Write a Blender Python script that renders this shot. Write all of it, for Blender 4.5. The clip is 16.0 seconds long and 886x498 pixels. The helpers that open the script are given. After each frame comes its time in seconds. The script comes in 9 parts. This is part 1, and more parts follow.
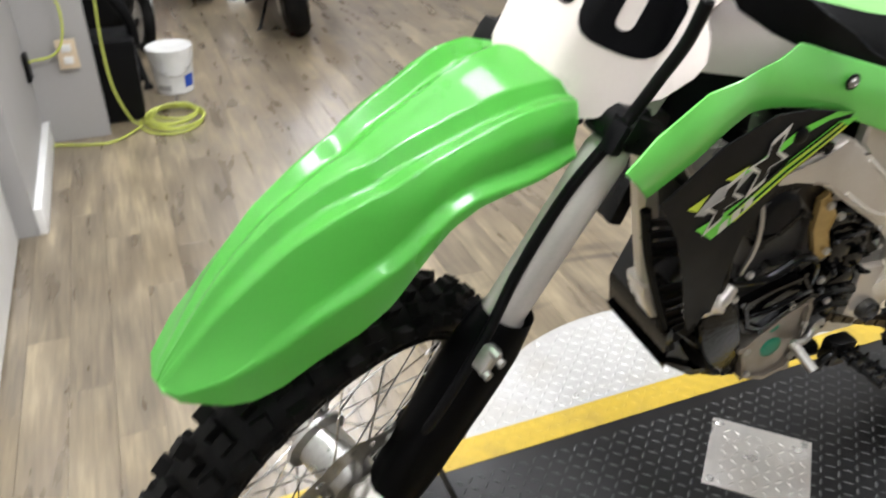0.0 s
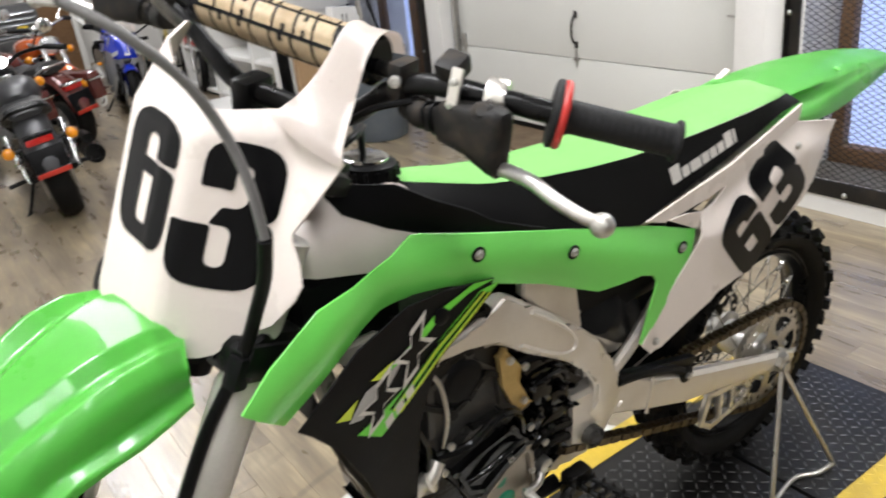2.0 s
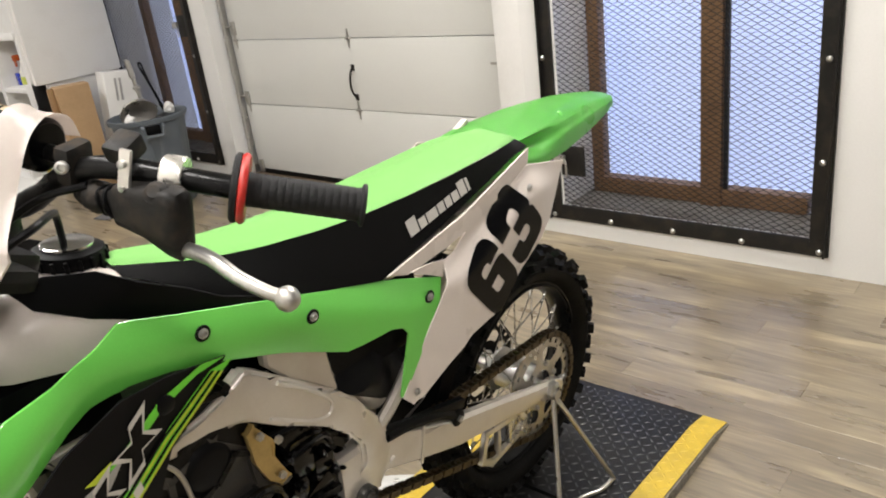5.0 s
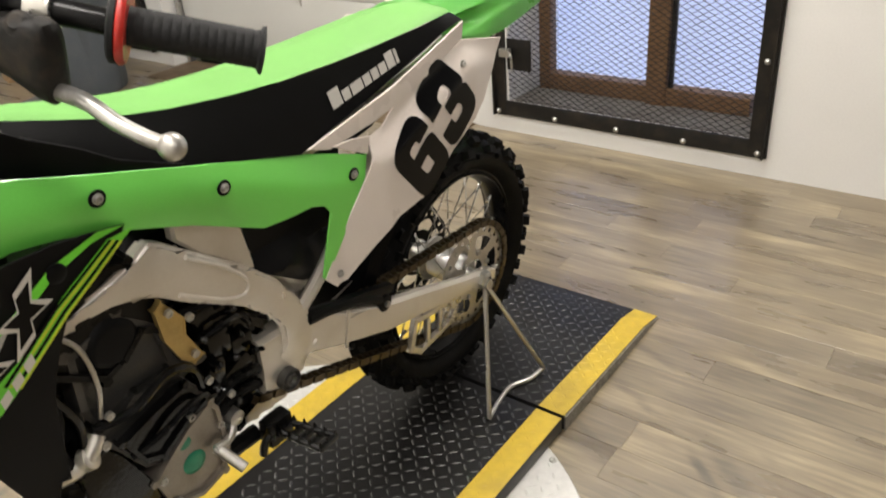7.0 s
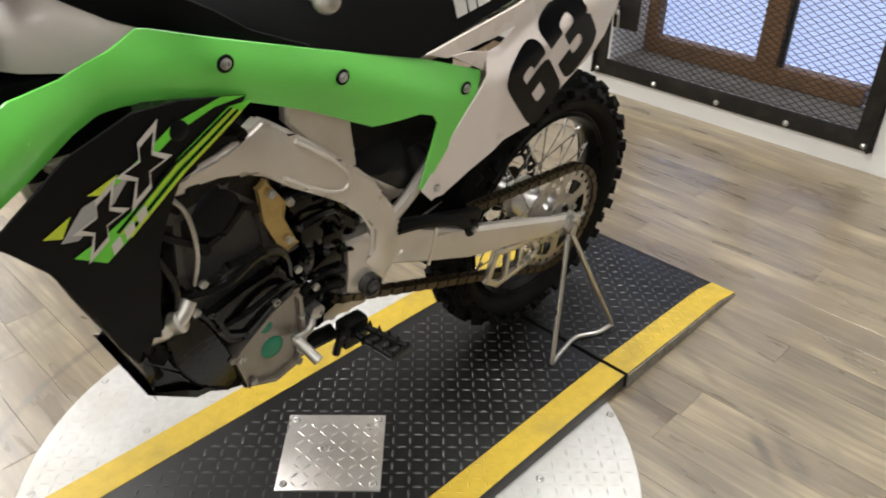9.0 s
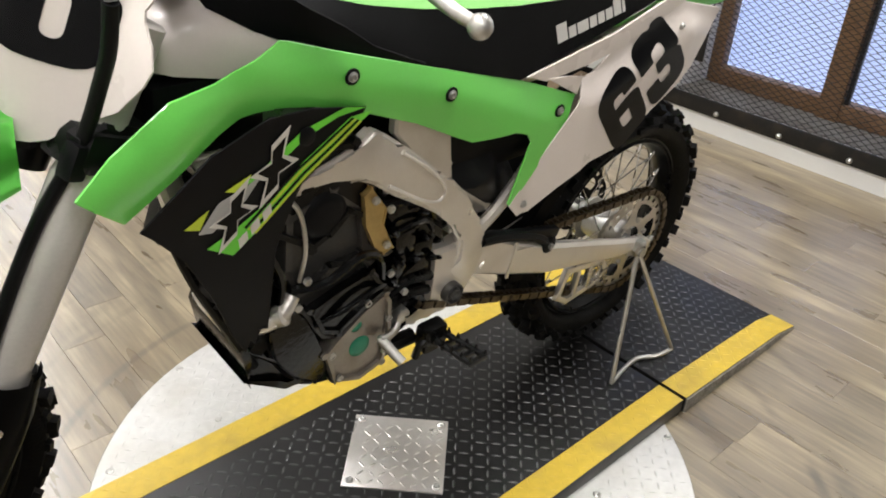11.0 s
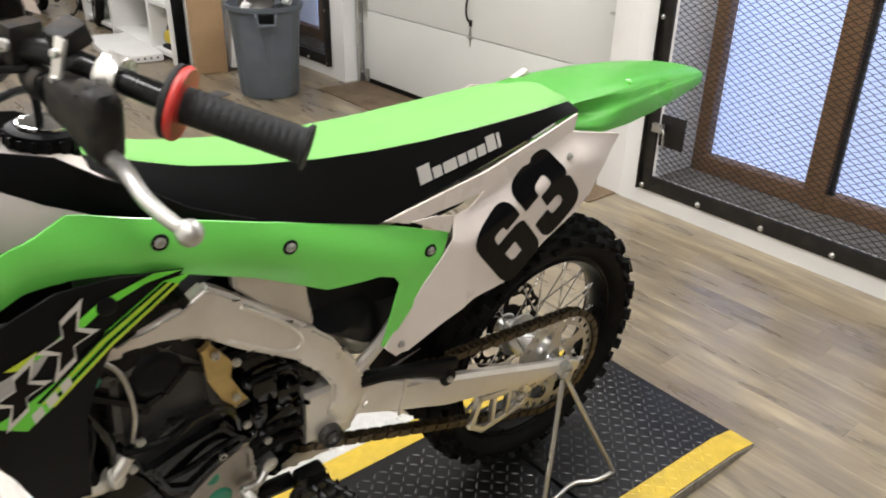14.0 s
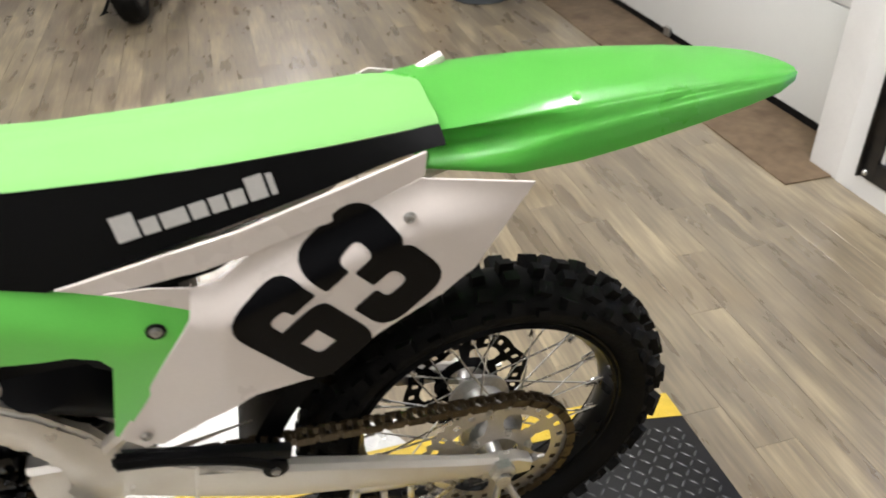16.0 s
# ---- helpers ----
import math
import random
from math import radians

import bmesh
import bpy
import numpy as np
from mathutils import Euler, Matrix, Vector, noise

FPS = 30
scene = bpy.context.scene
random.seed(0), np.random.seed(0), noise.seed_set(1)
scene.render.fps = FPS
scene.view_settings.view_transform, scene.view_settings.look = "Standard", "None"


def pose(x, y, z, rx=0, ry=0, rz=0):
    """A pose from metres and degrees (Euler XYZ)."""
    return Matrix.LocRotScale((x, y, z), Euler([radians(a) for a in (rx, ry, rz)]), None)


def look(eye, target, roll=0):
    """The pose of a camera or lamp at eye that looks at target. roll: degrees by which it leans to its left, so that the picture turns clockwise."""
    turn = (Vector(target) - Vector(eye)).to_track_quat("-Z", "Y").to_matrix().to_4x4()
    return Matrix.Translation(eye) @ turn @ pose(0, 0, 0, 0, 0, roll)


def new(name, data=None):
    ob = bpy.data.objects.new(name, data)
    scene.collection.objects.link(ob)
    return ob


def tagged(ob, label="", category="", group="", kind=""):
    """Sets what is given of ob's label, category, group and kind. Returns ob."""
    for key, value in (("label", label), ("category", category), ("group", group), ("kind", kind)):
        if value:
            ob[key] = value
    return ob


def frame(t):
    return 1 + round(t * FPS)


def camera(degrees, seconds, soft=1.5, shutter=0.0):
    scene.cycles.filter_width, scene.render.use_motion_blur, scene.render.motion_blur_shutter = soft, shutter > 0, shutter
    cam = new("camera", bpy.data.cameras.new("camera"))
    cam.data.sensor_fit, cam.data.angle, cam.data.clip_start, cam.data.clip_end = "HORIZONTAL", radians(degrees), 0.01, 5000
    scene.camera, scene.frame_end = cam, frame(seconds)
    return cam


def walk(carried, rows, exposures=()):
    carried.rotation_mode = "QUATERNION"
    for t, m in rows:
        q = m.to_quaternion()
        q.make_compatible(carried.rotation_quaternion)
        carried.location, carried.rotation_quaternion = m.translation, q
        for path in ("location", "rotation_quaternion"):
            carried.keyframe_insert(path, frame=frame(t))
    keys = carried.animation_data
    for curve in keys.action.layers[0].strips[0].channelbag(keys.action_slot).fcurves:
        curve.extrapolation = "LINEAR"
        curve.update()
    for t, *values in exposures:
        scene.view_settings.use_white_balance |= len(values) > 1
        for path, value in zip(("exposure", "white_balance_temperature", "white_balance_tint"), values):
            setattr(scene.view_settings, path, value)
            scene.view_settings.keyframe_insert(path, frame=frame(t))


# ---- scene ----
cam = camera(58.9, 16.0, 1.9, 0.4)
PATH = [
    (0, (-1.597, -0.847, 1.223), (-0.963, 0.747, 0.195), -0.2),
    (0.3, (-1.567, -0.842, 1.256), (-0.825, 0.755, 0.309), -2.4),
    (0.5, (-1.547, -0.844, 1.277), (-0.725, 0.739, 0.373), -3.4),
    (0.7, (-1.538, -0.846, 1.289), (-0.646, 0.719, 0.419), -4.0),
    (1, (-1.495, -0.858, 1.301), (-0.635, 0.738, 0.457), -7.0),
    (1.5, (-1.399, -0.869, 1.309), (-0.54, 0.737, 0.481), -6.2),
    (2, (-1.321, -0.891, 1.312), (-0.311, 0.633, 0.501), -6.8),
    (2.2, (-1.3, -0.896, 1.304), (-0.249, 0.603, 0.5), -7.6),
    (2.5, (-1.288, -0.896, 1.303), (-0.189, 0.563, 0.489), -7.7),
    (3, (-1.264, -0.906, 1.311), (-0.094, 0.502, 0.506), -7.9),
    (3.5, (-1.253, -0.916, 1.314), (-0.043, 0.47, 0.529), -7.9),
    (4, (-1.238, -0.923, 1.321), (0.038, 0.415, 0.557), -7.6),
    (4.2, (-1.231, -0.932, 1.323), (0.079, 0.384, 0.578), -7.5),
    (6.3, (-1.192, -0.969, 1.28), (0.206, 0.181, 0.429), -6.9),
    (6.5, (-1.179, -0.962, 1.275), (0.202, 0.174, 0.381), -6.3),
    (7, (-1.179, -0.963, 1.25), (0.18, 0.131, 0.272), -4.9),
    (7.5, (-1.181, -0.959, 1.221), (0.16, 0.087, 0.169), -2.8),
    (8, (-1.183, -0.957, 1.203), (0.149, 0.08, 0.129), -0.9),
    (8.5, (-1.209, -0.941, 1.197), (0.099, 0.126, 0.125), 1.0),
    (9, (-1.231, -0.934, 1.196), (-0.011, 0.242, 0.134), 1.0),
    (9.5, (-1.253, -0.912, 1.199), (-0.062, 0.294, 0.137), 1.8),
    (10, (-1.266, -0.923, 1.198), (-0.127, 0.346, 0.154), 1.8),
    (10.2, (-1.281, -0.901, 1.197), (-0.136, 0.361, 0.15), 2.4),
    (12.3, (-1.405, -0.931, 1.255), (-0.176, 0.29, 0.256), 3.1),
    (12.5, (-1.423, -0.917, 1.226), (-0.168, 0.284, 0.235), 2.9),
    (13, (-1.381, -0.921, 1.249), (-0.109, 0.307, 0.314), 0.7),
    (13.5, (-1.204, -0.973, 1.281), (-0.003, 0.36, 0.397), -0.1),
    (14, (-1.056, -1.0, 1.306), (0.081, 0.381, 0.411), 1.2),
    (14.5, (-0.904, -0.881, 1.274), (0.186, 0.483, 0.299), 2.1),
    (15, (-0.74, -0.817, 1.277), (0.2, 0.591, 0.212), -1.3),
    (15.4, (-0.515, -0.881, 1.298), (0.159, 0.669, 0.229), -0.5),
    (15.7, (-0.392, -0.883, 1.313), (0.151, 0.707, 0.228), -2.2),
    (16, (-0.277, -0.857, 1.295), (0.151, 0.739, 0.168), -1.7),
]
walk(cam, [(t, look(eye, target, roll)) for t, eye, target, roll in PATH], [(0, 0.08, 6100, 10), (1.5, 0.04, 6200, 10), (4.2, 0.0, 6500, 10), (6.5, -0.16, 6900, 10), (10, -0.12, 6350, 9), (12.5, -0.03, 6500, 10), (16, 0.02, 6300, 10)])

# ---- light ----
world = bpy.data.worlds.new("world")
scene.world = world
world.use_nodes = True
_sky = world.node_tree.nodes.new("ShaderNodeTexSky")
_sky.sky_type, _sky.sun_disc = "NISHITA", False
_sky.sun_elevation, _sky.sun_rotation = radians(35), radians(120)
world.node_tree.links.new(_sky.outputs[0], world.node_tree.nodes["Background"].inputs[0])
world.node_tree.nodes["Background"].inputs[1].default_value = 0.12
CEIL = 2.9
TUBES = [(-1.35, -0.2, 64), (-0.8, 1.5, 32), (0.95, 0.0, 66), (-0.9, 3.5, 36), (-0.6, 5.0, 42), (0.3, 7.2, 40), (-1.5, -2.2, 30)]
for lx, ly, watts in TUBES:
    lamp = bpy.data.lights.new("tube_light", "AREA")
    lamp.shape, lamp.size, lamp.size_y, lamp.energy, lamp.color = "RECTANGLE", 0.28, 1.2, watts, (1.0, 0.975, 0.965)
    new("tube_light", lamp).matrix_world = pose(lx, ly, CEIL - 0.075)



# ---- small tools ----
def mat(name, col, rough=0.5, metal=0.0, grain=0.0, scale=60.0, bump=0.0, stain=0.0, stain_scale=4.0, stain_col=None, spec=0.5, coat=0.0, vary=0.0):
    """A surface with grain at one scale, stains or wear at another, and fine relief."""
    m = bpy.data.materials.new(name)
    m.use_nodes = True
    nt = m.node_tree
    b = nt.nodes["Principled BSDF"]
    b.inputs["Roughness"].default_value, b.inputs["Metallic"].default_value = rough, metal
    b.inputs["Specular IOR Level"].default_value, b.inputs["Coat Weight"].default_value = spec, coat
    tex = nt.nodes.new("ShaderNodeTexCoord")
    out = nt.nodes.new("ShaderNodeRGB")
    out.outputs[0].default_value = (*col, 1)
    now = out.outputs[0]

    def noise_at(s, detail=4.0):
        n = nt.nodes.new("ShaderNodeTexNoise")
        n.inputs["Scale"].default_value, n.inputs["Detail"].default_value = s, detail
        nt.links.new(tex.outputs["Object"], n.inputs["Vector"])
        return n

    def mixed(fac, a, colour, kind="MIX"):
        x = nt.nodes.new("ShaderNodeMix")
        x.data_type, x.blend_type = "RGBA", kind
        nt.links.new(fac, x.inputs[0])
        nt.links.new(a, x.inputs[6])
        x.inputs[7].default_value = (*colour, 1)
        return x.outputs[2]

    def ramp(src, lo, hi, top=1.0):
        r = nt.nodes.new("ShaderNodeMapRange")
        r.inputs[1].default_value, r.inputs[2].default_value, r.inputs[4].default_value = lo, hi, top
        nt.links.new(src, r.inputs[0])
        return r.outputs[0]

    if grain:
        n = noise_at(scale)
        now = mixed(ramp(n.outputs[0], 0.35, 0.7, grain), now, tuple(c * 0.45 for c in col))
    if stain:
        n = noise_at(stain_scale, 6.0)
        now = mixed(ramp(n.outputs[0], 0.48, 0.72, stain), now, stain_col or tuple(c * 0.5 for c in col))
        rr = nt.nodes.new("ShaderNodeMapRange")
        rr.inputs[1].default_value, rr.inputs[2].default_value = 0.3, 0.7
        rr.inputs[3].default_value, rr.inputs[4].default_value = max(0.02, rough - 0.08), min(1.0, rough + 0.12)
        nt.links.new(n.outputs[0], rr.inputs[0])
        nt.links.new(rr.outputs[0], b.inputs["Roughness"])
    if vary:
        info = nt.nodes.new("ShaderNodeObjectInfo")
        now = mixed(ramp(info.outputs["Random"], 0.0, 1.0, vary), now, tuple(c * 0.4 for c in col))
    nt.links.new(now, b.inputs["Base Color"])
    if bump:
        n, k = noise_at(scale * 1.3, 3.0), nt.nodes.new("ShaderNodeBump")
        k.inputs["Strength"].default_value, k.inputs["Distance"].default_value = bump, 0.002
        nt.links.new(n.outputs[0], k.inputs["Height"])
        nt.links.new(k.outputs[0], b.inputs["Normal"])
    return m


def finish(ob_name, bm, material, parent=None, label="", m=None, smooth=40, flat=False):
    if m is not None:
        bm.transform(m)
    bmesh.ops.recalc_face_normals(bm, faces=bm.faces)
    me = bpy.data.meshes.new(ob_name)
    bm.to_mesh(me)
    bm.free()
    me.materials.append(material)
    if not flat:
        me.polygons.foreach_set("use_smooth", [True] * len(me.polygons))
        me.set_sharp_from_angle(angle=radians(smooth))
    ob = new(ob_name, me)
    if parent is not None:
        ob.parent = parent
    return tagged(ob, label)


def part(name, bm, material, parent, label="", m=None, smooth=40):
    return finish(name, bm, material, parent, label, m, smooth)


def thing(name, label, category, m=None, group="", kind=""):
    ob = new(name)
    ob.empty_display_size = 0.05
    if m is not None:
        ob.matrix_world = m
    return tagged(ob, label, category, group, kind)


def shared(name, me, parent, m, label=""):
    ob = new(name, me)
    ob.parent, ob.matrix_basis = parent, m
    return tagged(ob, label)


def mesh_of(name, bm, material, smooth=40):
    bmesh.ops.recalc_face_normals(bm, faces=bm.faces)
    me = bpy.data.meshes.new(name)
    bm.to_mesh(me)
    bm.free()
    me.materials.append(material)
    me.polygons.foreach_set("use_smooth", [True] * len(me.polygons))
    me.set_sharp_from_angle(angle=radians(smooth))
    return me


def box(bm, c, s, bevel=0.0, rot=None, taper=1.0):
    """A box of size s round c; taper narrows its top; bevel rounds all edges."""
    vs = []
    for dz in (-1, 1):
        k = taper if dz > 0 else 1.0
        for dx, dy in ((-1, -1), (1, -1), (1, 1), (-1, 1)):
            v = Vector((dx * s[0] / 2 * k, dy * s[1] / 2 * k, dz * s[2] / 2))
            vs.append(bm.verts.new((rot @ v if rot else v) + Vector(c)))
    fs = [bm.faces.new([vs[i] for i in q]) for q in ((3, 2, 1, 0), (4, 5, 6, 7), (0, 1, 5, 4), (1, 2, 6, 5), (2, 3, 7, 6), (3, 0, 4, 7))]
    if bevel:
        bmesh.ops.bevel(bm, geom=list({e for f in fs for e in f.edges}), offset=bevel, segments=2, profile=0.6, affect="EDGES")
    return bm


def basis(d):
    d = Vector(d).normalized()
    a = Vector((0, 0, 1)) if abs(d.z) < 0.9 else Vector((1, 0, 0))
    u = d.cross(a).normalized()
    return u, d.cross(u).normalized()


def loft(bm, rings, closed=True, caps=True):
    rows = [[bm.verts.new(p) for p in r] for r in rings]
    n = len(rows[0])
    for a, b in zip(rows, rows[1:]):
        for i in range(n if closed else n - 1):
            j = (i + 1) % n
            bm.faces.new((a[i], a[j], b[j], b[i]))
    if caps and closed:
        bm.faces.new(rows[0][::-1])
        bm.faces.new(rows[-1])
    return rows


def cyl(bm, p0, p1, r0, r1=None, seg=16, caps=True):
    p0, p1 = Vector(p0), Vector(p1)
    u, v = basis(p1 - p0)
    r1 = r0 if r1 is None else r1
    ring = lambda p, r: [p + r * (math.cos(2 * math.pi * i / seg) * u + math.sin(2 * math.pi * i / seg) * v) for i in range(seg)]
    loft(bm, [ring(p0, r0), ring(p1, r1)], caps=caps)
    return bm


def turned(bm, origin, axis, profile, seg=32):
    """A lathe shape: profile of (along, radius) round an axis."""
    o, d = Vector(origin), Vector(axis).normalized()
    u, v = basis(d)
    rings = [[o + d * a + r * (math.cos(2 * math.pi * i / seg) * u + math.sin(2 * math.pi * i / seg) * v) for i in range(seg)] for a, r in profile]
    loft(bm, rings, caps=True)
    return bm


def curve_through(pts, n=6):
    """Points of a smooth line through pts."""
    P = [Vector(p) for p in pts]
    P = [2 * P[0] - P[1]] + P + [2 * P[-1] - P[-2]]
    out = []
    for a, b, c, d in zip(P, P[1:], P[2:], P[3:]):
        for k in range(n):
            t = k / n
            out.append(0.5 * (2 * b + (c - a) * t + (2 * a - 5 * b + 4 * c - d) * t * t + (3 * b - a - 3 * c + d) * t ** 3))
    return out + [P[-2]]


def tube(bm, pts, r, seg=10, n=6, smooth=True):
    path = curve_through(pts, n) if smooth and len(pts) > 2 else [Vector(p) for p in pts]
    u, _ = basis(path[1] - path[0])
    rings = []
    for i, p in enumerate(path):
        d = (path[min(i + 1, len(path) - 1)] - path[max(i - 1, 0)]).normalized()
        u = (u - d * u.dot(d)).normalized()
        v = d.cross(u)
        rr = r(i / (len(path) - 1)) if callable(r) else r
        rings.append([p + rr * (math.cos(2 * math.pi * k / seg) * u + math.sin(2 * math.pi * k / seg) * v) for k in range(seg)])
    loft(bm, rings)
    return bm


def sheet(bm, outline, g, thick=0.003, step=0.02, bevel=0.0008, normal="y"):
    """A shaped panel: an outline in x and z, bent to y = g(x, z), with thickness."""
    own = bmesh.new()
    own.faces.new([own.verts.new((x, 0, z)) for x, z in outline])
    for k, axis in ((0, (1, 0, 0)), (1, (0, 0, 1))):
        vals = [p[k] for p in outline]
        c = math.floor(min(vals) / step) * step + step
        while c < max(vals):
            bmesh.ops.bisect_plane(own, geom=own.verts[:] + own.edges[:] + own.faces[:], plane_co=[a * c for a in axis], plane_no=axis)
            c += step
    bmesh.ops.triangulate(own, faces=[f for f in own.faces if len(f.verts) > 4])
    for v in own.verts:
        v.co.y = g(v.co.x, v.co.z)
    bmesh.ops.recalc_face_normals(own, faces=own.faces)
    if thick:
        bmesh.ops.solidify(own, geom=own.faces[:], thickness=thick)
        if bevel:
            sharp = [e for e in own.edges if len(e.link_faces) == 2 and e.calc_face_angle(0) > 0.9]
            bmesh.ops.bevel(own, geom=sharp, offset=bevel, segments=1, affect="EDGES")
    me = bpy.data.meshes.new("tmp")
    own.to_mesh(me)
    own.free()
    bm.from_mesh(me)
    bpy.data.meshes.remove(me)
    return bm


def rounded(pts, n=5):
    """An outline with its corners rounded: pts are (x, y, radius)."""
    out, k = [], len(pts)
    for i, (x, y, r) in enumerate(pts):
        b = Vector((x, y))
        if r <= 0:
            out.append(b)
            continue
        a, c = Vector(pts[i - 1][:2]), Vector(pts[(i + 1) % k][:2])
        s, e = b + (a - b).normalized() * min(r, (a - b).length * 0.5), b + (c - b).normalized() * min(r, (c - b).length * 0.5)
        out += [(1 - t) ** 2 * s + 2 * t * (1 - t) * b + t * t * e for t in [q / n for q in range(n + 1)]]
    return out


def cutout(bm, outline, place, lift=0.0011, step=0.005):
    """A flat cut-out laid on a surface by place(u, v, lift)."""
    own = bmesh.new()
    own.faces.new([own.verts.new((p[0], p[1], 0)) for p in outline])
    bmesh.ops.triangulate(own, faces=own.faces[:], ngon_method="EAR_CLIP")
    for k, axis in ((0, (1, 0, 0)), (1, (0, 1, 0))):
        vals = [p[k] for p in outline]
        c = min(vals) + step
        while c < max(vals) - 1e-4:
            bmesh.ops.bisect_plane(own, geom=own.verts[:] + own.edges[:] + own.faces[:], plane_co=[a * c for a in axis], plane_no=axis)
            c += step
    for v in own.verts:
        v.co = Vector(place(v.co.x, v.co.y, lift))
    me = bpy.data.meshes.new("tmp")
    own.to_mesh(me)
    own.free()
    bm.from_mesh(me)
    bpy.data.meshes.remove(me)


def digit(bm, which, w, h, s, place, e=0.0):
    """The block figure 6 or 3, w wide and h high with upright strokes s and level strokes e, laid by place(u, v, lift)."""
    e = e or s
    o, i, t = s * 1.0, s * 0.32, s * 0.12
    if which == 6:
        m1 = 0.62 * h if e == s else 0.65 * h
        m0 = m1 - 0.8 * e
        end = 0.67 * h
        shapes = [[(0, h, o), (w, h, o), (w, end, t), (w - s, end, t), (w - s, h - e, i), (s, h - e, i), (s, e, i), (w - s, e, 0), (w - s, 0, 0), (0, 0, o)],
                  [(s, m0, 0), (w, m0, 0), (w, m1, o), (s, m1, 0)],
                  [(w - s, 0, 0), (w, 0, o), (w, m0, 0), (w - s, m0, 0)]]
    else:
        a, b = 0.5 * h - 0.42 * e, 0.5 * h + 0.42 * e
        f, g = (0.36, 0.64) if e == s else (0.43, 0.68)
        shapes = [[(0, h, o), (w, h, o), (w, 0.55 * h, s * 0.3), (w - 0.22 * s, 0.5 * h, 0), (w, 0.45 * h, s * 0.3), (w, 0, o), (0, 0, o), (0, f * h, t), (s, f * h, t), (s, e, i), (w - s, e, i), (w - s, a, i),
                   (0.36 * w, a, t), (0.36 * w, b, t), (w - s, b, i), (w - s, h - e, i), (s, h - e, i), (s, g * h, t), (0, g * h, t)]]
    for p in shapes:
        cutout(bm, rounded(p), place)


# ---- materials ----
GREEN = mat("green_plastic", (0.15, 0.6, 0.09), 0.33, grain=0.06, scale=300, stain=0.05, stain_scale=9, stain_col=(0.16, 0.6, 0.1), coat=0.5, bump=0.02)
WHITE = mat("white_plastic", (0.69, 0.62, 0.565), 0.3, grain=0.04, scale=200, stain=0.14, stain_scale=11, stain_col=(0.52, 0.46, 0.41), coat=0.2)
BLACKP = mat("black_plastic", (0.003, 0.003, 0.0034), 0.42, spec=0.12, grain=0.2, scale=500, bump=0.12, stain=0.25, stain_scale=12, stain_col=(0.009, 0.0085, 0.008))
SEATG = mat("green_seat_vinyl", (0.15, 0.38, 0.088), 0.62, grain=0.15, scale=700, bump=0.3, stain=0.1, stain_scale=8, stain_col=(0.26, 0.7, 0.18))
SEATB = mat("black_seat_vinyl", (0.003, 0.003, 0.003), 0.6, spec=0.1, grain=0.2, scale=700, bump=0.35)
DECAL = mat("black_vinyl", (0.0025, 0.0025, 0.003), 0.25, spec=0.15, grain=0.1, scale=200)
ALU = mat("cast_aluminium", (0.66, 0.62, 0.56), 0.33, 0.6, grain=0.06, scale=260, bump=0.04, stain=0.4, stain_scale=9, stain_col=(0.44, 0.37, 0.29))
ALUL = mat("brushed_aluminium", (0.72, 0.69, 0.64), 0.3, 0.85, grain=0.12, scale=180, stain=0.25, stain_scale=16, stain_col=(0.4, 0.36, 0.3))
CASE = mat("engine_case", (0.075, 0.073, 0.069), 0.36, 0.6, grain=0.3, scale=220, bump=0.25, stain=0.5, stain_scale=22, stain_col=(0.1, 0.085, 0.07))
CASEL = mat("magneto_cover", (0.27, 0.24, 0.205), 0.36, 0.65, grain=0.2, scale=240, bump=0.15, stain=0.4, stain_scale=20, stain_col=(0.2, 0.16, 0.12))
CHROME = mat("chrome", (0.75, 0.75, 0.74), 0.12, 1.0, grain=0.15, scale=120, stain=0.2, stain_scale=20)
STEEL = mat("zinc_steel", (0.55, 0.54, 0.51), 0.33, 0.9, grain=0.25, scale=200, stain=0.35, stain_scale=25, stain_col=(0.3, 0.26, 0.2))
RUBBER = mat("tyre_rubber", (0.0045, 0.0043, 0.004), 0.6, spec=0.12, grain=0.4, scale=120, bump=0.5, stain=0.4, stain_scale=18, stain_col=(0.014, 0.012, 0.01))
BLACKM = mat("black_metal", (0.004, 0.004, 0.004), 0.3, 0.1, spec=0.2, grain=0.2, scale=150, stain=0.3, stain_scale=20, stain_col=(0.016, 0.015, 0.014))
OILY = mat("oily_black", (0.003, 0.003, 0.003), 0.1, 0.0, spec=0.35, grain=0.3, scale=90, bump=0.3, stain=0.3, stain_scale=30)
CASED = mat("oily_dark_casting", (0.035, 0.034, 0.032), 0.3, 0.5, grain=0.4, scale=160, bump=0.3, stain=0.5, stain_scale=24, stain_col=(0.01, 0.009, 0.008))
CHAINM = mat("oiled_chain", (0.1, 0.075, 0.045), 0.35, 0.85, grain=0.4, scale=150, stain=0.5, stain_scale=40, stain_col=(0.03, 0.02, 0.012))
GRIPM = mat("grip_rubber", (0.008, 0.008, 0.008), 0.6, spec=0.25, grain=0.2, scale=400, bump=0.3)
REDP = mat("red_plastic", (0.4, 0.018, 0.012), 0.4, grain=0.1, scale=80, stain=0.2, stain_scale=60, stain_col=(0.6, 0.3, 0.25))
GOLD = mat("brass_bracket", (0.5, 0.36, 0.14), 0.35, 0.7, grain=0.2, scale=150, stain=0.3, stain_scale=30)
TEAL = mat("green_paint_mark", (0.01, 0.2, 0.11), 0.4, grain=0.3, scale=90)
LIME = mat("lime_decal", (0.14, 0.62, 0.04), 0.3, grain=0.1, scale=200)
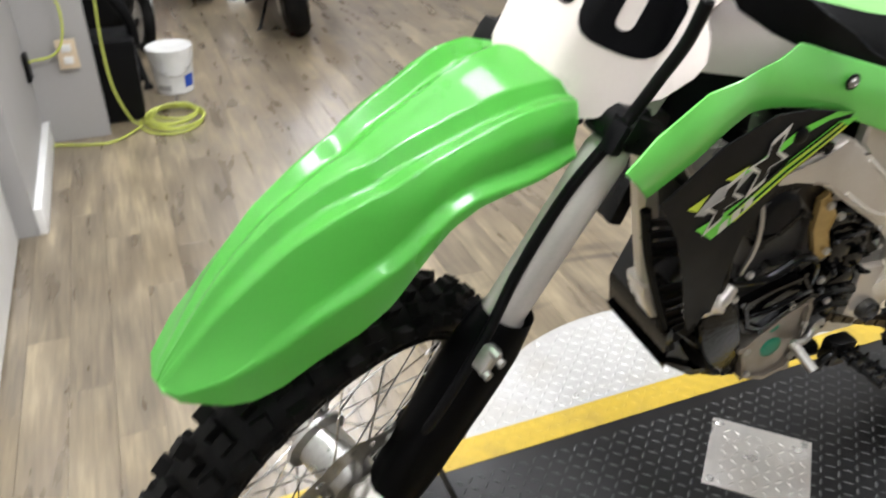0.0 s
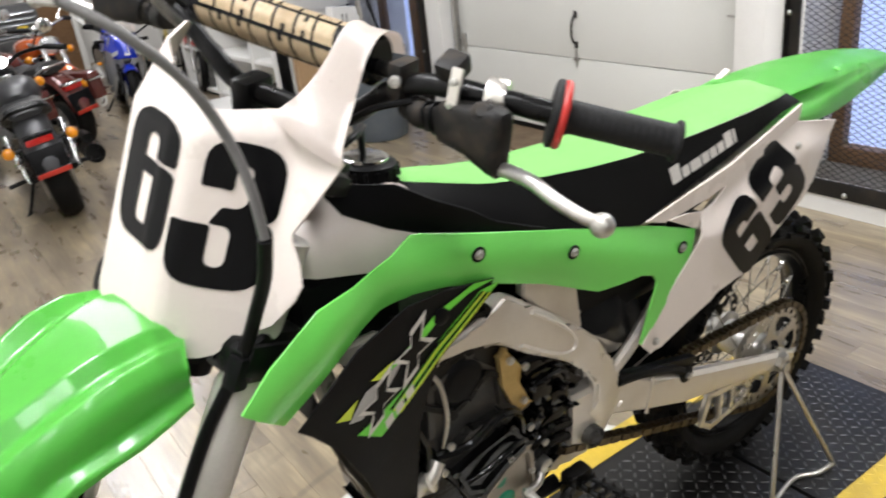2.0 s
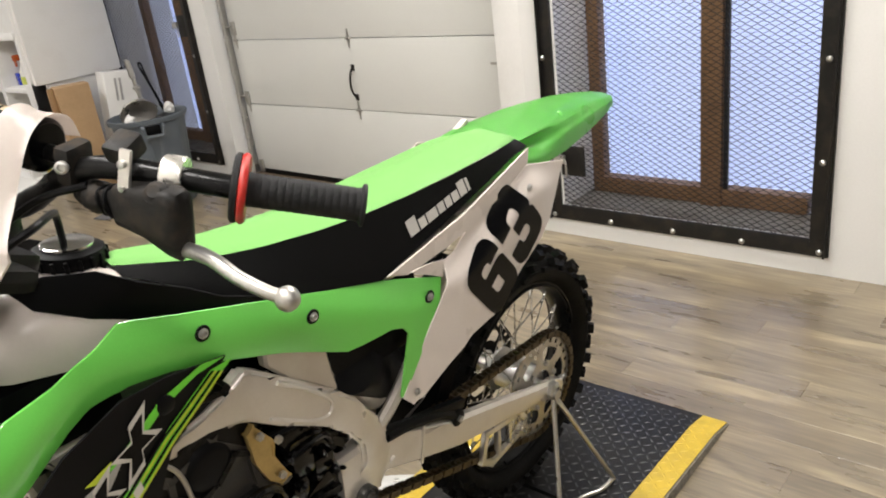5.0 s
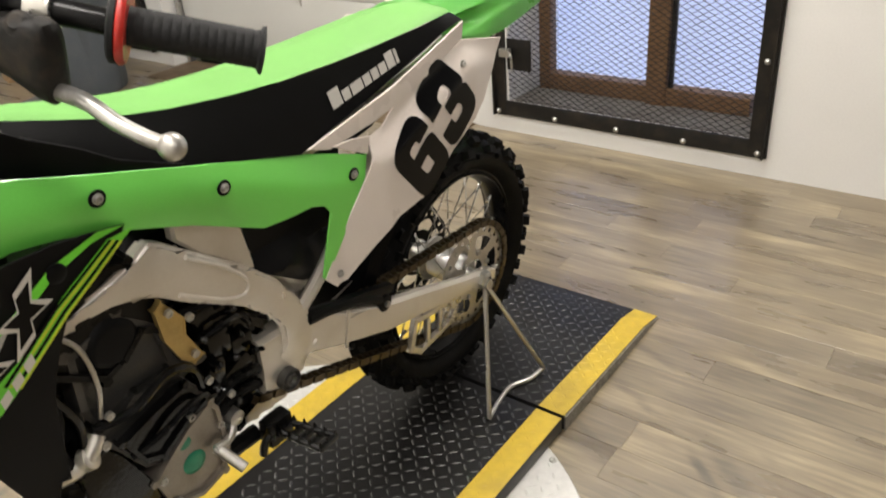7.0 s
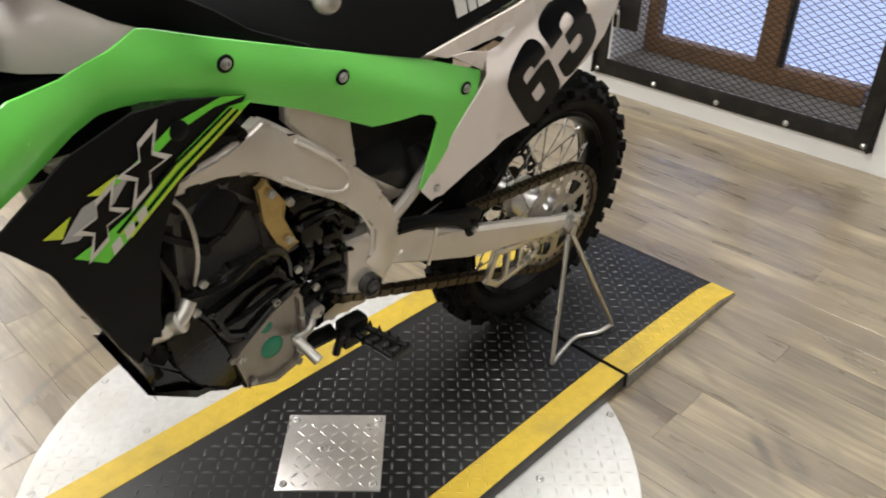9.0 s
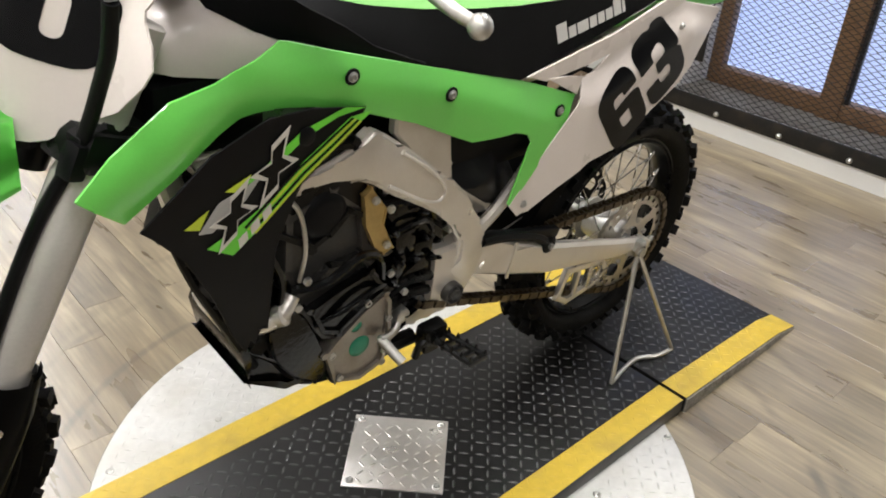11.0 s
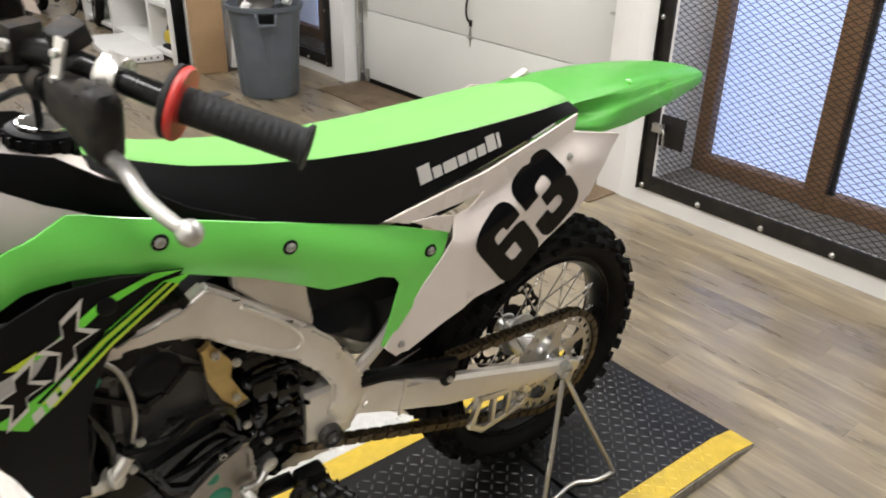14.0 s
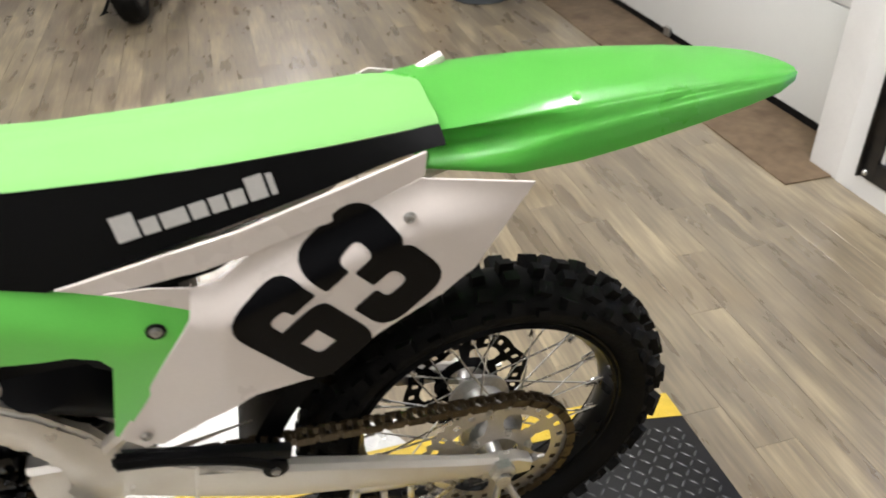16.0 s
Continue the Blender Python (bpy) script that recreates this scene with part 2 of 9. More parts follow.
YLIME = mat("yellow_decal", (0.5, 0.62, 0.03), 0.3, grain=0.1, scale=200)
GREYD = mat("grey_decal", (0.36, 0.35, 0.33), 0.35, grain=0.1, scale=200)
SILVERD = mat("silver_decal", (0.62, 0.6, 0.56), 0.35, 0.3, grain=0.1, scale=200)
PAD = mat("tan_bar_pad", (0.62, 0.49, 0.31), 0.55, grain=0.35, scale=90, bump=0.2, stain=0.5, stain_scale=30, stain_col=(0.3, 0.2, 0.1))
WALL = mat("painted_wall", (0.74, 0.73, 0.7), 0.55, grain=0.06, scale=140, bump=0.12, stain=0.16, stain_scale=1.6, stain_col=(0.6, 0.58, 0.53))
WTRIM = mat("white_gloss_paint", (0.78, 0.77, 0.74), 0.38, grain=0.05, scale=90, bump=0.1, stain=0.14, stain_scale=6, stain_col=(0.55, 0.52, 0.46))
DOORM = mat("garage_door_paint", (0.66, 0.66, 0.62), 0.42, grain=0.06, scale=220, bump=0.1, stain=0.12, stain_scale=3, stain_col=(0.55, 0.54, 0.5))
# Grey chosen for how much light the unseen ceiling throws back.
CEILM = mat("ceiling_bounce_grey", (0.4, 0.4, 0.385), 0.7, grain=0.08, scale=60, bump=0.2)
BROWN = mat("brown_window_wood", (0.2, 0.11, 0.05), 0.5, grain=0.4, scale=60, bump=0.2, stain=0.5, stain_scale=14)
DARKM = mat("black_steel_frame", (0.014, 0.013, 0.012), 0.4, 0.4, grain=0.3, scale=70, bump=0.3, stain=0.4, stain_scale=18, stain_col=(0.06, 0.045, 0.03))
YELLOW = mat("yellow_floor_paint", (0.62, 0.43, 0.04), 0.42, grain=0.25, scale=45, bump=0.15, stain=0.45, stain_scale=10, stain_col=(0.3, 0.22, 0.05))
TREAD = mat("black_tread_plate", (0.011, 0.0105, 0.01), 0.38, 0.3, grain=0.5, scale=35, bump=0.15, stain=0.6, stain_scale=5, stain_col=(0.012, 0.012, 0.012))
LUGS = mat("worn_tread_lugs", (0.075, 0.075, 0.073), 0.34, 0.5, grain=0.5, scale=25, stain=0.6, stain_scale=6, stain_col=(0.02, 0.02, 0.02))
DISCM = mat("aluminium_tread_plate", (0.6, 0.59, 0.56), 0.36, 0.25, grain=0.2, scale=60, bump=0.06, stain=0.55, stain_scale=5, stain_col=(0.4, 0.37, 0.31))
PLATEM = mat("bright_tread_plate", (0.72, 0.69, 0.65), 0.3, 0.7, grain=0.15, scale=60, stain=0.3, stain_scale=9, stain_col=(0.45, 0.36, 0.27))
CARD = mat("cardboard", (0.42, 0.27, 0.14), 0.75, grain=0.15, scale=120, bump=0.1, stain=0.2, stain_scale=8)
BINM = mat("grey_bin_plastic", (0.085, 0.1, 0.115), 0.5, grain=0.15, scale=120, bump=0.1, stain=0.35, stain_scale=10, stain_col=(0.15, 0.155, 0.155))
BUCKETM = mat("white_bucket_plastic", (0.72, 0.71, 0.68), 0.4, grain=0.05, scale=60, stain=0.2, stain_scale=12)
BLUEP = mat("blue_label", (0.015, 0.07, 0.42), 0.4, grain=0.15, scale=70)
HOSE = mat("yellow_green_cord", (0.5, 0.55, 0.1), 0.5, grain=0.2, scale=150)
BLUEM = mat("blue_fairing", (0.01, 0.03, 0.42), 0.18, 0.2, grain=0.1, scale=200, coat=0.6)
SILVERM = mat("silver_fairing", (0.45, 0.46, 0.48), 0.25, 0.6, grain=0.1, scale=200, coat=0.5)
BPAINT = mat("black_gloss_paint", (0.012, 0.012, 0.013), 0.15, grain=0.1, scale=200, coat=0.6)
MATTEB = mat("matte_black_paint", (0.03, 0.03, 0.032), 0.38, 0.2, grain=0.1, scale=200)
MAROON = mat("maroon_paint", (0.11, 0.03, 0.025), 0.2, 0.2, grain=0.1, scale=200, coat=0.5)
ORANGEP = mat("orange_paint", (0.5, 0.1, 0.02), 0.2, 0.1, grain=0.1, scale=200, coat=0.5)
AMBER = mat("amber_lens", (0.75, 0.28, 0.01), 0.2, grain=0.1, scale=90, coat=0.5)
REDL = mat("red_lens", (0.45, 0.012, 0.01), 0.15, grain=0.1, scale=90, coat=0.5)
LEATHER = mat("black_leather", (0.016, 0.016, 0.016), 0.45, grain=0.3, scale=220, bump=0.4)
FORKM = mat("grey_anodised", (0.5, 0.47, 0.43), 0.42, 0.35, grain=0.12, scale=220, stain=0.2, stain_scale=12, stain_col=(0.3, 0.27, 0.23))
GREYHOSE = mat("grey_hose", (0.13, 0.125, 0.12), 0.4, 0.2, grain=0.3, scale=300)


# ---- structure ----
def slab(name, lo, hi, material, label, category="wall", bevel=0.0, kind="structure"):
    bm = bmesh.new()
    box(bm, [(a + b) / 2 for a, b in zip(lo, hi)], [b - a for a, b in zip(lo, hi)], bevel)
    return tagged(finish(name, bm, material, smooth=30), label, category, kind=kind)


GREYW = mat("dark_wall_paint", (0.1, 0.1, 0.1), 0.6, grain=0.08, scale=60, bump=0.1)
X0, X1, Y0, Y1 = -2.9, 1.55, -3.0, 9.2
WX, WY0, WY1, WZ0, WZ1 = 1.55, -0.215, 0.80, 0.125, 2.05
slab("ceiling", (X0 - 0.15, Y0 - 0.15, CEIL), (2.3, Y1 + 0.15, CEIL + 0.12), CEILM, "plain unseen workshop ceiling, its grey set for bounce light", "ceiling")
# Unseen closing wall; its dark tone holds back fill and reflections on the bike.
slab("wall_south", (X0, Y0 - 0.15, 0), (2.2, Y0, CEIL), GREYW, "plain unseen wall behind the camera, kept dark to cut reflections", "wall")
slab("wall_north", (X0, Y1, 0), (2.2, Y1 + 0.15, CEIL), WALL, "plain white wall at the showroom's far end", "wall")
slab("wall_west", (X0 - 0.15, Y0, 0), (X0, Y1, CEIL), WALL, "plain white showroom side wall", "wall")


def joined_boxes(name, boxes, material, label, category="wall", bevel=0.0, parent=None):
    bm = bmesh.new()
    for lo, hi in boxes:
        box(bm, [(a + b) / 2 for a, b in zip(lo, hi)], [b - a for a, b in zip(lo, hi)], bevel)
    ob = finish(name, bm, material, parent, smooth=30)
    return tagged(ob, label, category, kind="structure") if parent is None else tagged(ob, label)


joined_boxes("wall_east", [
    ((WX, Y0, 0), (WX + 0.4, WY0, CEIL)), ((WX, WY1, 0), (WX + 0.4, 0.965, CEIL)),
    ((WX, WY0, 0), (WX + 0.4, WY1, WZ0)), ((WX, WY0, WZ1), (WX + 0.4, WY1, CEIL)),
], WALL, "white painted wall with a deep caged window recess")
joined_boxes("wall_east_far", [
    ((1.60, 3.245, 0), (2.1, 3.42, CEIL)), ((1.60, 4.4, 0), (2.1, Y1, CEIL)),
    ((1.60, 3.42, 0), (2.1, 4.4, 0.1)), ((1.60, 3.42, 2.1), (2.1, 4.4, CEIL)),
], WALL, "white wall beyond the garage door with a caged window")
slab("lintel", (1.70, 0.965, 2.45), (1.95, 3.245, CEIL), WALL, "white painted wall above the garage door")
slab("door_jamb", (1.55, 0.965, 0), (1.74, 1.10, CEIL), WTRIM, "white painted corner post beside the garage door", "post", 0.006)


def cage_window(name, x, y0, y1, z0, z1, glaze_x, label, pane_splits, rail=0.065, hasp=None):
    """A deep window: brown frame and panes behind an expanded-metal guard in a black steel frame."""
    win = thing(name, label, "window", kind="structure")
    xg = glaze_x
    bm = bmesh.new()
    for a, b in ((y0 + 0.0, y0 + 0.055), (y1 - 0.075, y1 - 0.02)):
        box(bm, (xg, (a + b) / 2, (z0 + z1) / 2), (0.06, b - a, z1 - z0), 0.004)
    part("jamb", bm, BROWN, win, "brown stained wooden window jambs")
    bm = bmesh.new()
    box(bm, (xg, (y0 + y1) / 2, z0 + 0.045), (0.07, y1 - y0 - 0.15, 0.07), 0.004)
    part("bottom_rail", bm, BROWN, win)
    for s in pane_splits:
        bm = bmesh.new()
        box(bm, (xg - 0.01, s, (z0 + z1) / 2), (0.07, 0.085, z1 - z0), 0.004)
        part("mullion", bm, BROWN, win, "worn brown wooden mullion")
        bm = bmesh.new()
        box(bm, (xg - 0.02, s - 0.055, (z0 + z1) / 2), (0.02, 0.018, z1 - z0), 0.003)
        part("track", bm, DARKM, win, "black sliding track strip")
    edges = [y0 + 0.055] + list(pane_splits) + [y1 - 0.075]
    for a, b in zip(edges, edges[1:]):
        bm = bmesh.new()
        box(bm, (xg + 0.02, (a + b) / 2, (z0 + z1) / 2 + 0.04), (0.006, b - a - 0.02, z1 - z0 - 0.1))
        pane = part("pane", bm, GLASSM, win)
        pane.visible_shadow = False
    bm = bmesh.new()
    box(bm, ((x + xg) / 2 + 0.02, (y0 + y1) / 2, z0 + 0.004), (xg - x - 0.04, y1 - y0 - 0.01, 0.008))
    part("sill", bm, SILLM, win, "dusty grey window sill")
    # guard frame, proud of the wall
    fx, r = x - 0.008, rail
    a0, a1, c0, c1 = y0 - r, y1 + r * 1.15, z0 - 0.05, z1 + r
    bars = [((fx, (a0 + a1) / 2, c0 + r / 2), (0.012, a1 - a0, r)), ((fx, a0 + r / 2, (c0 + c1) / 2), (0.014, r, c1 - c0)), ((fx, a1 - r / 2, (c0 + c1) / 2), (0.014, r, c1 - c0)), ((fx, (a0 + a1) / 2, c1 - r / 2), (0.012, a1 - a0, r))]
    for c, s in bars:
        bm = bmesh.new()
        box(bm, c, s, 0.002)
        part("guard_bar", bm, DARKM, win, "black steel flat bar")
    for side in (a0 + 0.012, a1 - 0.012):
        bm = bmesh.new()
        box(bm, (fx - 0.012, side, (c0 + c1) / 2), (0.02, 0.008, c1 - c0), 0.001)
        part("angle_iron", bm, DARKM, win)
    me = None
    n = max(3, round((a1 - a0) / 0.28))
    spots = [(a0 + 0.03 + (a1 - a0 - 0.06) * k / n, c0 + 0.018) for k in range(n + 1)] + [(a, c0 + 0.35 * k) for k in range(1, 6) for a in (a0 + 0.035, a1 - 0.02)]
    for by, bz in spots:
        if me is None:
            bm = bmesh.new()
            turned(bm, (0, 0, 0), (-1, 0, 0), [(0, 0.011), (0.004, 0.011), (0.008, 0.008), (0.011, 0.0)], 12)
            me = mesh_of("bolt", bm, STEEL)
        shared("bolt", me, win, pose(fx - 0.006, by, bz))
    # expanded metal: zigzag strands
    W, H, t = 0.04, 0.0118, 0.0013
    bm = bmesh.new()
    rows = int((min(z1, z0 + 1.7) - z0 + 0.04) / H)
    mx = x + 0.004
    for k in range(rows):
        zc = z0 - 0.02 + k * H
        pts, i = [], 0
        while y0 - 0.01 + i * W / 2 < y1 + 0.02:
            pts.append((y0 - 0.01 + i * W / 2, zc + (H / 2 - t if (i + k) % 2 else -H / 2 + t)))
            i += 1
        verts = [[bm.verts.new((mx + dx, y, z + dz)) for dx, dz in ((-0.001, -t), (0.001, -t), (0.001, t), (-0.001, t))] for y, z in pts]
        for a, b in zip(verts, verts[1:]):
            for j in range(4):
                bm.faces.new((a[j], a[(j + 1) % 4], b[(j + 1) % 4], b[j]))
    tagged(part("expanded_mesh", bm, DARKM, win, "black expanded-metal diamond mesh"), kind="stuff")
    if hasp:
        hy, hz = hasp
        bm = bmesh.new()
        box(bm, (x - 0.002, hy, hz), (0.004, 0.115, 0.13), 0.001)
        part("lock_plate", bm, DARKM, win, "square black steel lock plate")
        bm = bmesh.new()
        box(bm, (x - 0.022, hy + 0.055, hz + 0.01), (0.02, 0.05, 0.035), 0.003)
        tube(bm, [(x - 0.03, hy + 0.03, hz + 0.01), (x - 0.04, hy + 0.015, hz + 0.005), (x - 0.04, hy + 0.012, hz - 0.06)], 0.005)
        part("slide_latch", bm, STEEL, win, "zinc slide latch")
    return win


GLASSM = bpy.data.materials.new("window_glass")
GLASSM.use_nodes = True
_g = GLASSM.node_tree.nodes["Principled BSDF"]
_g.inputs["Transmission Weight"].default_value, _g.inputs["Roughness"].default_value, _g.inputs["IOR"].default_value = 1.0, 0.05, 1.2
SILLM = mat("dusty_sill", (0.2, 0.19, 0.17), 0.8, grain=0.4, scale=40, bump=0.3, stain=0.5, stain_scale=9, stain_col=(0.09, 0.07, 0.05))
DAYM = bpy.data.materials.new("daylight_backdrop")
DAYM.use_nodes = True
_d = DAYM.node_tree.nodes["Principled BSDF"]
_d.inputs["Base Color"].default_value = (0.4, 0.5, 0.8, 1)
_d.inputs["Emission Color"].default_value, _d.inputs["Emission Strength"].default_value = (0.58, 0.68, 1.0, 1), 0.95
cage_window("window_1", WX, WY0, WY1, WZ0, WZ1, 1.80, "brown framed window behind a black expanded-metal security guard", [0.235], hasp=(0.745, 0.34))
cage_window("window_2", 1.60, 3.46, 4.36, 0.12, 2.05, 1.85, "narrow brown window behind a black mesh security guard", [3.85], hasp=(3.50, 0.95))
for n, (a, b) in enumerate(((-0.3, 0.9), (3.35, 4.5))):
    slab("backdrop", (2.12, a - 0.6, -0.2), (2.14, b + 0.6, 2.4), DAYM, "pale blue overcast daylight outside the window", "backdrop")


def garage_door(x, y0, y1):
    door = thing("garage_door", "closed pale grey sectional garage door with zinc hinges", "garage door", kind="structure")
    joints = [0.03, 0.452, 0.84, 1.24, 1.645, 2.05, 2.45]
    for a, b in zip(joints, joints[1:]):
        bm = bmesh.new()
        box(bm, (x + 0.02, (y0 + y1) / 2, (a + b) / 2), (0.04, y1 - y0, b - a - 0.004), 0.004)
        part("door_section", bm, DOORM, door)
    bm = bmesh.new()
    box(bm, (x + 0.015, (y0 + y1) / 2, 0.016), (0.03, y1 - y0 - 0.02, 0.03), 0.005)
    part("bottom_seal", bm, RUBBER, door, "black rubber bottom seal")
    bm = bmesh.new()
    for s in (1, -1):
        sheet(bm, [(-0.016, 0), (-0.007, 0.018 * s), (-0.004, 0.05 * s), (0.004, 0.05 * s), (0.007, 0.018 * s), (0.016, 0)], lambda p, q: 0.0, 0.003, 1, 0.0)
    cyl(bm, (-0.02, -0.004, 0), (0.02, -0.004, 0), 0.006)
    hinge = mesh_of("hinge", bm, STEEL)
    for z in joints[1:-1]:
        for y in (y0 + 0.045, (y0 + y1) / 2 + 0.02, y1 - 0.045):
            shared("hinge", hinge, door, pose(x - 0.003, y, z, 0, 0, -90), "zinc strap hinge")
    bm = bmesh.new()
    yc = (y0 + y1) / 2 + 0.02
    tube(bm, [(x, yc, 0.53), (x - 0.02, yc, 0.54), (x - 0.035, yc, 0.575), (x - 0.035, yc, 0.625), (x - 0.02, yc, 0.67), (x, yc, 0.68)], 0.006)
    for z in (0.525, 0.685):
        box(bm, (x - 0.003, yc, z), (0.006, 0.022, 0.035), 0.002)
    part("pull_handle", bm, DARKM, door, "dark lift handle")
    bm = bmesh.new()
    box(bm, (x - 0.012, y0 + 0.05, 0.70), (0.024, 0.055, 0.06), 0.004)
    cyl(bm, (x - 0.03, y0 + 0.03, 0.72), (x - 0.03, y0 + 0.12, 0.72), 0.006)
    part("side_lock", bm, STEEL, door, "zinc spring lock")
    for s, y in ((1, y1 + 0.015), (-1, y0 - 0.015)):
        bm = bmesh.new()
        box(bm, (x - 0.01, y, 1.22), (0.055, 0.014, 2.44), 0.003)
        box(bm, (x - 0.034, y - 0.01 * s, 1.22), (0.006, 0.022, 2.44), 0.001)
        part("track_rail", bm, STEEL, door, "galvanised roller track")
        for z in (0.04, 0.48, 0.9, 1.3):
            bm = bmesh.new()
            cyl(bm, (x - 0.012, y - 0.05 * s, z + 0.02), (x - 0.012, y, z + 0.02), 0.006)
            cyl(bm, (x - 0.012, y - 0.008, z + 0.02), (x - 0.012, y + 0.008, z + 0.02), 0.02)
            box(bm, (x - 0.006, y - 0.06 * s, z + 0.01), (0.012, 0.035, 0.08), 0.003)
            part("roller", bm, STEEL, door)
    bm = bmesh.new()
    box(bm, (x - 0.012, 2.35, 0.035), (0.012, 0.05, 0.04), 0.002)
    part("seal_tab", bm, STEEL, door)


garage_door(1.72, 1.115, 3.205)
MATM = mat("worn_threshold_board", (0.17, 0.115, 0.065), 0.62, grain=0.5, scale=30, bump=0.4, stain=0.6, stain_scale=7, stain_col=(0.07, 0.045, 0.025))
slab("threshold", (1.375, 0.985, 0.0), (1.715, 3.2, 0.006), MATM, "worn brown threshold board before the garage door", "threshold", 0.002)

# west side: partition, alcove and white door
# White wall paint with the shade of this corner darkened into its colour.
SHADEDW = mat("shaded_white_paint", (0.36, 0.35, 0.335), 0.5, grain=0.06, scale=140, bump=0.12, stain=0.2, stain_scale=2, stain_col=(0.36, 0.34, 0.3))
slab("partition", (X0, 2.38, 0), (-1.745, 2.47, CEIL), SHADEDW, "white partition end panel with outlets", "wall", 0.003)
slab("wall_alcove", (-2.12, 1.60, 0), (-1.98, 2.38, CEIL), SHADEDW, "grey-white alcove wall in shade", "wall")
slab("baseboard", (-1.98, 1.60, 0), (-1.955, 2.375, 0.09), WTRIM, "white baseboard along the alcove wall", "baseboard", 0.003)
slab("wall_side", (-2.3, Y0, 0), (-2.10, 1.60, CEIL), WALL, "plain white side wall", "wall")
_door = thing("door_1", "white painted door standing flat along the wall", "door", kind="structure")
bm = bmesh.new()
box(bm, (-2.06, 1.17, 1.02), (0.045, 0.8, 2.02), 0.004)
part("door_leaf", bm, WTRIM, _door)
bm = bmesh.new()
turned(bm, (-2.037, 0.85, 1.0), (1, 0, 0), [(0, 0.03), (0.006, 0.03), (0.01, 0.012), (0.035, 0.012), (0.045, 0.026), (0.065, 0.026), (0.075, 0.0)], 20)
part("door_handle", bm, STEEL, _door, "round steel door knob")

FIXM = bpy.data.materials.new("lamp_housing")
FIXM.use_nodes = True
FIXM.node_tree.nodes["Principled BSDF"].inputs["Base Color"].default_value = (0.8, 0.8, 0.78, 1)
for lx, ly, watts in TUBES:
    fix = thing("ceiling_light", "white fluorescent tube fixture on the ceiling", "ceiling light", group="ceiling lights")
    bm = bmesh.new()
    box(bm, (lx, ly, CEIL - 0.03), (0.32, 1.26, 0.06), 0.004)
    part("housing", bm, FIXM, fix)

# ---- turntable ----
TC = Vector((-0.58, -0.02, 0))
TR, RY0, RY1, RX0, RX1, RZ = 0.6, -0.307, 0.252, -1.19, 0.010, 0.042


def lugs(bm, inside, x0, x1, y0, y1, z, pitch, length, width, high, dz=None):
    """Raised diamond-plate lugs, turned in alternate directions."""
    nx, ny = int((x1 - x0) / pitch), int((y1 - y0) / pitch)
    for i in range(nx + 1):
        for j in range(ny + 1):
            x, y = x0 + i * pitch, y0 + j * pitch
            if not inside(x, y):
                continue
            s = 1 if (i + j) % 2 else -1
            c, n = math.cos(0.785), math.sin(0.785) * s
            zz = z if dz is None else z + dz(x)
            tip = bm.verts.new((x, y, zz + high))
            ring = []
            for a, b in ((-1, 0), (-0.5, 0.8), (0.5, 0.8), (1, 0), (0.5, -0.8), (-0.5, -0.8)):
                u, v = a * length / 2, b * width / 2
                zq = zz if dz is None else z + dz(x + u * c - v * n)
                ring.append(bm.verts.new((x + u * c - v * n, y + u * n + v * c, zq)))
            for k in range(6):
                bm.faces.new((ring[k], ring[(k + 1) % 6], tip))
    return bm


table = thing("motorcycle_turntable", "round aluminium tread-plate turntable with a black track and yellow edges", "turntable")
bm = bmesh.new()
turned(bm, TC, (0, 0, 1), [(0, TR), (0.004, TR), (0.006, TR - 0.002)], 120)
disc = part("disc", bm, DISCM, table, "aluminium tread-plate disc")
bm = bmesh.new()
lugs(bm, lambda x, y: (x - TC.x) ** 2 + (y - TC.y) ** 2 < (TR - 0.02) ** 2 and not RY0 - 0.012 < y < RY1 + 0.012, TC.x - TR, TC.x + TR, -0.64, 0.6, 0.006, 0.0235, 0.0225, 0.0066, 0.0016)
tagged(finish("tread_pattern", bm, DISCM, disc, flat=True), kind="stuff")
bm = bmesh.new()
box(bm, ((RX0 + RX1) / 2, (RY0 + RY1) / 2, 0.006 + (RZ - 0.006) / 2), (RX1 - RX0 - 0.006, RY1 - RY0, RZ - 0.006), 0.002)
track = part("track", bm, TREAD, table, "worn black tread-plate track")
bm = bmesh.new()
lugs(bm, lambda x, y: True, RX0 + 0.02, RX1 - 0.02, RY0 + 0.075, RY1 - 0.085, RZ, 0.0235, 0.0225, 0.0066, 0.0019)
tagged(finish("tread_pattern", bm, LUGS, track, flat=True), kind="stuff")
for a, b in ((RY0, RY0 + 0.066), (RY1 - 0.072, RY1)):
    bm = bmesh.new()
    box(bm, ((RX0 + RX1) / 2, (a + b) / 2, RZ + 0.0006), (RX1 - RX0 - 0.008, b - a - 0.002, 0.0012), 0.0)
    part("edge_stripe", bm, YELLOW, track, "scuffed yellow painted edge stripe")
    bm = bmesh.new()
    lugs(bm, lambda x, y: True, RX0 + 0.02, RX1 - 0.02, a + 0.01, b - 0.008, RZ + 0.001, 0.0235, 0.0225, 0.0066, 0.0012)
    tagged(finish("stripe_pattern", bm, YELLOW, track, flat=True), kind="stuff")
# cover plate, turned an eighth
bm = bmesh.new()
q45 = Matrix.Rotation(radians(45), 3, "Z")
PC = Vector((-0.593, -0.03, RZ))
box(bm, PC + Vector((0, 0, 0.002)), (0.196, 0.196, 0.004), 0.0012, rot=q45)
plate = part("cover_plate", bm, PLATEM, table, "square bright tread-plate cover")
bm = bmesh.new()
lugs(bm, lambda x, y: True, -0.084, 0.084, -0.084, 0.084, 0.004, 0.0215, 0.021, 0.0066, 0.0018)
bm.transform(Matrix.Translation(PC) @ q45.to_4x4())
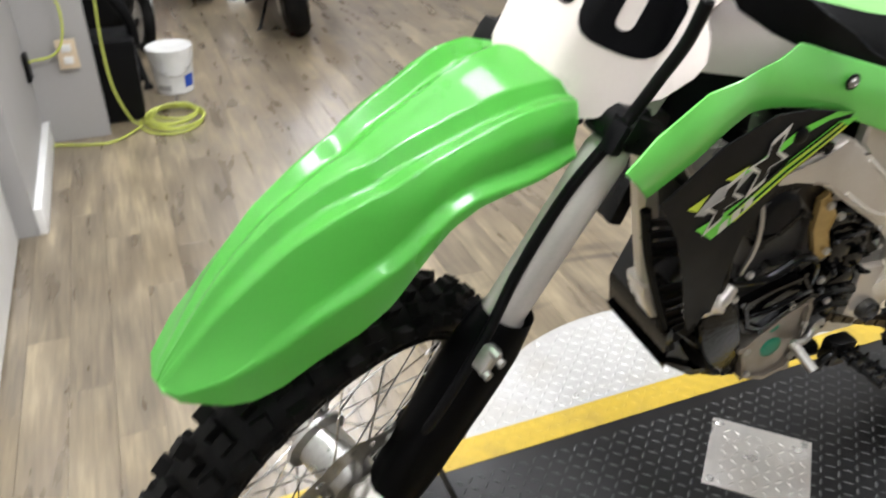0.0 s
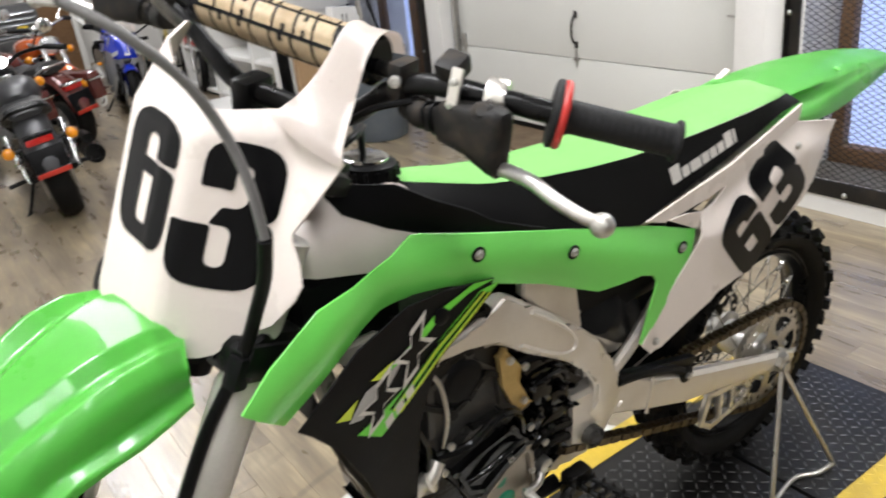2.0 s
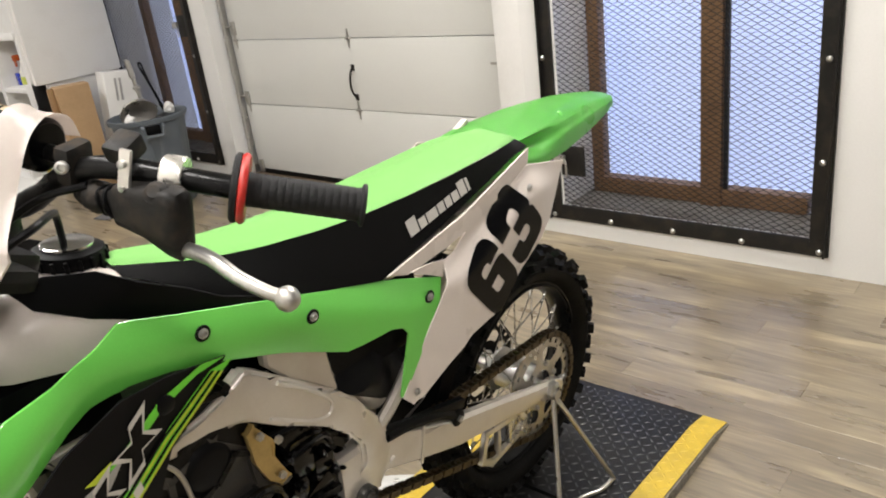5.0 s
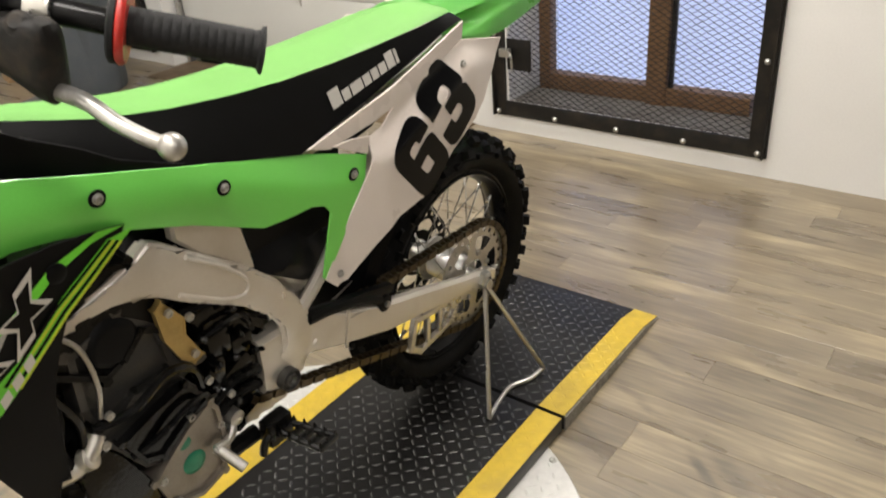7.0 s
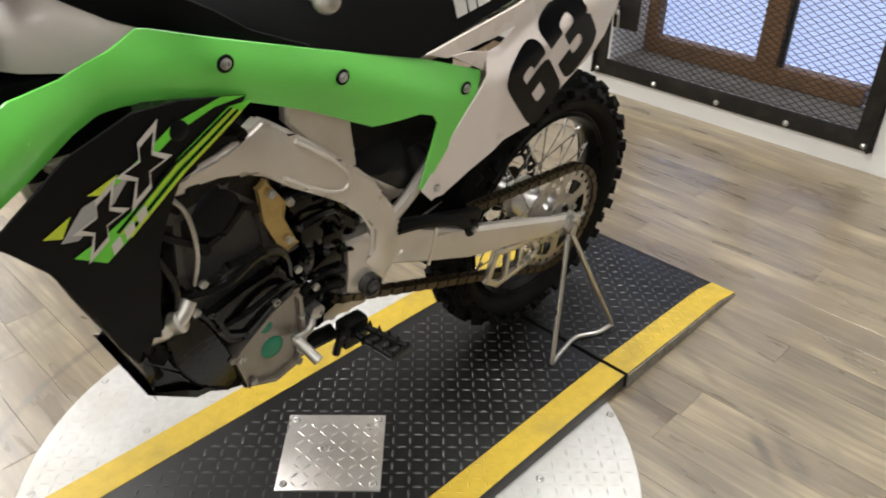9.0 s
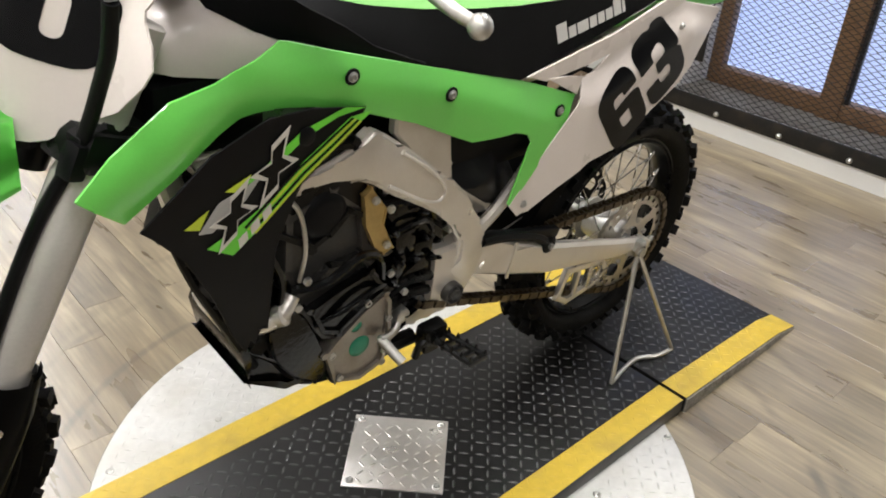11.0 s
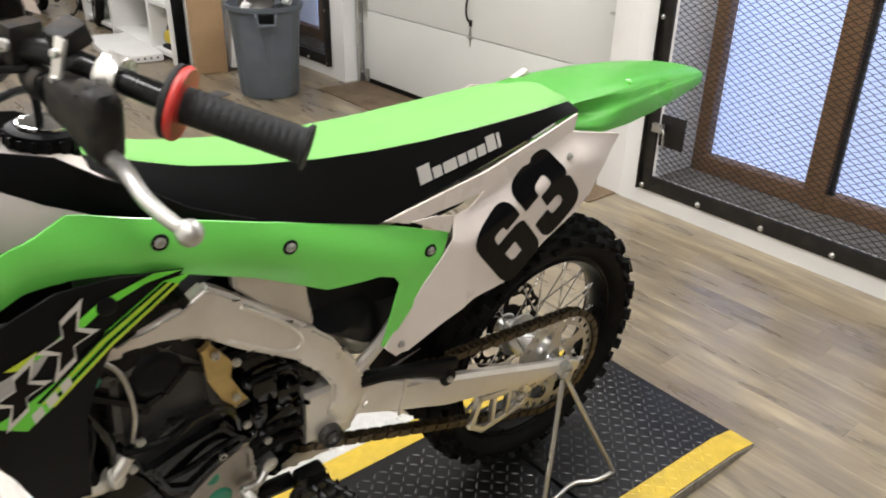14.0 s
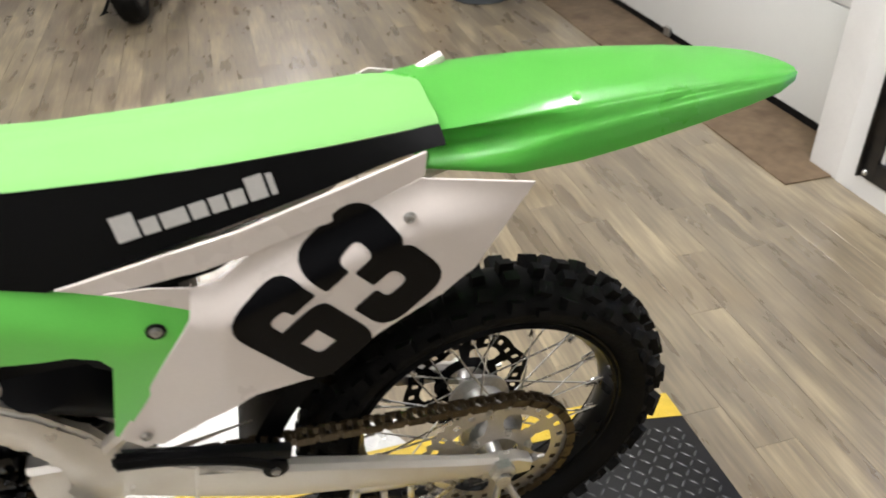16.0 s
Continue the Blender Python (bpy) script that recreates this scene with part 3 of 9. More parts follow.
tagged(finish("tread_pattern", bm, PLATEM, plate, flat=True), kind="stuff")
bm = bmesh.new()
turned(bm, (0, 0, 0), (0, 0, 1), [(0, 0.008), (0.002, 0.008), (0.0035, 0.005), (0.0025, 0.003)], 12)
screw = mesh_of("screw", bm, STEEL)
for dx, dy in ((0.084, 0.084), (-0.084, 0.084), (0.084, -0.084), (-0.084, -0.084)):
    p = PC + q45 @ Vector((dx, dy, 0.004))
    shared("screw", screw, plate, Matrix.Translation(p))
for sx, sy in ((-1.044, 0.315), (-0.809, 0.315), (-0.56, 0.315), (-0.31, 0.315), (-0.11, 0.315), (-0.80, 0.52), (-0.36, 0.52), (-0.331, -0.34), (-0.084, -0.335), (-0.58, -0.34), (-0.83, -0.34), (-1.05, -0.335), (-0.35, -0.55), (-0.8, -0.55)):
    shared("screw", screw, disc, pose(sx, sy, 0.006))


def wedge(x0, x1, label):
    """A ramp that falls from the track's height at x0 to the floor at x1."""
    ramp = thing("ramp", label, "ramp", group="turntable ramps")
    s = 1 if x1 > x0 else -1
    knee = x1 - 0.09 * s
    h = lambda x: float(np.interp((x - x0) / (x1 - x0), [0, 0.82, 1], [RZ - 0.001, 0.024, 0.005]))
    top = [x0, x0 + (x1 - x0) * 0.5, knee, x1]

    def body(bm, a, b, lift, thick, cut):
        rows = []
        for x in top:
            e = cut if x == x1 else 0.0
            rows.append([Vector((x, a + e, h(x) + lift)), Vector((x, b - e, h(x) + lift)), Vector((x, b - e, max(0.0, h(x) + lift - thick))), Vector((x, a + e, max(0.0, h(x) + lift - thick)))])
        loft(bm, rows)

    bm = bmesh.new()
    body(bm, RY0, RY1, 0.0, 0.05, 0.0)
    part("ramp_body", bm, TREAD, ramp, "black tread-plate ramp wedge", smooth=10)
    for a, b in ((RY0, RY0 + 0.066), (RY1 - 0.072, RY1)):
        bm = bmesh.new()
        body(bm, a, b, 0.0016, 0.0012, 0.0)
        part("edge_stripe", bm, YELLOW, ramp, "yellow painted edge stripe", smooth=10)
        bm = bmesh.new()
        lugs(bm, lambda x, y: True, min(x0, x1) + 0.015, max(x0, x1) - 0.03, a + 0.01, b - 0.008, 0.0016, 0.0235, 0.0225, 0.0066, 0.0012, dz=h)
        tagged(finish("stripe_pattern", bm, YELLOW, ramp, flat=True), kind="stuff")
    bm = bmesh.new()
    lugs(bm, lambda x, y: True, min(x0, x1) + 0.015, max(x0, x1) - 0.03, RY0 + 0.075, RY1 - 0.085, 0.0, 0.0235, 0.0225, 0.0066, 0.0014, dz=h)
    tagged(finish("tread_pattern", bm, LUGS, ramp, flat=True), kind="stuff")
    bm = bmesh.new()
    loft(bm, [[Vector((x, RY0 - 0.004, 0.0)), Vector((x, RY0 - 0.0005, 0.0)), Vector((x, RY0 - 0.0005, h(x) - 0.002)), Vector((x, RY0 - 0.004, h(x) - 0.002))] for x in top])
    part("side_edge", bm, EDGEM, ramp, "bare speckled steel side edge", smooth=10)


EDGEM = mat("bare_steel_edge", (0.3, 0.28, 0.24), 0.5, 0.3, grain=0.8, scale=160, bump=0.4, stain=0.5, stain_scale=40, stain_col=(0.08, 0.07, 0.06))
wedge(0.018, 0.535, "black tread-plate ramp with yellow edges behind the rear wheel")
wedge(-1.198, -1.715, "black tread-plate ramp with yellow edges under the front wheel")

# ---- the dirt bike ----
# Its own frame: x to the rear from the rear axle, y to the right side, z up from the track. It leans on its stand.
bike = thing("dirt_bike", "green and white motocross bike with 63 plates on a stand", "motorcycle", Matrix.Translation((0, 0.02, RZ)) @ Matrix.Rotation(radians(5), 4, "X"))
PIV, AXIS = Vector((-1.113, 0.02, 0.84)), Vector((0.478, 0, 0.878))
TURNED = Matrix.Translation(PIV) @ Matrix.Rotation(radians(21), 4, AXIS) @ Matrix.Translation(-PIV) @ Matrix.Translation((0, 0.02, 0))


def interp(x, xs, ys):
    return float(np.interp(x, xs, ys))


def spoked_wheel(name, centre, R, width, rim_r, knob, label, turn=None, rows=42):
    """Wheel with knobbed tyre, rim, hub and laced spokes. Its axle runs along y."""
    C, M = Vector(centre), turn
    holder = new(name)
    holder.empty_display_size = 0.02
    holder.parent = bike
    tagged(holder, label)
    sec = (R - knob - rim_r) / 2
    rc = rim_r + sec
    bm = bmesh.new()
    seg, prof = 84, []
    for k in range(15):
        a = radians(-150 + 300 * k / 14)
        prof.append((math.sin(a) * width * 0.46, rc + math.cos(a) * sec))
    prof += [(0.035, rim_r - 0.004), (-0.035, rim_r - 0.004)]
    rings = [[C + Vector((r * math.cos(2 * math.pi * i / seg), y, r * math.sin(2 * math.pi * i / seg))) for y, r in prof] for i in range(seg)]
    rings.append(rings[0])
    rows_v = [[bm.verts.new(p) for p in ring] for ring in rings[:-1]]
    n = len(prof)
    for i in range(seg):
        a, b = rows_v[i], rows_v[(i + 1) % seg]
        for j in range(n):
            bm.faces.new((a[j], a[(j + 1) % n], b[(j + 1) % n], b[j]))

    kb = bmesh.new()

    def knob_at(ang, lat, size, tall, twist=0.0):
        """A tapered tread block; lat is its tilt round the section, in degrees."""
        la = radians(lat)
        out = Vector((math.cos(ang) * math.cos(la), math.sin(la), math.sin(ang) * math.cos(la)))
        base = C + Vector((math.cos(ang) * rc, 0, math.sin(ang) * rc)) + Vector((math.cos(ang) * math.cos(la) * sec * 0.97, math.sin(la) * width * 0.45, math.sin(ang) * math.cos(la) * sec * 0.97))
        tan = Vector((-math.sin(ang), 0, math.cos(ang)))
        side = out.cross(tan).normalized()
        tan, side = tan * math.cos(twist) + side * math.sin(twist), side * math.cos(twist) - tan * math.sin(twist)
        lo, hi = [], []
        for a, b in ((-1, -1), (1, -1), (1, 1), (-1, 1)):
            lo.append(kb.verts.new(base + tan * a * size[0] / 2 + side * b * size[1] / 2 - out * 0.004))
            hi.append(kb.verts.new(base + tan * a * size[0] * 0.43 + side * b * size[1] * 0.43 + out * tall))
        kb.faces.new(hi)
        for k in range(4):
            kb.faces.new((lo[k], lo[(k + 1) % 4], hi[(k + 1) % 4], hi[k]))

    for i in range(rows):
        ang = 2 * math.pi * i / rows
        if i % 2 == 0:
            knob_at(ang, -13, (0.024, 0.019), knob)
            knob_at(ang, 13, (0.024, 0.019), knob)
            for s in (-1, 1):
                knob_at(ang, 62 * s, (0.026, 0.018), knob * 0.9, 0.15 * s)
        else:
            knob_at(ang, 0, (0.02, 0.017), knob)
            for s in (-1, 1):
                knob_at(ang, 34 * s, (0.024, 0.02), knob, 0.2 * s)
                knob_at(ang, 78 * s, (0.02, 0.012), knob * 0.55)
    part("tyre", bm, RUBBER, holder, "black knobbly off-road tyre", M, smooth=30)
    tagged(finish("tread_block", kb, RUBBER, holder, "", M, 30), kind="stuff")
    bm = bmesh.new()
    rp = [(-0.03, rim_r + 0.004), (-0.028, rim_r - 0.008), (-0.016, rim_r - 0.014), (-0.008, rim_r - 0.02), (0.008, rim_r - 0.02), (0.016, rim_r - 0.014), (0.028, rim_r - 0.008), (0.03, rim_r + 0.004), (0.02, rim_r), (-0.02, rim_r)]
    rows_v = [[bm.verts.new(C + Vector((r * math.cos(2 * math.pi * i / 72), y, r * math.sin(2 * math.pi * i / 72)))) for y, r in rp] for i in range(72)]
    for i in range(72):
        a, b = rows_v[i], rows_v[(i + 1) % 72]
        for j in range(len(rp)):
            bm.faces.new((a[j], a[(j + 1) % len(rp)], b[(j + 1) % len(rp)], b[j]))
    part("rim", bm, BLACKM, holder, "black alloy rim with polished edge", M)
    bm = bmesh.new()
    turned(bm, C + Vector((0, -0.07, 0)), (0, 1, 0), [(0, 0.024), (0.01, 0.036), (0.03, 0.04), (0.034, 0.052), (0.04, 0.052), (0.046, 0.038), (0.094, 0.038), (0.1, 0.052), (0.106, 0.052), (0.11, 0.036), (0.132, 0.026), (0.14, 0.014)], 28)
    part("hub", bm, STEEL, holder, "grey alloy hub", M)
    bm = bmesh.new()
    cyl(bm, (0, 0, 0), (1, 0, 0), 0.0016, seg=6)
    spoke = mesh_of("spoke", bm, CHROME)
    count = 36
    for i in range(count):
        s = -1 if i % 2 else 1
        skew = radians(42) * (1 if (i // 2) % 2 else -1)
        a = 2 * math.pi * i / count
        p = C + Vector((0.042 * math.cos(a - skew), 0.037 * s, 0.042 * math.sin(a - skew)))
        q = C + Vector(((rim_r - 0.017) * math.cos(a), 0.008 * s, (rim_r - 0.017) * math.sin(a)))
        d = q - p
        m = Matrix.Translation(p) @ d.to_track_quat("X", "Z").to_matrix().to_4x4() @ Matrix.Diagonal((d.length, 1, 1, 1))
        shared("spoke", spoke, holder, (M @ m) if M else m)
    bm = bmesh.new()
    turned(bm, (0, 0, 0), (1, 0, 0), [(0, 0.0022), (0.008, 0.003), (0.022, 0.003), (0.024, 0.002)], 8)
    nip = mesh_of("nipple", bm, CHROME)
    for i in range(count):
        a, s = 2 * math.pi * i / count, (-1 if i % 2 else 1)
        p = C + Vector(((rim_r - 0.018) * math.cos(a), 0.008 * s, (rim_r - 0.018) * math.sin(a)))
        m = Matrix.Translation(p) @ Vector((-math.cos(a), 0.05 * s, -math.sin(a))).to_track_quat("X", "Z").to_matrix().to_4x4()
        shared("nipple", nip, holder, (M @ m) if M else m)
    return holder


RAX, FAX = Vector((0.003, 0, 0.322)), Vector((-1.445, 0, 0.328))
rear_wheel = spoked_wheel("rear_wheel", RAX + Vector((0.012, 0.006, -0.008)), 0.307, 0.11, 0.221, 0.017, "rear wheel with knobbly tyre and wire spokes")
front_wheel = spoked_wheel("front_wheel", FAX, 0.323, 0.096, 0.248, 0.016, "front wheel with knobbly tyre and wire spokes", TURNED @ Matrix.Translation(FAX) @ Matrix.Rotation(radians(7), 4, AXIS) @ Matrix.Translation(-FAX), 46)


def perforated_ring(bm, c, y, r_in, r_out, thick, holes, hole_r, arms=0, wave=0.0, hub_r=0.0, teeth=0, arm_w=0.022):
    """A flat slotted disc in the x-z plane: outer ring with holes or teeth, swept arms and a hub ring, in one piece."""
    inner = hub_r * 0.6 if hub_r else r_in
    rings, around = [], max(144, teeth * 4)
    n_in = 12 if hub_r else 0
    rings = [inner + (r_in - inner) * k / n_in for k in range(n_in)] + [r_in + (r_out - r_in) * k / 6 for k in range(7)]

    def solid(r, a):
        if r > r_in:
            if not holes:
                return True
            b = (a * holes / (2 * math.pi)) % 1.0 - 0.5
            return math.hypot(b * 2 * math.pi / holes * r, r - (r_in + r_out) / 2) > hole_r
        if r < hub_r:
            return True
        b = ((a - 0.25 * (1 - r / r_in)) * arms / (2 * math.pi)) % 1.0 - 0.5
        return abs(b) * 2 * math.pi / arms * r < arm_w / 2 + 0.35 * max(0.0, r - r_in + 0.012) + 0.35 * max(0.0, hub_r + 0.008 - r)

    verts = {}

    def vert(k, i):
        i %= around
        if (k, i) not in verts:
            a = 2 * math.pi * i / around
            r = rings[k] + (wave * math.sin(a * 8) if k >= n_in else 0.0) + (0.0045 if teeth and k == len(rings) - 1 and i % 4 < 2 else 0.0)
            verts[(k, i)] = bm.verts.new((c.x + r * math.cos(a), y - thick / 2, c.z + r * math.sin(a)))
        return verts[(k, i)]

    faces = []
    for k in range(len(rings) - 1):
        for i in range(around):
            if solid((rings[k] + rings[k + 1]) / 2, 2 * math.pi * (i + 0.5) / around):
                faces.append(bm.faces.new((vert(k, i), vert(k, i + 1), vert(k + 1, i + 1), vert(k + 1, i))))
    bmesh.ops.solidify(bm, geom=faces, thickness=thick)


SPY = -0.078
bm = bmesh.new()
perforated_ring(bm, RAX, SPY, 0.09, 0.119, 0.005, 24, 0.0055, 6, 0, 0.06, 50, 0.026)
part("sprocket", bm, ALUL, rear_wheel, "polished aluminium rear sprocket")
bm = bmesh.new()
turned(bm, (0, 0, 0), (0, -1, 0), [(0, 0.0065), (0.005, 0.0065), (0.006, 0.004), (0.004, 0.003)], 6)
hexbolt = mesh_of("bolt", bm, STEEL)
for i in range(6):
    a = 2 * math.pi * i / 6 + 0.2
    shared("bolt", hexbolt, rear_wheel, pose(RAX.x + 0.052 * math.cos(a), SPY - 0.003, RAX.z + 0.052 * math.sin(a)))
bm = bmesh.new()
perforated_ring(bm, RAX, 0.075, 0.078, 0.106, 0.004, 24, 0.005, 6, 0.004, 0.055, 0, 0.016)
part("brake_disc", bm, BLACKM, rear_wheel, "black wave brake disc")
bm = bmesh.new()
perforated_ring(bm, FAX, -0.072, 0.095, 0.132, 0.004, 24, 0.005, 6, 0.004, 0.05, 0, 0.016)
part("brake_disc", bm, STEEL, front_wheel, "steel wave brake disc", TURNED)
bm = bmesh.new()
cyl(bm, RAX + Vector((0, -0.118, 0)), RAX + Vector((0, 0.118, 0)), 0.0125, seg=20)
turned(bm, RAX + Vector((0, -0.105, 0)), (0, -1, 0), [(0, 0.021), (0.014, 0.021), (0.016, 0.018), (0.018, 0.012), (0.004, 0.0105)], 6)
part("axle", bm, STEEL, rear_wheel, "hollow steel axle with nut")

# swingarm
arm_line = [(-0.60, 0.482, 0.052), (-0.50, 0.49, 0.042), (-0.42, 0.453, 0.037), (-0.31, 0.408, 0.034), (-0.18, 0.372, 0.028), (-0.07, 0.339, 0.024), (0.0, 0.325, 0.017)]
for s in (-1, 1):
    bm = bmesh.new()
    rings = []
    for x, z, h in arm_line:
        yo, yi = interp(x, [-0.6, -0.4, 0.0], [0.098, 0.106, 0.108]), interp(x, [-0.6, -0.4, -0.2, 0.0], [0.06, 0.078, 0.082, 0.088])
        b = 0.007
        rings.append([Vector((x, s * y, z + dz)) for y, dz in ((yo - b, -h), (yo, -h + b), (yo + 0.002, 0), (yo, h - b), (yo - b, h), (yi + b, h), (yi, h - b), (yi, -h + b), (yi + b, -h))])
    loft(bm, rings)
    arm = part("swingarm", bm, ALU, bike, "bare aluminium swingarm", smooth=25)
    bm = bmesh.new()
    box(bm, (-0.418, s * 0.107, 0.452), (0.006, 0.004, 0.076), 0.001, rot=Matrix.Rotation(radians(10), 3, "Y"))
    part("weld_seam", bm, ALUL, arm)
    bm = bmesh.new()
    sheet(bm, [(-0.03, 0.308), (-0.022, 0.342), (0.03, 0.335), (0.055, 0.32), (0.05, 0.3), (0.0, 0.298)], lambda x, z: s * 0.108, 0.022, 0.05, 0.002)
    part("axle_block", bm, ALUL, arm, "polished chain adjuster block")
    bm = bmesh.new()
    cyl(bm, (0.03, s * 0.098, 0.32), (0.075, s * 0.098, 0.315), 0.004, seg=8)
    turned(bm, (0.055, s * 0.098, 0.317), (1, 0, 0), [(0, 0.007), (0.008, 0.007), (0.009, 0.004)], 6)
    part("adjuster_bolt", bm, STEEL, arm)
bm = bmesh.new()
box(bm, (-0.53, 0, 0.475), (0.1, 0.15, 0.08), 0.01)
part("swingarm_bridge", bm, ALU, bike)
bm = bmesh.new()
tube(bm, [(-0.50, -0.1, 0.52), (-0.44, -0.1, 0.508), (-0.36, -0.1, 0.478), (-0.315, -0.1, 0.448)], 0.011, 8)
box(bm, (-0.40, -0.098, 0.496), (0.22, 0.016, 0.02), 0.004, rot=Matrix.Rotation(radians(16), 3, "Y"))
turned(bm, (-0.318, -0.094, 0.447), (0, -1, 0), [(0, 0.017), (0.014, 0.017), (0.016, 0.014)], 20)
slider = part("chain_slider", bm, BLACKP, bike, "black plastic chain slider")
shared("bolt", hexbolt, slider, pose(-0.318, -0.11, 0.447), "slider bolt")
# chain guide under the arm
bm = bmesh.new()
for out, inn in (([(-0.23, 0.272), (-0.215, 0.335), (-0.10, 0.315), (-0.075, 0.285), (-0.10, 0.262), (-0.2, 0.25)], None),):
    for a, b in zip(out, out[1:] + out[:1]):
        d = Vector((b[0] - a[0], 0, b[1] - a[1]))
        mid = Vector(((a[0] + b[0]) / 2, -0.09, (a[1] + b[1]) / 2))
        box(bm, mid, (d.length + 0.012, 0.012, 0.013), 0.002, rot=Matrix.Rotation(-math.atan2(d.z, d.x), 3, "Y"))
for x in (-0.175, -0.135):
    box(bm, (x, -0.09, 0.288), (0.01, 0.012, 0.06), 0.002)
part("chain_guide", bm, ALUL, bike, "silver slotted chain guide")
# chain
CSP = Vector((-0.595, 0, 0.452))
bm = bmesh.new()


def chain_path():
    r1, r2 = 0.121, 0.034
    n = 112
    pts = []
    d = (CSP - RAX)
    base = math.atan2(d.z, d.x)
    off = math.acos((r1 - r2) / d.length)
    a0, a1 = base - off, base + off
    arc1 = [RAX + r1 * Vector((math.cos(t), 0, math.sin(t))) for t in np.linspace(a1, a0 + 2 * math.pi, 40)]
    arc2 = [CSP + r2 * Vector((math.cos(t), 0, math.sin(t))) for t in np.linspace(a0, a1, 12)]
    loop = arc1 + arc2 + [arc1[0]]
    lens = [0]
    for p, q in zip(loop, loop[1:]):
        lens.append(lens[-1] + (q - p).length)
    for k in range(n):
        t = lens[-1] * k / n
        i = max(j for j in range(len(lens) - 1) if lens[j] <= t)
        f = (t - lens[i]) / max(1e-6, lens[i + 1] - lens[i])
        pts.append(loop[i].lerp(loop[i + 1], f))
    return pts


links = chain_path()
for k, p in enumerate(links):
    q = links[(k + 1) % len(links)]
    d = q - p
    rot = Matrix.Rotation(-math.atan2(d.z, d.x), 3, "Y")
    w = 0.0095 if k % 2 else 0.0065
    for s in (-1, 1):
        box(bm, (p + q) / 2 + Vector((0, SPY + s * w, 0)), (d.length + 0.009, 0.002, 0.0135), 0.0, rot=rot)
    cyl(bm, p + Vector((0, SPY - 0.011, 0)), p + Vector((0, SPY + 0.011, 0)), 0.005, seg=8)
part("chain", bm, CHAINM, bike, "oily bronze drive chain")
bm = bmesh.new()
perforated_ring(bm, CSP, SPY, 0.02, 0.032, 0.006, 0, 0, 0, 0, 0.02, 13)
part("drive_sprocket", bm, STEEL, bike)

# main frame
spar = [(-1.0, 0.80), (-0.93, 0.80), (-0.855, 0.742), (-0.805, 0.757), (-0.761, 0.776), (-0.742, 0.787), (-0.722, 0.776), (-0.67, 0.737), (-0.595, 0.672), (-0.553, 0.633), (-0.515, 0.578), (-0.49, 0.532), (-0.485, 0.495), (-0.495, 0.457), (-0.516, 0.428), (-0.536, 0.39), (-0.565, 0.374), (-0.6, 0.364), (-0.632, 0.364), (-0.648, 0.387), (-0.612, 0.404), (-0.602, 0.431), (-0.6, 0.468), (-0.57, 0.486), (-0.558, 0.51), (-0.561, 0.544), (-0.585, 0.585), (-0.615, 0.615), (-0.65, 0.64), (-0.705, 0.677), (-0.743, 0.706), (-0.769, 0.718), (-0.803, 0.724), (-0.845, 0.722), (-0.87, 0.712), (-0.95, 0.73)]


def spar_y(x, z):
    return -interp(x, [-1.0, -0.85, -0.7, -0.55, -0.47], [0.075, 0.098, 0.113, 0.113, 0.1]) + 0.012 * max(0.0, (0.5 - z) / 0.15) + 0.25 * max(0.0, abs(z - interp(x, [-1.0, -0.8, -0.6, -0.52], [0.76, 0.74, 0.67, 0.5])) - 0.028) * 0.5


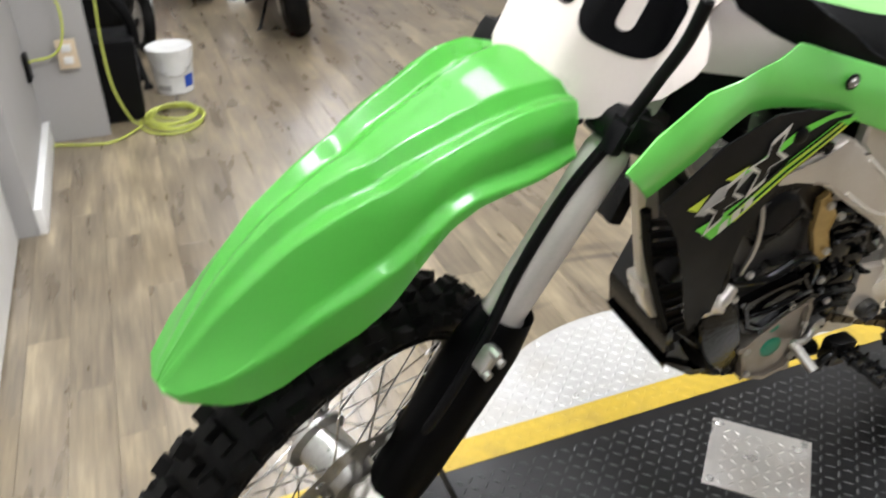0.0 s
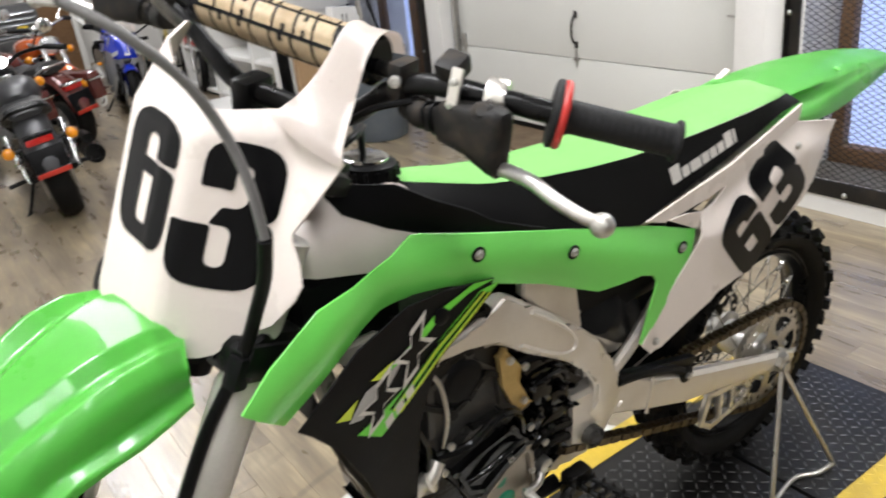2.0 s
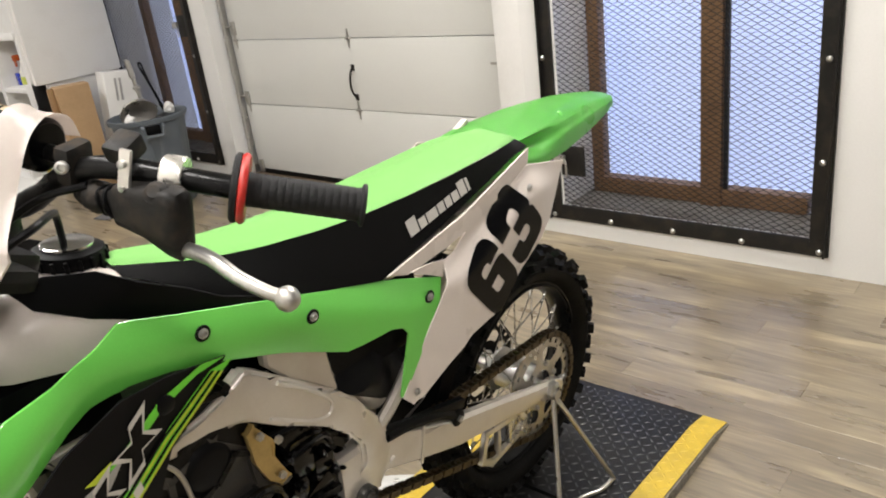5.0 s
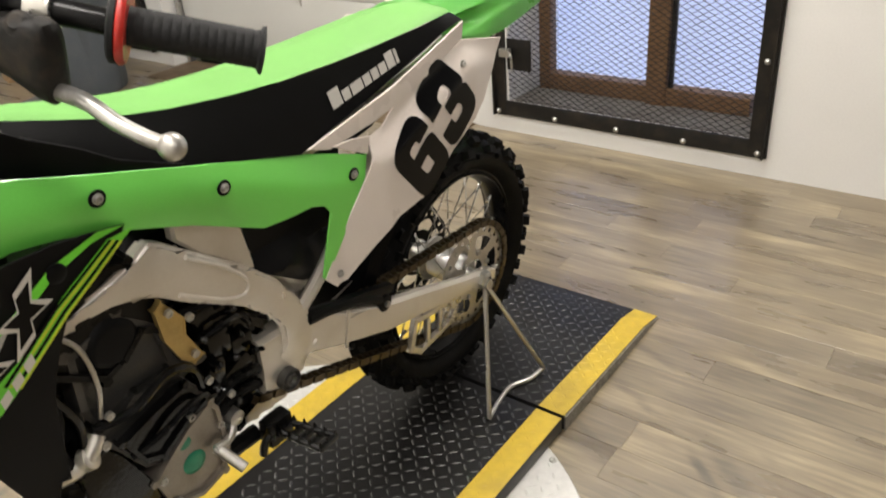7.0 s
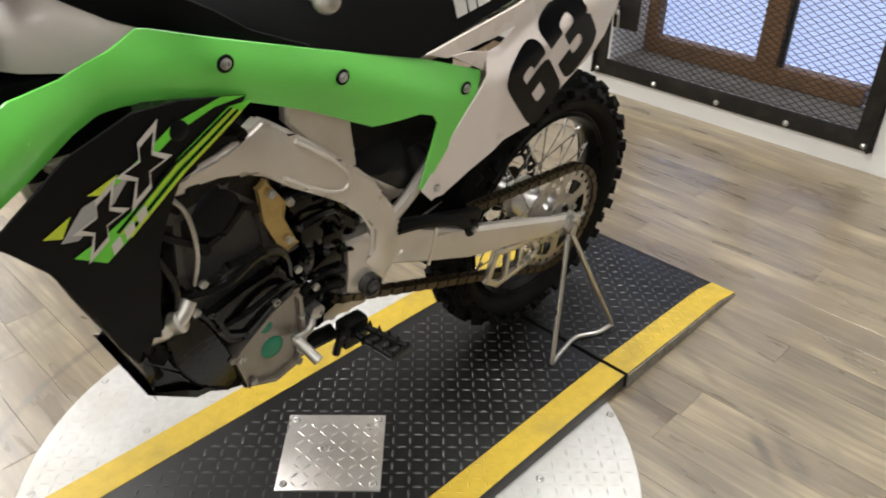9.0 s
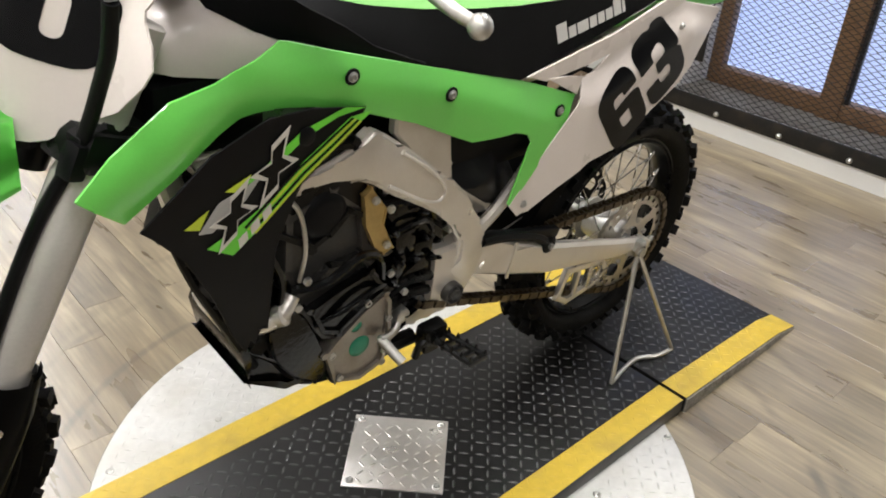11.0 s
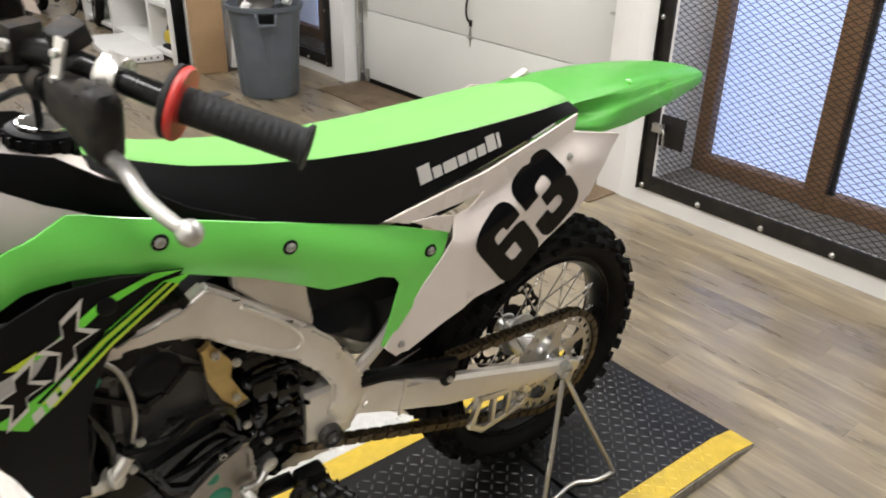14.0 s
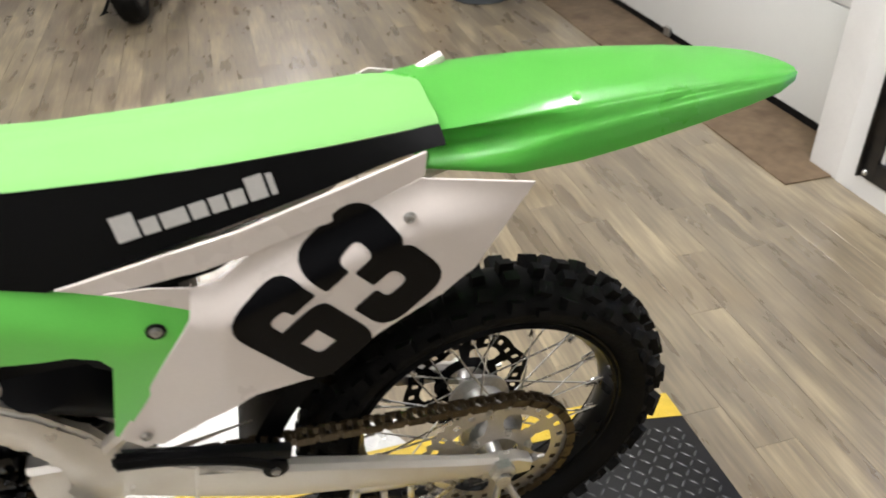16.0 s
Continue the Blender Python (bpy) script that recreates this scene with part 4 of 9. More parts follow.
for s in (-1, 1):
    bm = bmesh.new()
    sheet(bm, spar, lambda x, z: -s * spar_y(x, z), 0.0, 0.012)
    for v in bm.verts:
        v.co.y = -s * spar_y(v.co.x, v.co.z) if s > 0 else spar_y(v.co.x, v.co.z)
    bmesh.ops.solidify(bm, geom=bm.faces[:], thickness=0.03 * 1)
    sharp = [e for e in bm.edges if len(e.link_faces) == 2 and e.calc_face_angle(0) > 1.0]
    bmesh.ops.bevel(bm, geom=sharp, offset=0.006, segments=3, affect="EDGES")
    frame_ob = part("frame_spar", bm, ALU, bike, "bare cast aluminium perimeter frame", smooth=50)
    if s < 0:
        # raised rib where the spar meets the casting
        bm = bmesh.new()
        rib = [(-0.70, 0.748), (-0.655, 0.714), (-0.618, 0.676), (-0.612, 0.655), (-0.625, 0.645), (-0.66, 0.659), (-0.72, 0.7)]
        tube(bm, [(x, spar_y(x, z) - 0.001, z) for x, z in rib], 0.0035, 8, 4)
        part("weld_bead", bm, ALU, frame_ob)
    bm = bmesh.new()
    turned(bm, (-0.56, s * 0.10, 0.441), (0, s, 0), [(0, 0.02), (0.014, 0.02), (0.0155, 0.018), (0.009, 0.016), (0.009, 0.0125), (0.014, 0.012), (0.0155, 0.01), (0.011, 0.006)], 24)
    part("pivot_bolt", bm, CASE, bike, "swingarm pivot bolt in a recess")
    bm = bmesh.new()
    sheet(bm, [(-0.70, 0.765), (-0.665, 0.725), (-0.612, 0.675), (-0.575, 0.645), (-0.585, 0.69), (-0.592, 0.735), (-0.6, 0.8), (-0.66, 0.84), (-0.70, 0.84)], lambda x, z: s * 0.095, 0.02, 0.03, 0.004)
    part("subframe_mount", bm, ALU, bike, "aluminium subframe mount")
    bm = bmesh.new()
    tube(bm, [(-0.62, s * 0.085, 0.83), (-0.45, s * 0.09, 0.80), (-0.2, s * 0.085, 0.84), (-0.05, s * 0.06, 0.86)], 0.011, 8)
    tube(bm, [(-0.505, s * 0.095, 0.545), (-0.46, s * 0.1, 0.59), (-0.3, s * 0.09, 0.74), (-0.12, s * 0.075, 0.83)], 0.011, 8)
    part("subframe_rail", bm, ALU, bike, "aluminium subframe tube")
    bm = bmesh.new()
    tube(bm, [(-0.865, s * 0.022, 0.395), (-0.845, s * 0.032, 0.362), (-0.79, s * 0.06, 0.345), (-0.62, s * 0.085, 0.36)], 0.014, 8)
    part("cradle_tube", bm, BLACKM, bike)


def box_section(bm, rows, half):
    """A box-section tube with chamfered corners through rows of (front x, back x, z)."""
    loft(bm, [[Vector(p) for p in ((a + 0.007, -half, z), (b - 0.007, -half, z), (b, -half + 0.008, z), (b, half - 0.008, z), (b - 0.007, half, z), (a + 0.007, half, z), (a, half - 0.008, z), (a, -half + 0.008, z))] for a, b, z in rows])


bm = bmesh.new()
box_section(bm, [(-1.004, -0.971, 0.755), (-0.99, -0.957, 0.69), (-0.969, -0.936, 0.6), (-0.948, -0.913, 0.52), (-0.94, -0.907, 0.5)], 0.017)
downtube = part("downtube", bm, ALU, bike, "bare alloy frame downtube")
bm = bmesh.new()
box_section(bm, [(-0.956, -0.92, 0.527), (-0.95, -0.912, 0.505), (-0.93, -0.895, 0.465), (-0.89, -0.858, 0.4), (-0.86, -0.836, 0.36)], 0.031)
part("downtube_foot", bm, ALU, downtube, "broad cast foot of the downtube")
bm = bmesh.new()
box(bm, (-0.9105, 0, 0.432), (0.006, 0.036, 0.07), 0.003, rot=Matrix.Rotation(radians(-31.6), 3, "Y"))
part("foot_insert", bm, BLACKP, downtube, "black insert in the foot of the downtube")
bm = bmesh.new()
cyl(bm, PIV + AXIS.normalized() * -0.05 + Vector((0.0, 0, 0)), PIV + AXIS.normalized() * 0.19, 0.03, 0.03, 20)
box(bm, (-1.0, 0, 0.86), (0.1, 0.09, 0.14), 0.02)
part("steering_head", bm, BLACKM, bike)
# Black filler block added to keep the gap under the tank dark.
bm = bmesh.new()
box(bm, (-0.95, 0, 0.83), (0.14, 0.14, 0.12), 0.02)
part("wiring_cover", bm, BLACKP, bike, "black filler block in the dark gap under the tank")

# engine, seen through the frame
eng = new("engine")
eng.parent = bike
tagged(eng, "dirty grey four-stroke engine with black covers")


def epart(name, outline, y, depth, material, label="", bevel=0.004, step=0.04):
    bm = bmesh.new()
    sheet(bm, outline, lambda x, z: y, 0.0, step)
    bmesh.ops.solidify(bm, geom=bm.faces[:], thickness=-depth)
    for v in bm.verts:
        v.co.y = v.co.y if v.co.y > y - 1e-5 else 2 * y - v.co.y
    if bevel:
        sharp = [e for e in bm.edges if len(e.link_faces) == 2 and e.calc_face_angle(0) > 0.9]
        bmesh.ops.bevel(bm, geom=sharp, offset=bevel, segments=2, affect="EDGES")
    return part(name, bm, material, eng, label)


def disc_part(name, x, z, y, r, deep, material, label="", seg=28, dome=0.003):
    bm = bmesh.new()
    turned(bm, (x, y + deep, z), (0, -1, 0), [(0, r), (deep - dome, r), (deep, r - dome), (deep + 0.001, r * 0.6)], seg)
    return part(name, bm, material, eng, label)


epart("crankcase", [(-0.93, 0.46), (-0.90, 0.54), (-0.82, 0.57), (-0.70, 0.57), (-0.60, 0.53), (-0.585, 0.44), (-0.62, 0.385), (-0.72, 0.345), (-0.86, 0.355), (-0.92, 0.40)], -0.055, 0.14, OILY, "oily black crankcase", 0.012)
epart("cylinder", [(-0.875, 0.60), (-0.872, 0.69), (-0.80, 0.71), (-0.745, 0.66), (-0.738, 0.602), (-0.705, 0.572), (-0.745, 0.553), (-0.80, 0.545), (-0.858, 0.56)], -0.086, 0.16, CASE, "scuffed grey cylinder casting", 0.01)
epart("cylinder_head", [(-0.93, 0.70), (-0.93, 0.735), (-0.90, 0.80), (-0.77, 0.775), (-0.735, 0.70), (-0.742, 0.648), (-0.775, 0.668), (-0.80, 0.645), (-0.835, 0.63), (-0.87, 0.655)], -0.094, 0.16, BLACKM, "black cylinder head and cam cover", 0.008)
epart("clutch_web", [(-0.868, 0.565), (-0.835, 0.572), (-0.80, 0.588), (-0.75, 0.588), (-0.70, 0.51), (-0.71, 0.49), (-0.79, 0.452), (-0.82, 0.466), (-0.855, 0.53)], -0.098, 0.03, CASED, "dark grey casting web", 0.006)
epart("inner_web", [(-0.845, 0.535), (-0.79, 0.552), (-0.74, 0.562), (-0.705, 0.515), (-0.75, 0.498), (-0.795, 0.47), (-0.825, 0.485)], -0.108, 0.016, OILY, "oily black inner cover", 0.006)
epart("magneto_cover", [(-0.818, 0.435), (-0.793, 0.458), (-0.752, 0.488), (-0.708, 0.508), (-0.698, 0.49), (-0.692, 0.405), (-0.707, 0.365), (-0.752, 0.352), (-0.80, 0.372)], -0.106, 0.045, CASEL, "scuffed beige magneto cover", 0.007)
disc_part("round_cap", -0.813, 0.674, -0.1, 0.038, 0.02, BLACKP, "round black rubber cap", dome=0.007)
disc_part("paint_mark", -0.759, 0.462, -0.1075, 0.0105, 0.002, TEAL, "dark green painted dot", 20, 0.001)
disc_part("paint_mark", -0.751, 0.418, -0.1075, 0.0195, 0.002, TEAL, "large dark green painted dot", 24, 0.001)
disc_part("paint_mark", -0.892, 0.70, -0.1, 0.012, 0.004, TEAL, "teal plug", 16, 0.001)
epart("mount_bracket", [(-0.757, 0.693), (-0.745, 0.702), (-0.716, 0.66), (-0.72, 0.636), (-0.7, 0.588), (-0.716, 0.582), (-0.734, 0.6), (-0.752, 0.642)], -0.106, 0.006, GOLD, "brass-coloured engine mount bracket", 0.002)
for x, z in ((-0.74, 0.683), (-0.712, 0.66), (-0.715, 0.6), (-0.703, 0.543), (-0.743, 0.503), (-0.672, 0.495), (-0.812, 0.578), (-0.806, 0.43), (-0.79, 0.375), (-0.705, 0.39), (-0.7, 0.455), (-0.865, 0.55), (-0.85, 0.59)):
    shared("bolt", hexbolt, eng, pose(x, -0.109, z))
# small oily castings, nuts and fittings between cylinder and frame
rnd = random.Random(11)
epart("starter_cover", [(-0.70, 0.50), (-0.695, 0.565), (-0.67, 0.60), (-0.62, 0.60), (-0.575, 0.56), (-0.565, 0.515), (-0.61, 0.475), (-0.60, 0.42), (-0.65, 0.40), (-0.69, 0.43)], -0.072, 0.05, OILY, "glossy oily black gearbox cover", 0.014)
for x, z, sx_, sz_, y in ((-0.675, 0.628, 0.05, 0.03, -0.082), (-0.64, 0.605, 0.045, 0.04, -0.075), (-0.60, 0.57, 0.05, 0.035, -0.07), (-0.665, 0.575, 0.04, 0.045, -0.088), (-0.625, 0.55, 0.04, 0.03, -0.086), (-0.68, 0.535, 0.03, 0.05, -0.092), (-0.645, 0.512, 0.06, 0.03, -0.09), (-0.60, 0.50, 0.05, 0.03, -0.08), (-0.67, 0.47, 0.05, 0.05, -0.084), (-0.63, 0.455, 0.04, 0.05, -0.08), (-0.665, 0.425, 0.045, 0.03, -0.08)):
    bm = bmesh.new()
    box(bm, (x, y + 0.02, z), (sx_, 0.06, sz_), 0.007, rot=Matrix.Rotation(radians(rnd.uniform(-40, 40)), 3, "Y"))
    part("oily_casting", bm, OILY, eng, "oily black casting lump")
for x, z, r in ((-0.695, 0.612, 0.006), (-0.684, 0.552, 0.009), (-0.655, 0.545, 0.006), (-0.69, 0.522, 0.007), (-0.632, 0.58, 0.005), (-0.612, 0.535, 0.006), (-0.675, 0.447, 0.006), (-0.655, 0.488, 0.005), (-0.60, 0.525, 0.004), (-0.645, 0.625, 0.005)):
    bm = bmesh.new()
    turned(bm, (x, -0.098, z), (rnd.uniform(-0.4, 0.4), -1, rnd.uniform(-0.2, 0.6)), [(0, r), (0.012, r), (0.014, r * 0.7), (0.018, r * 0.45)], 10)
    part("fitting", bm, STEEL if rnd.random() < 0.12 else OILY, eng)
# throttle body, shock and hoses in the dark hollow behind the cylinder
bm = bmesh.new()
cyl(bm, (-0.74, -0.03, 0.64), (-0.60, -0.03, 0.68), 0.034, 0.04, 20)
box(bm, (-0.665, -0.05, 0.645), (0.07, 0.07, 0.055), 0.01, rot=Matrix.Rotation(radians(-14), 3, "Y"))
part("throttle_body", bm, OILY, eng, "shiny black throttle body")
bm = bmesh.new()
box(bm, (-0.635, 0.03, 0.60), (0.2, 0.07, 0.28), 0.03, rot=Matrix.Rotation(radians(-10), 3, "Y"))
part("intake_boot", bm, BLACKP, eng, "black rubber intake boot")
bm = bmesh.new()
box(bm, (-0.84, 0.0, 0.62), (0.16, 0.12, 0.3), 0.03)
part("barrel", bm, BLACKM, eng)
bm = bmesh.new()
cyl(bm, (-0.61, -0.03, 0.58), (-0.66, -0.06, 0.55), 0.03, 0.026, 18)
cyl(bm, (-0.66, -0.06, 0.55), (-0.68, -0.075, 0.54), 0.02, 0.018, 14)
box(bm, (-0.62, -0.05, 0.50), (0.12, 0.06, 0.03), 0.006, rot=Matrix.Rotation(radians(-28), 3, "Y"))
box(bm, (-0.645, -0.06, 0.47), (0.10, 0.04, 0.025), 0.005, rot=Matrix.Rotation(radians(-32), 3, "Y"))
part("starter_housing", bm, OILY, eng, "oily black housing")
bm = bmesh.new()
cyl(bm, (-0.60, 0.0, 0.82), (-0.50, 0.0, 0.42), 0.03, 0.03, 20)
for k in range(9):
    t = k / 8
    c = Vector((-0.60, 0, 0.82)).lerp(Vector((-0.51, 0, 0.46)), t)
    tube(bm, [c + 0.042 * Vector((math.cos(a), math.sin(a), 0)) + Vector((0, 0, 0.04 * a / 6.28)) for a in np.linspace(0, 6.28, 13)], 0.006, 6, 1, False)
part("shock_absorber", bm, BLACKM, bike, "rear shock absorber with coil spring")
for pts, r, material in (
    ([(-0.885, -0.095, 0.735), (-0.858, -0.103, 0.70), (-0.85, -0.106, 0.64), (-0.856, -0.1, 0.585)], 0.0035, STEEL),
    ([(-0.87, -0.1, 0.575), (-0.82, -0.113, 0.577), (-0.775, -0.118, 0.602), (-0.745, -0.116, 0.598), (-0.72, -0.108, 0.57), (-0.71, -0.1, 0.52)], 0.0065, OILY),
    ([(-0.835, -0.105, 0.50), (-0.79, -0.116, 0.515), (-0.75, -0.118, 0.53), (-0.715, -0.11, 0.525), (-0.69, -0.1, 0.50)], 0.005, OILY),
    ([(-0.70, -0.095, 0.60), (-0.665, -0.1, 0.61), (-0.62, -0.092, 0.60), (-0.59, -0.075, 0.55)], 0.006, OILY),
    ([(-0.72, -0.09, 0.655), (-0.67, -0.095, 0.652), (-0.62, -0.085, 0.625), (-0.58, -0.07, 0.57)], 0.0075, OILY),
    ([(-0.70, -0.1, 0.49), (-0.655, -0.102, 0.505), (-0.61, -0.1, 0.495)], 0.009, OILY),
    ([(-0.70, -0.1, 0.46), (-0.655, -0.1, 0.475), (-0.61, -0.098, 0.465)], 0.008, BLACKM),
    ([(-0.92, -0.09, 0.69), (-0.905, -0.1, 0.63), (-0.915, -0.098, 0.57), (-0.90, -0.1, 0.52)], 0.008, BLACKP),
    ([(-0.905, -0.1, 0.66), (-0.885, -0.104, 0.60), (-0.89, -0.1, 0.54)], 0.005, OILY),
):
    bm = bmesh.new()
    tube(bm, pts, r, 8)
    part("hose", bm, material, eng)
bm = bmesh.new()
tube(bm, [(-0.93, -0.085, 0.525), (-0.905, -0.1, 0.535), (-0.885, -0.106, 0.55), (-0.868, -0.1, 0.566)], 0.012, 14)
turned(bm, (-0.889, -0.106, 0.545), (0.5, -0.6, 0.4), [(-0.006, 0.016), (0.006, 0.016), (0.008, 0.012)], 14)
part("water_pump_neck", bm, ALUL, eng, "bright coolant pipe stub")
# skid plate
bm = bmesh.new()
prof = [(-0.885, 0.46), (-0.878, 0.42), (-0.86, 0.39), (-0.82, 0.362), (-0.72, 0.345)]
rings = [[Vector((x + dx, y, z + dz)) for y, dz in ((-0.1, 0.05), (-0.098, 0.01), (-0.07, -0.008), (0.07, -0.008), (0.098, 0.01), (0.1, 0.05))] for (x, z), dx in zip(prof, (0, 0, 0, 0, 0))]
loft(bm, rings, closed=False, caps=False)
bmesh.ops.solidify(bm, geom=bm.faces[:], thickness=0.004)
part("skid_plate", bm, BLACKP, bike, "black plastic skid plate", smooth=50)
bm = bmesh.new()
glide = rounded([(-0.902, 0.545, 0.01), (-0.875, 0.55, 0.015), (-0.85, 0.527, 0.02), (-0.827, 0.468, 0.03), (-0.803, 0.402, 0.012), (-0.828, 0.372, 0.004), (-0.838, 0.393, 0.01), (-0.872, 0.418, 0.03), (-0.902, 0.466, 0.02), (-0.909, 0.51, 0.02)], 4)
sheet(bm, [(p.x, p.y) for p in glide], lambda x, z: -0.112 + 1.6 * ((x + 0.862) ** 2 + 0.5 * (z - 0.47) ** 2), 0.02, 0.0125, 0.003)
part("glide_cover", bm, OILY, bike, "glossy black engine guard")

# footpeg, shifter, brake
for s in (-1, 1):
    bm = bmesh.new()
    box(bm, (-0.605, s * 0.115, 0.375), (0.05, 0.03, 0.05), 0.008)
    tube(bm, [(-0.64, s * 0.118, 0.345), (-0.635, s * 0.122, 0.37), (-0.61, s * 0.125, 0.385)], 0.007, 8)
    peg = part("footpeg", bm, BLACKM, bike, "black toothed footpeg")
    bm = bmesh.new()
    a, b = Vector((-0.598, s * 0.132, 0.378)), Vector((-0.575, s * 0.2, 0.366))
    for off in (-0.017, 0.017):
        cyl(bm, a + Vector((off * 0.75, 0, 0)), b + Vector((off, 0, 0)), 0.006, seg=8)
    for k in range(5):
        p = a.lerp(b, k / 4)
        box(bm, p, (0.04, 0.007, 0.011), 0.001)
        for off in (-0.017, 0.0, 0.017):
            box(bm, p + Vector((off, 0, 0.009)), (0.005, 0.005, 0.009), 0.0, taper=0.4)
    part("peg_teeth", bm, BLACKM, peg)
bm = bmesh.new()
tube(bm, [(-0.672, -0.10, 0.446), (-0.684, -0.114, 0.432), (-0.70, -0.118, 0.424), (-0.722, -0.12, 0.428)], 0.0065, 10)
cyl(bm, (-0.718, -0.116, 0.425), (-0.706, -0.16, 0.4), 0.0085, seg=14)
turned(bm, (-0.672, -0.095, 0.447), (0, -1, 0), [(0, 0.013), (0.02, 0.013), (0.022, 0.01)], 16)
part("gear_lever", bm, STEEL, bike, "bare steel gear lever")

# radiators and louvres
for s in (-1, 1):
    bm = bmesh.new()
    box(bm, (-0.945, s * 0.075, 0.68), (0.024, 0.05, 0.17), 0.004, rot=Matrix.Rotation(radians(20), 3, "Y"))
    part("radiator", bm, BLACKM, bike, "black radiator core")

for s in (-1,):
    guard = new("radiator_guard")
    guard.parent = bike
    tagged(guard, "black louvred radiator guard")
    inner = [Vector((-1.012, s * 0.058, 0.70)), Vector((-0.985, s * 0.056, 0.61)), Vector((-0.935, s * 0.054, 0.49)), Vector((-0.905, s * 0.054, 0.42))]
    outer = [Vector((-1.035, s * 0.14, 0.745)), Vector((-1.005, s * 0.13, 0.675)), Vector((-0.968, s * 0.122, 0.57)), Vector((-0.945, s * 0.118, 0.53))]
    bm = bmesh.new()
    tube(bm, inner, 0.008, 8)
    part("inner_rail", bm, BLACKP, guard)
    fine_in, fine_out = curve_through(inner, 4), curve_through(outer, 4)
    for k in range(1, len(fine_in) - 1):
        bm = bmesh.new()
        a = fine_in[k]
        b = a.lerp(fine_out[k], 0.6) + Vector((0.025, 0, 0))
        loft(bm, [[p + Vector((dx, 0, dz)) for dx, dz in ((-0.008, 0.006), (-0.006, 0.009), (0.016, -0.006), (0.014, -0.009))] for p in (a, b)])
        part("louvre", bm, BLACKP, guard)

# tank: white plastic with black cover and cap
bm = bmesh.new()
rings = []
for x, w, z0, z1 in ((-1.03, 0.045, 0.905, 0.94), (-0.99, 0.066, 0.895, 0.962), (-0.93, 0.078, 0.885, 0.974), (-0.86, 0.082, 0.87, 0.966), (-0.76, 0.08, 0.85, 0.915), (-0.68, 0.075, 0.84, 0.87)):
    rings.append([Vector((x, y, z)) for y, z in ((-w, z0), (-w * 1.04, (z0 + z1) / 2), (-w * 0.85, z1 - 0.012), (-w * 0.4, z1), (w * 0.4, z1), (w * 0.85, z1 - 0.012), (w * 1.04, (z0 + z1) / 2), (w, z0))])
loft(bm, rings)
part("fuel_tank", bm, WHITE, bike, "translucent white plastic fuel tank", smooth=60)
cover = [(-0.965, 0.99), (-0.93, 0.996), (-0.88, 0.985), (-0.84, 0.958), (-0.79, 0.93), (-0.75, 0.902), (-0.67, 0.868), (-0.70, 0.866), (-0.80, 0.893), (-0.84, 0.908), (-0.90, 0.935), (-0.95, 0.965)]
for s in (-1, 1):
    bm = bmesh.new()
    sheet(bm, cover, lambda x, z: s * (interp(x, [-0.96, -0.84, -0.7], [0.068, 0.092, 0.11]) - 0.3 * max(0.0, z - 0.965)), 0.004, 0.02, 0.001)
    part("tank_side_cover", bm, BLACKP, bike, "matte black tank side cover")
bm = bmesh.new()
turned(bm, (-0.868, 0.015, 0.957), (0.1, 0, 1), [(0, 0.036), (0.01, 0.041), (0.02, 0.042), (0.026, 0.04), (0.029, 0.034), (0.031, 0.015)], 28)
cap = part("fuel_cap", bm, BLACKP, bike, "ribbed black fuel cap")
bm = bmesh.new()
turned(bm, (-0.865, 0.015, 0.986), (0.1, 0, 1), [(0, 0.03), (0.004, 0.03), (0.0055, 0.027), (0.0045, 0.018), (0.006, 0.01)], 24)
part("cap_disc", bm, CHROME, cap, "bright metal cap disc")
bm = bmesh.new()
turned(bm, (-0.871, 0.015, 0.945), (0.1, 0, 1), [(0, 0.05), (0.008, 0.05), (0.012, 0.044), (0.013, 0.03)], 28)
part("filler_neck", bm, WHITE, cap, "white tank filler neck")
for k in range(18):
    a = 2 * math.pi * k / 18
    bm = bmesh.new()
    box(bm, (-0.866 + 0.041 * math.cos(a), 0.015 + 0.041 * math.sin(a), 0.97 - 0.004 * math.cos(a)), (0.006, 0.005, 0.02), 0.0015, rot=Matrix.Rotation(a, 3, "Z"))
    part("cap_rib", bm, BLACKP, cap)
bm = bmesh.new()
tube(bm, [(-0.868, 0.015, 0.99), (-0.87, 0.01, 1.025), (-0.89, -0.03, 1.045), (-0.93, -0.07, 1.05), (-0.98, -0.06, 1.03)], 0.0045, 8)
part("vent_hose", bm, BLACKP, cap, "thin black breather hose")

# seat: black sides, green top
sx = [-0.84, -0.815, -0.78, -0.74, -0.66, -0.57, -0.49, -0.40, -0.30, -0.20, -0.13, -0.085]
ztop = [0.967, 0.964, 0.956, 0.946, 0.932, 0.922, 0.917, 0.917, 0.92, 0.924, 0.927, 0.922]
zmid = [0.961, 0.956, 0.949, 0.94, 0.928, 0.919, 0.914, 0.913, 0.915, 0.918, 0.92, 0.915]
zlow = [0.952, 0.94, 0.917, 0.892, 0.858, 0.835, 0.812, 0.833, 0.855, 0.88, 0.90, 0.905]
wtop = [0.006, 0.018, 0.034, 0.047, 0.058, 0.066, 0.07, 0.074, 0.077, 0.077, 0.073, 0.058]
xs = list(np.linspace(-0.84, -0.085, 42))
rt, rs = [], {-1: [], 1: []}
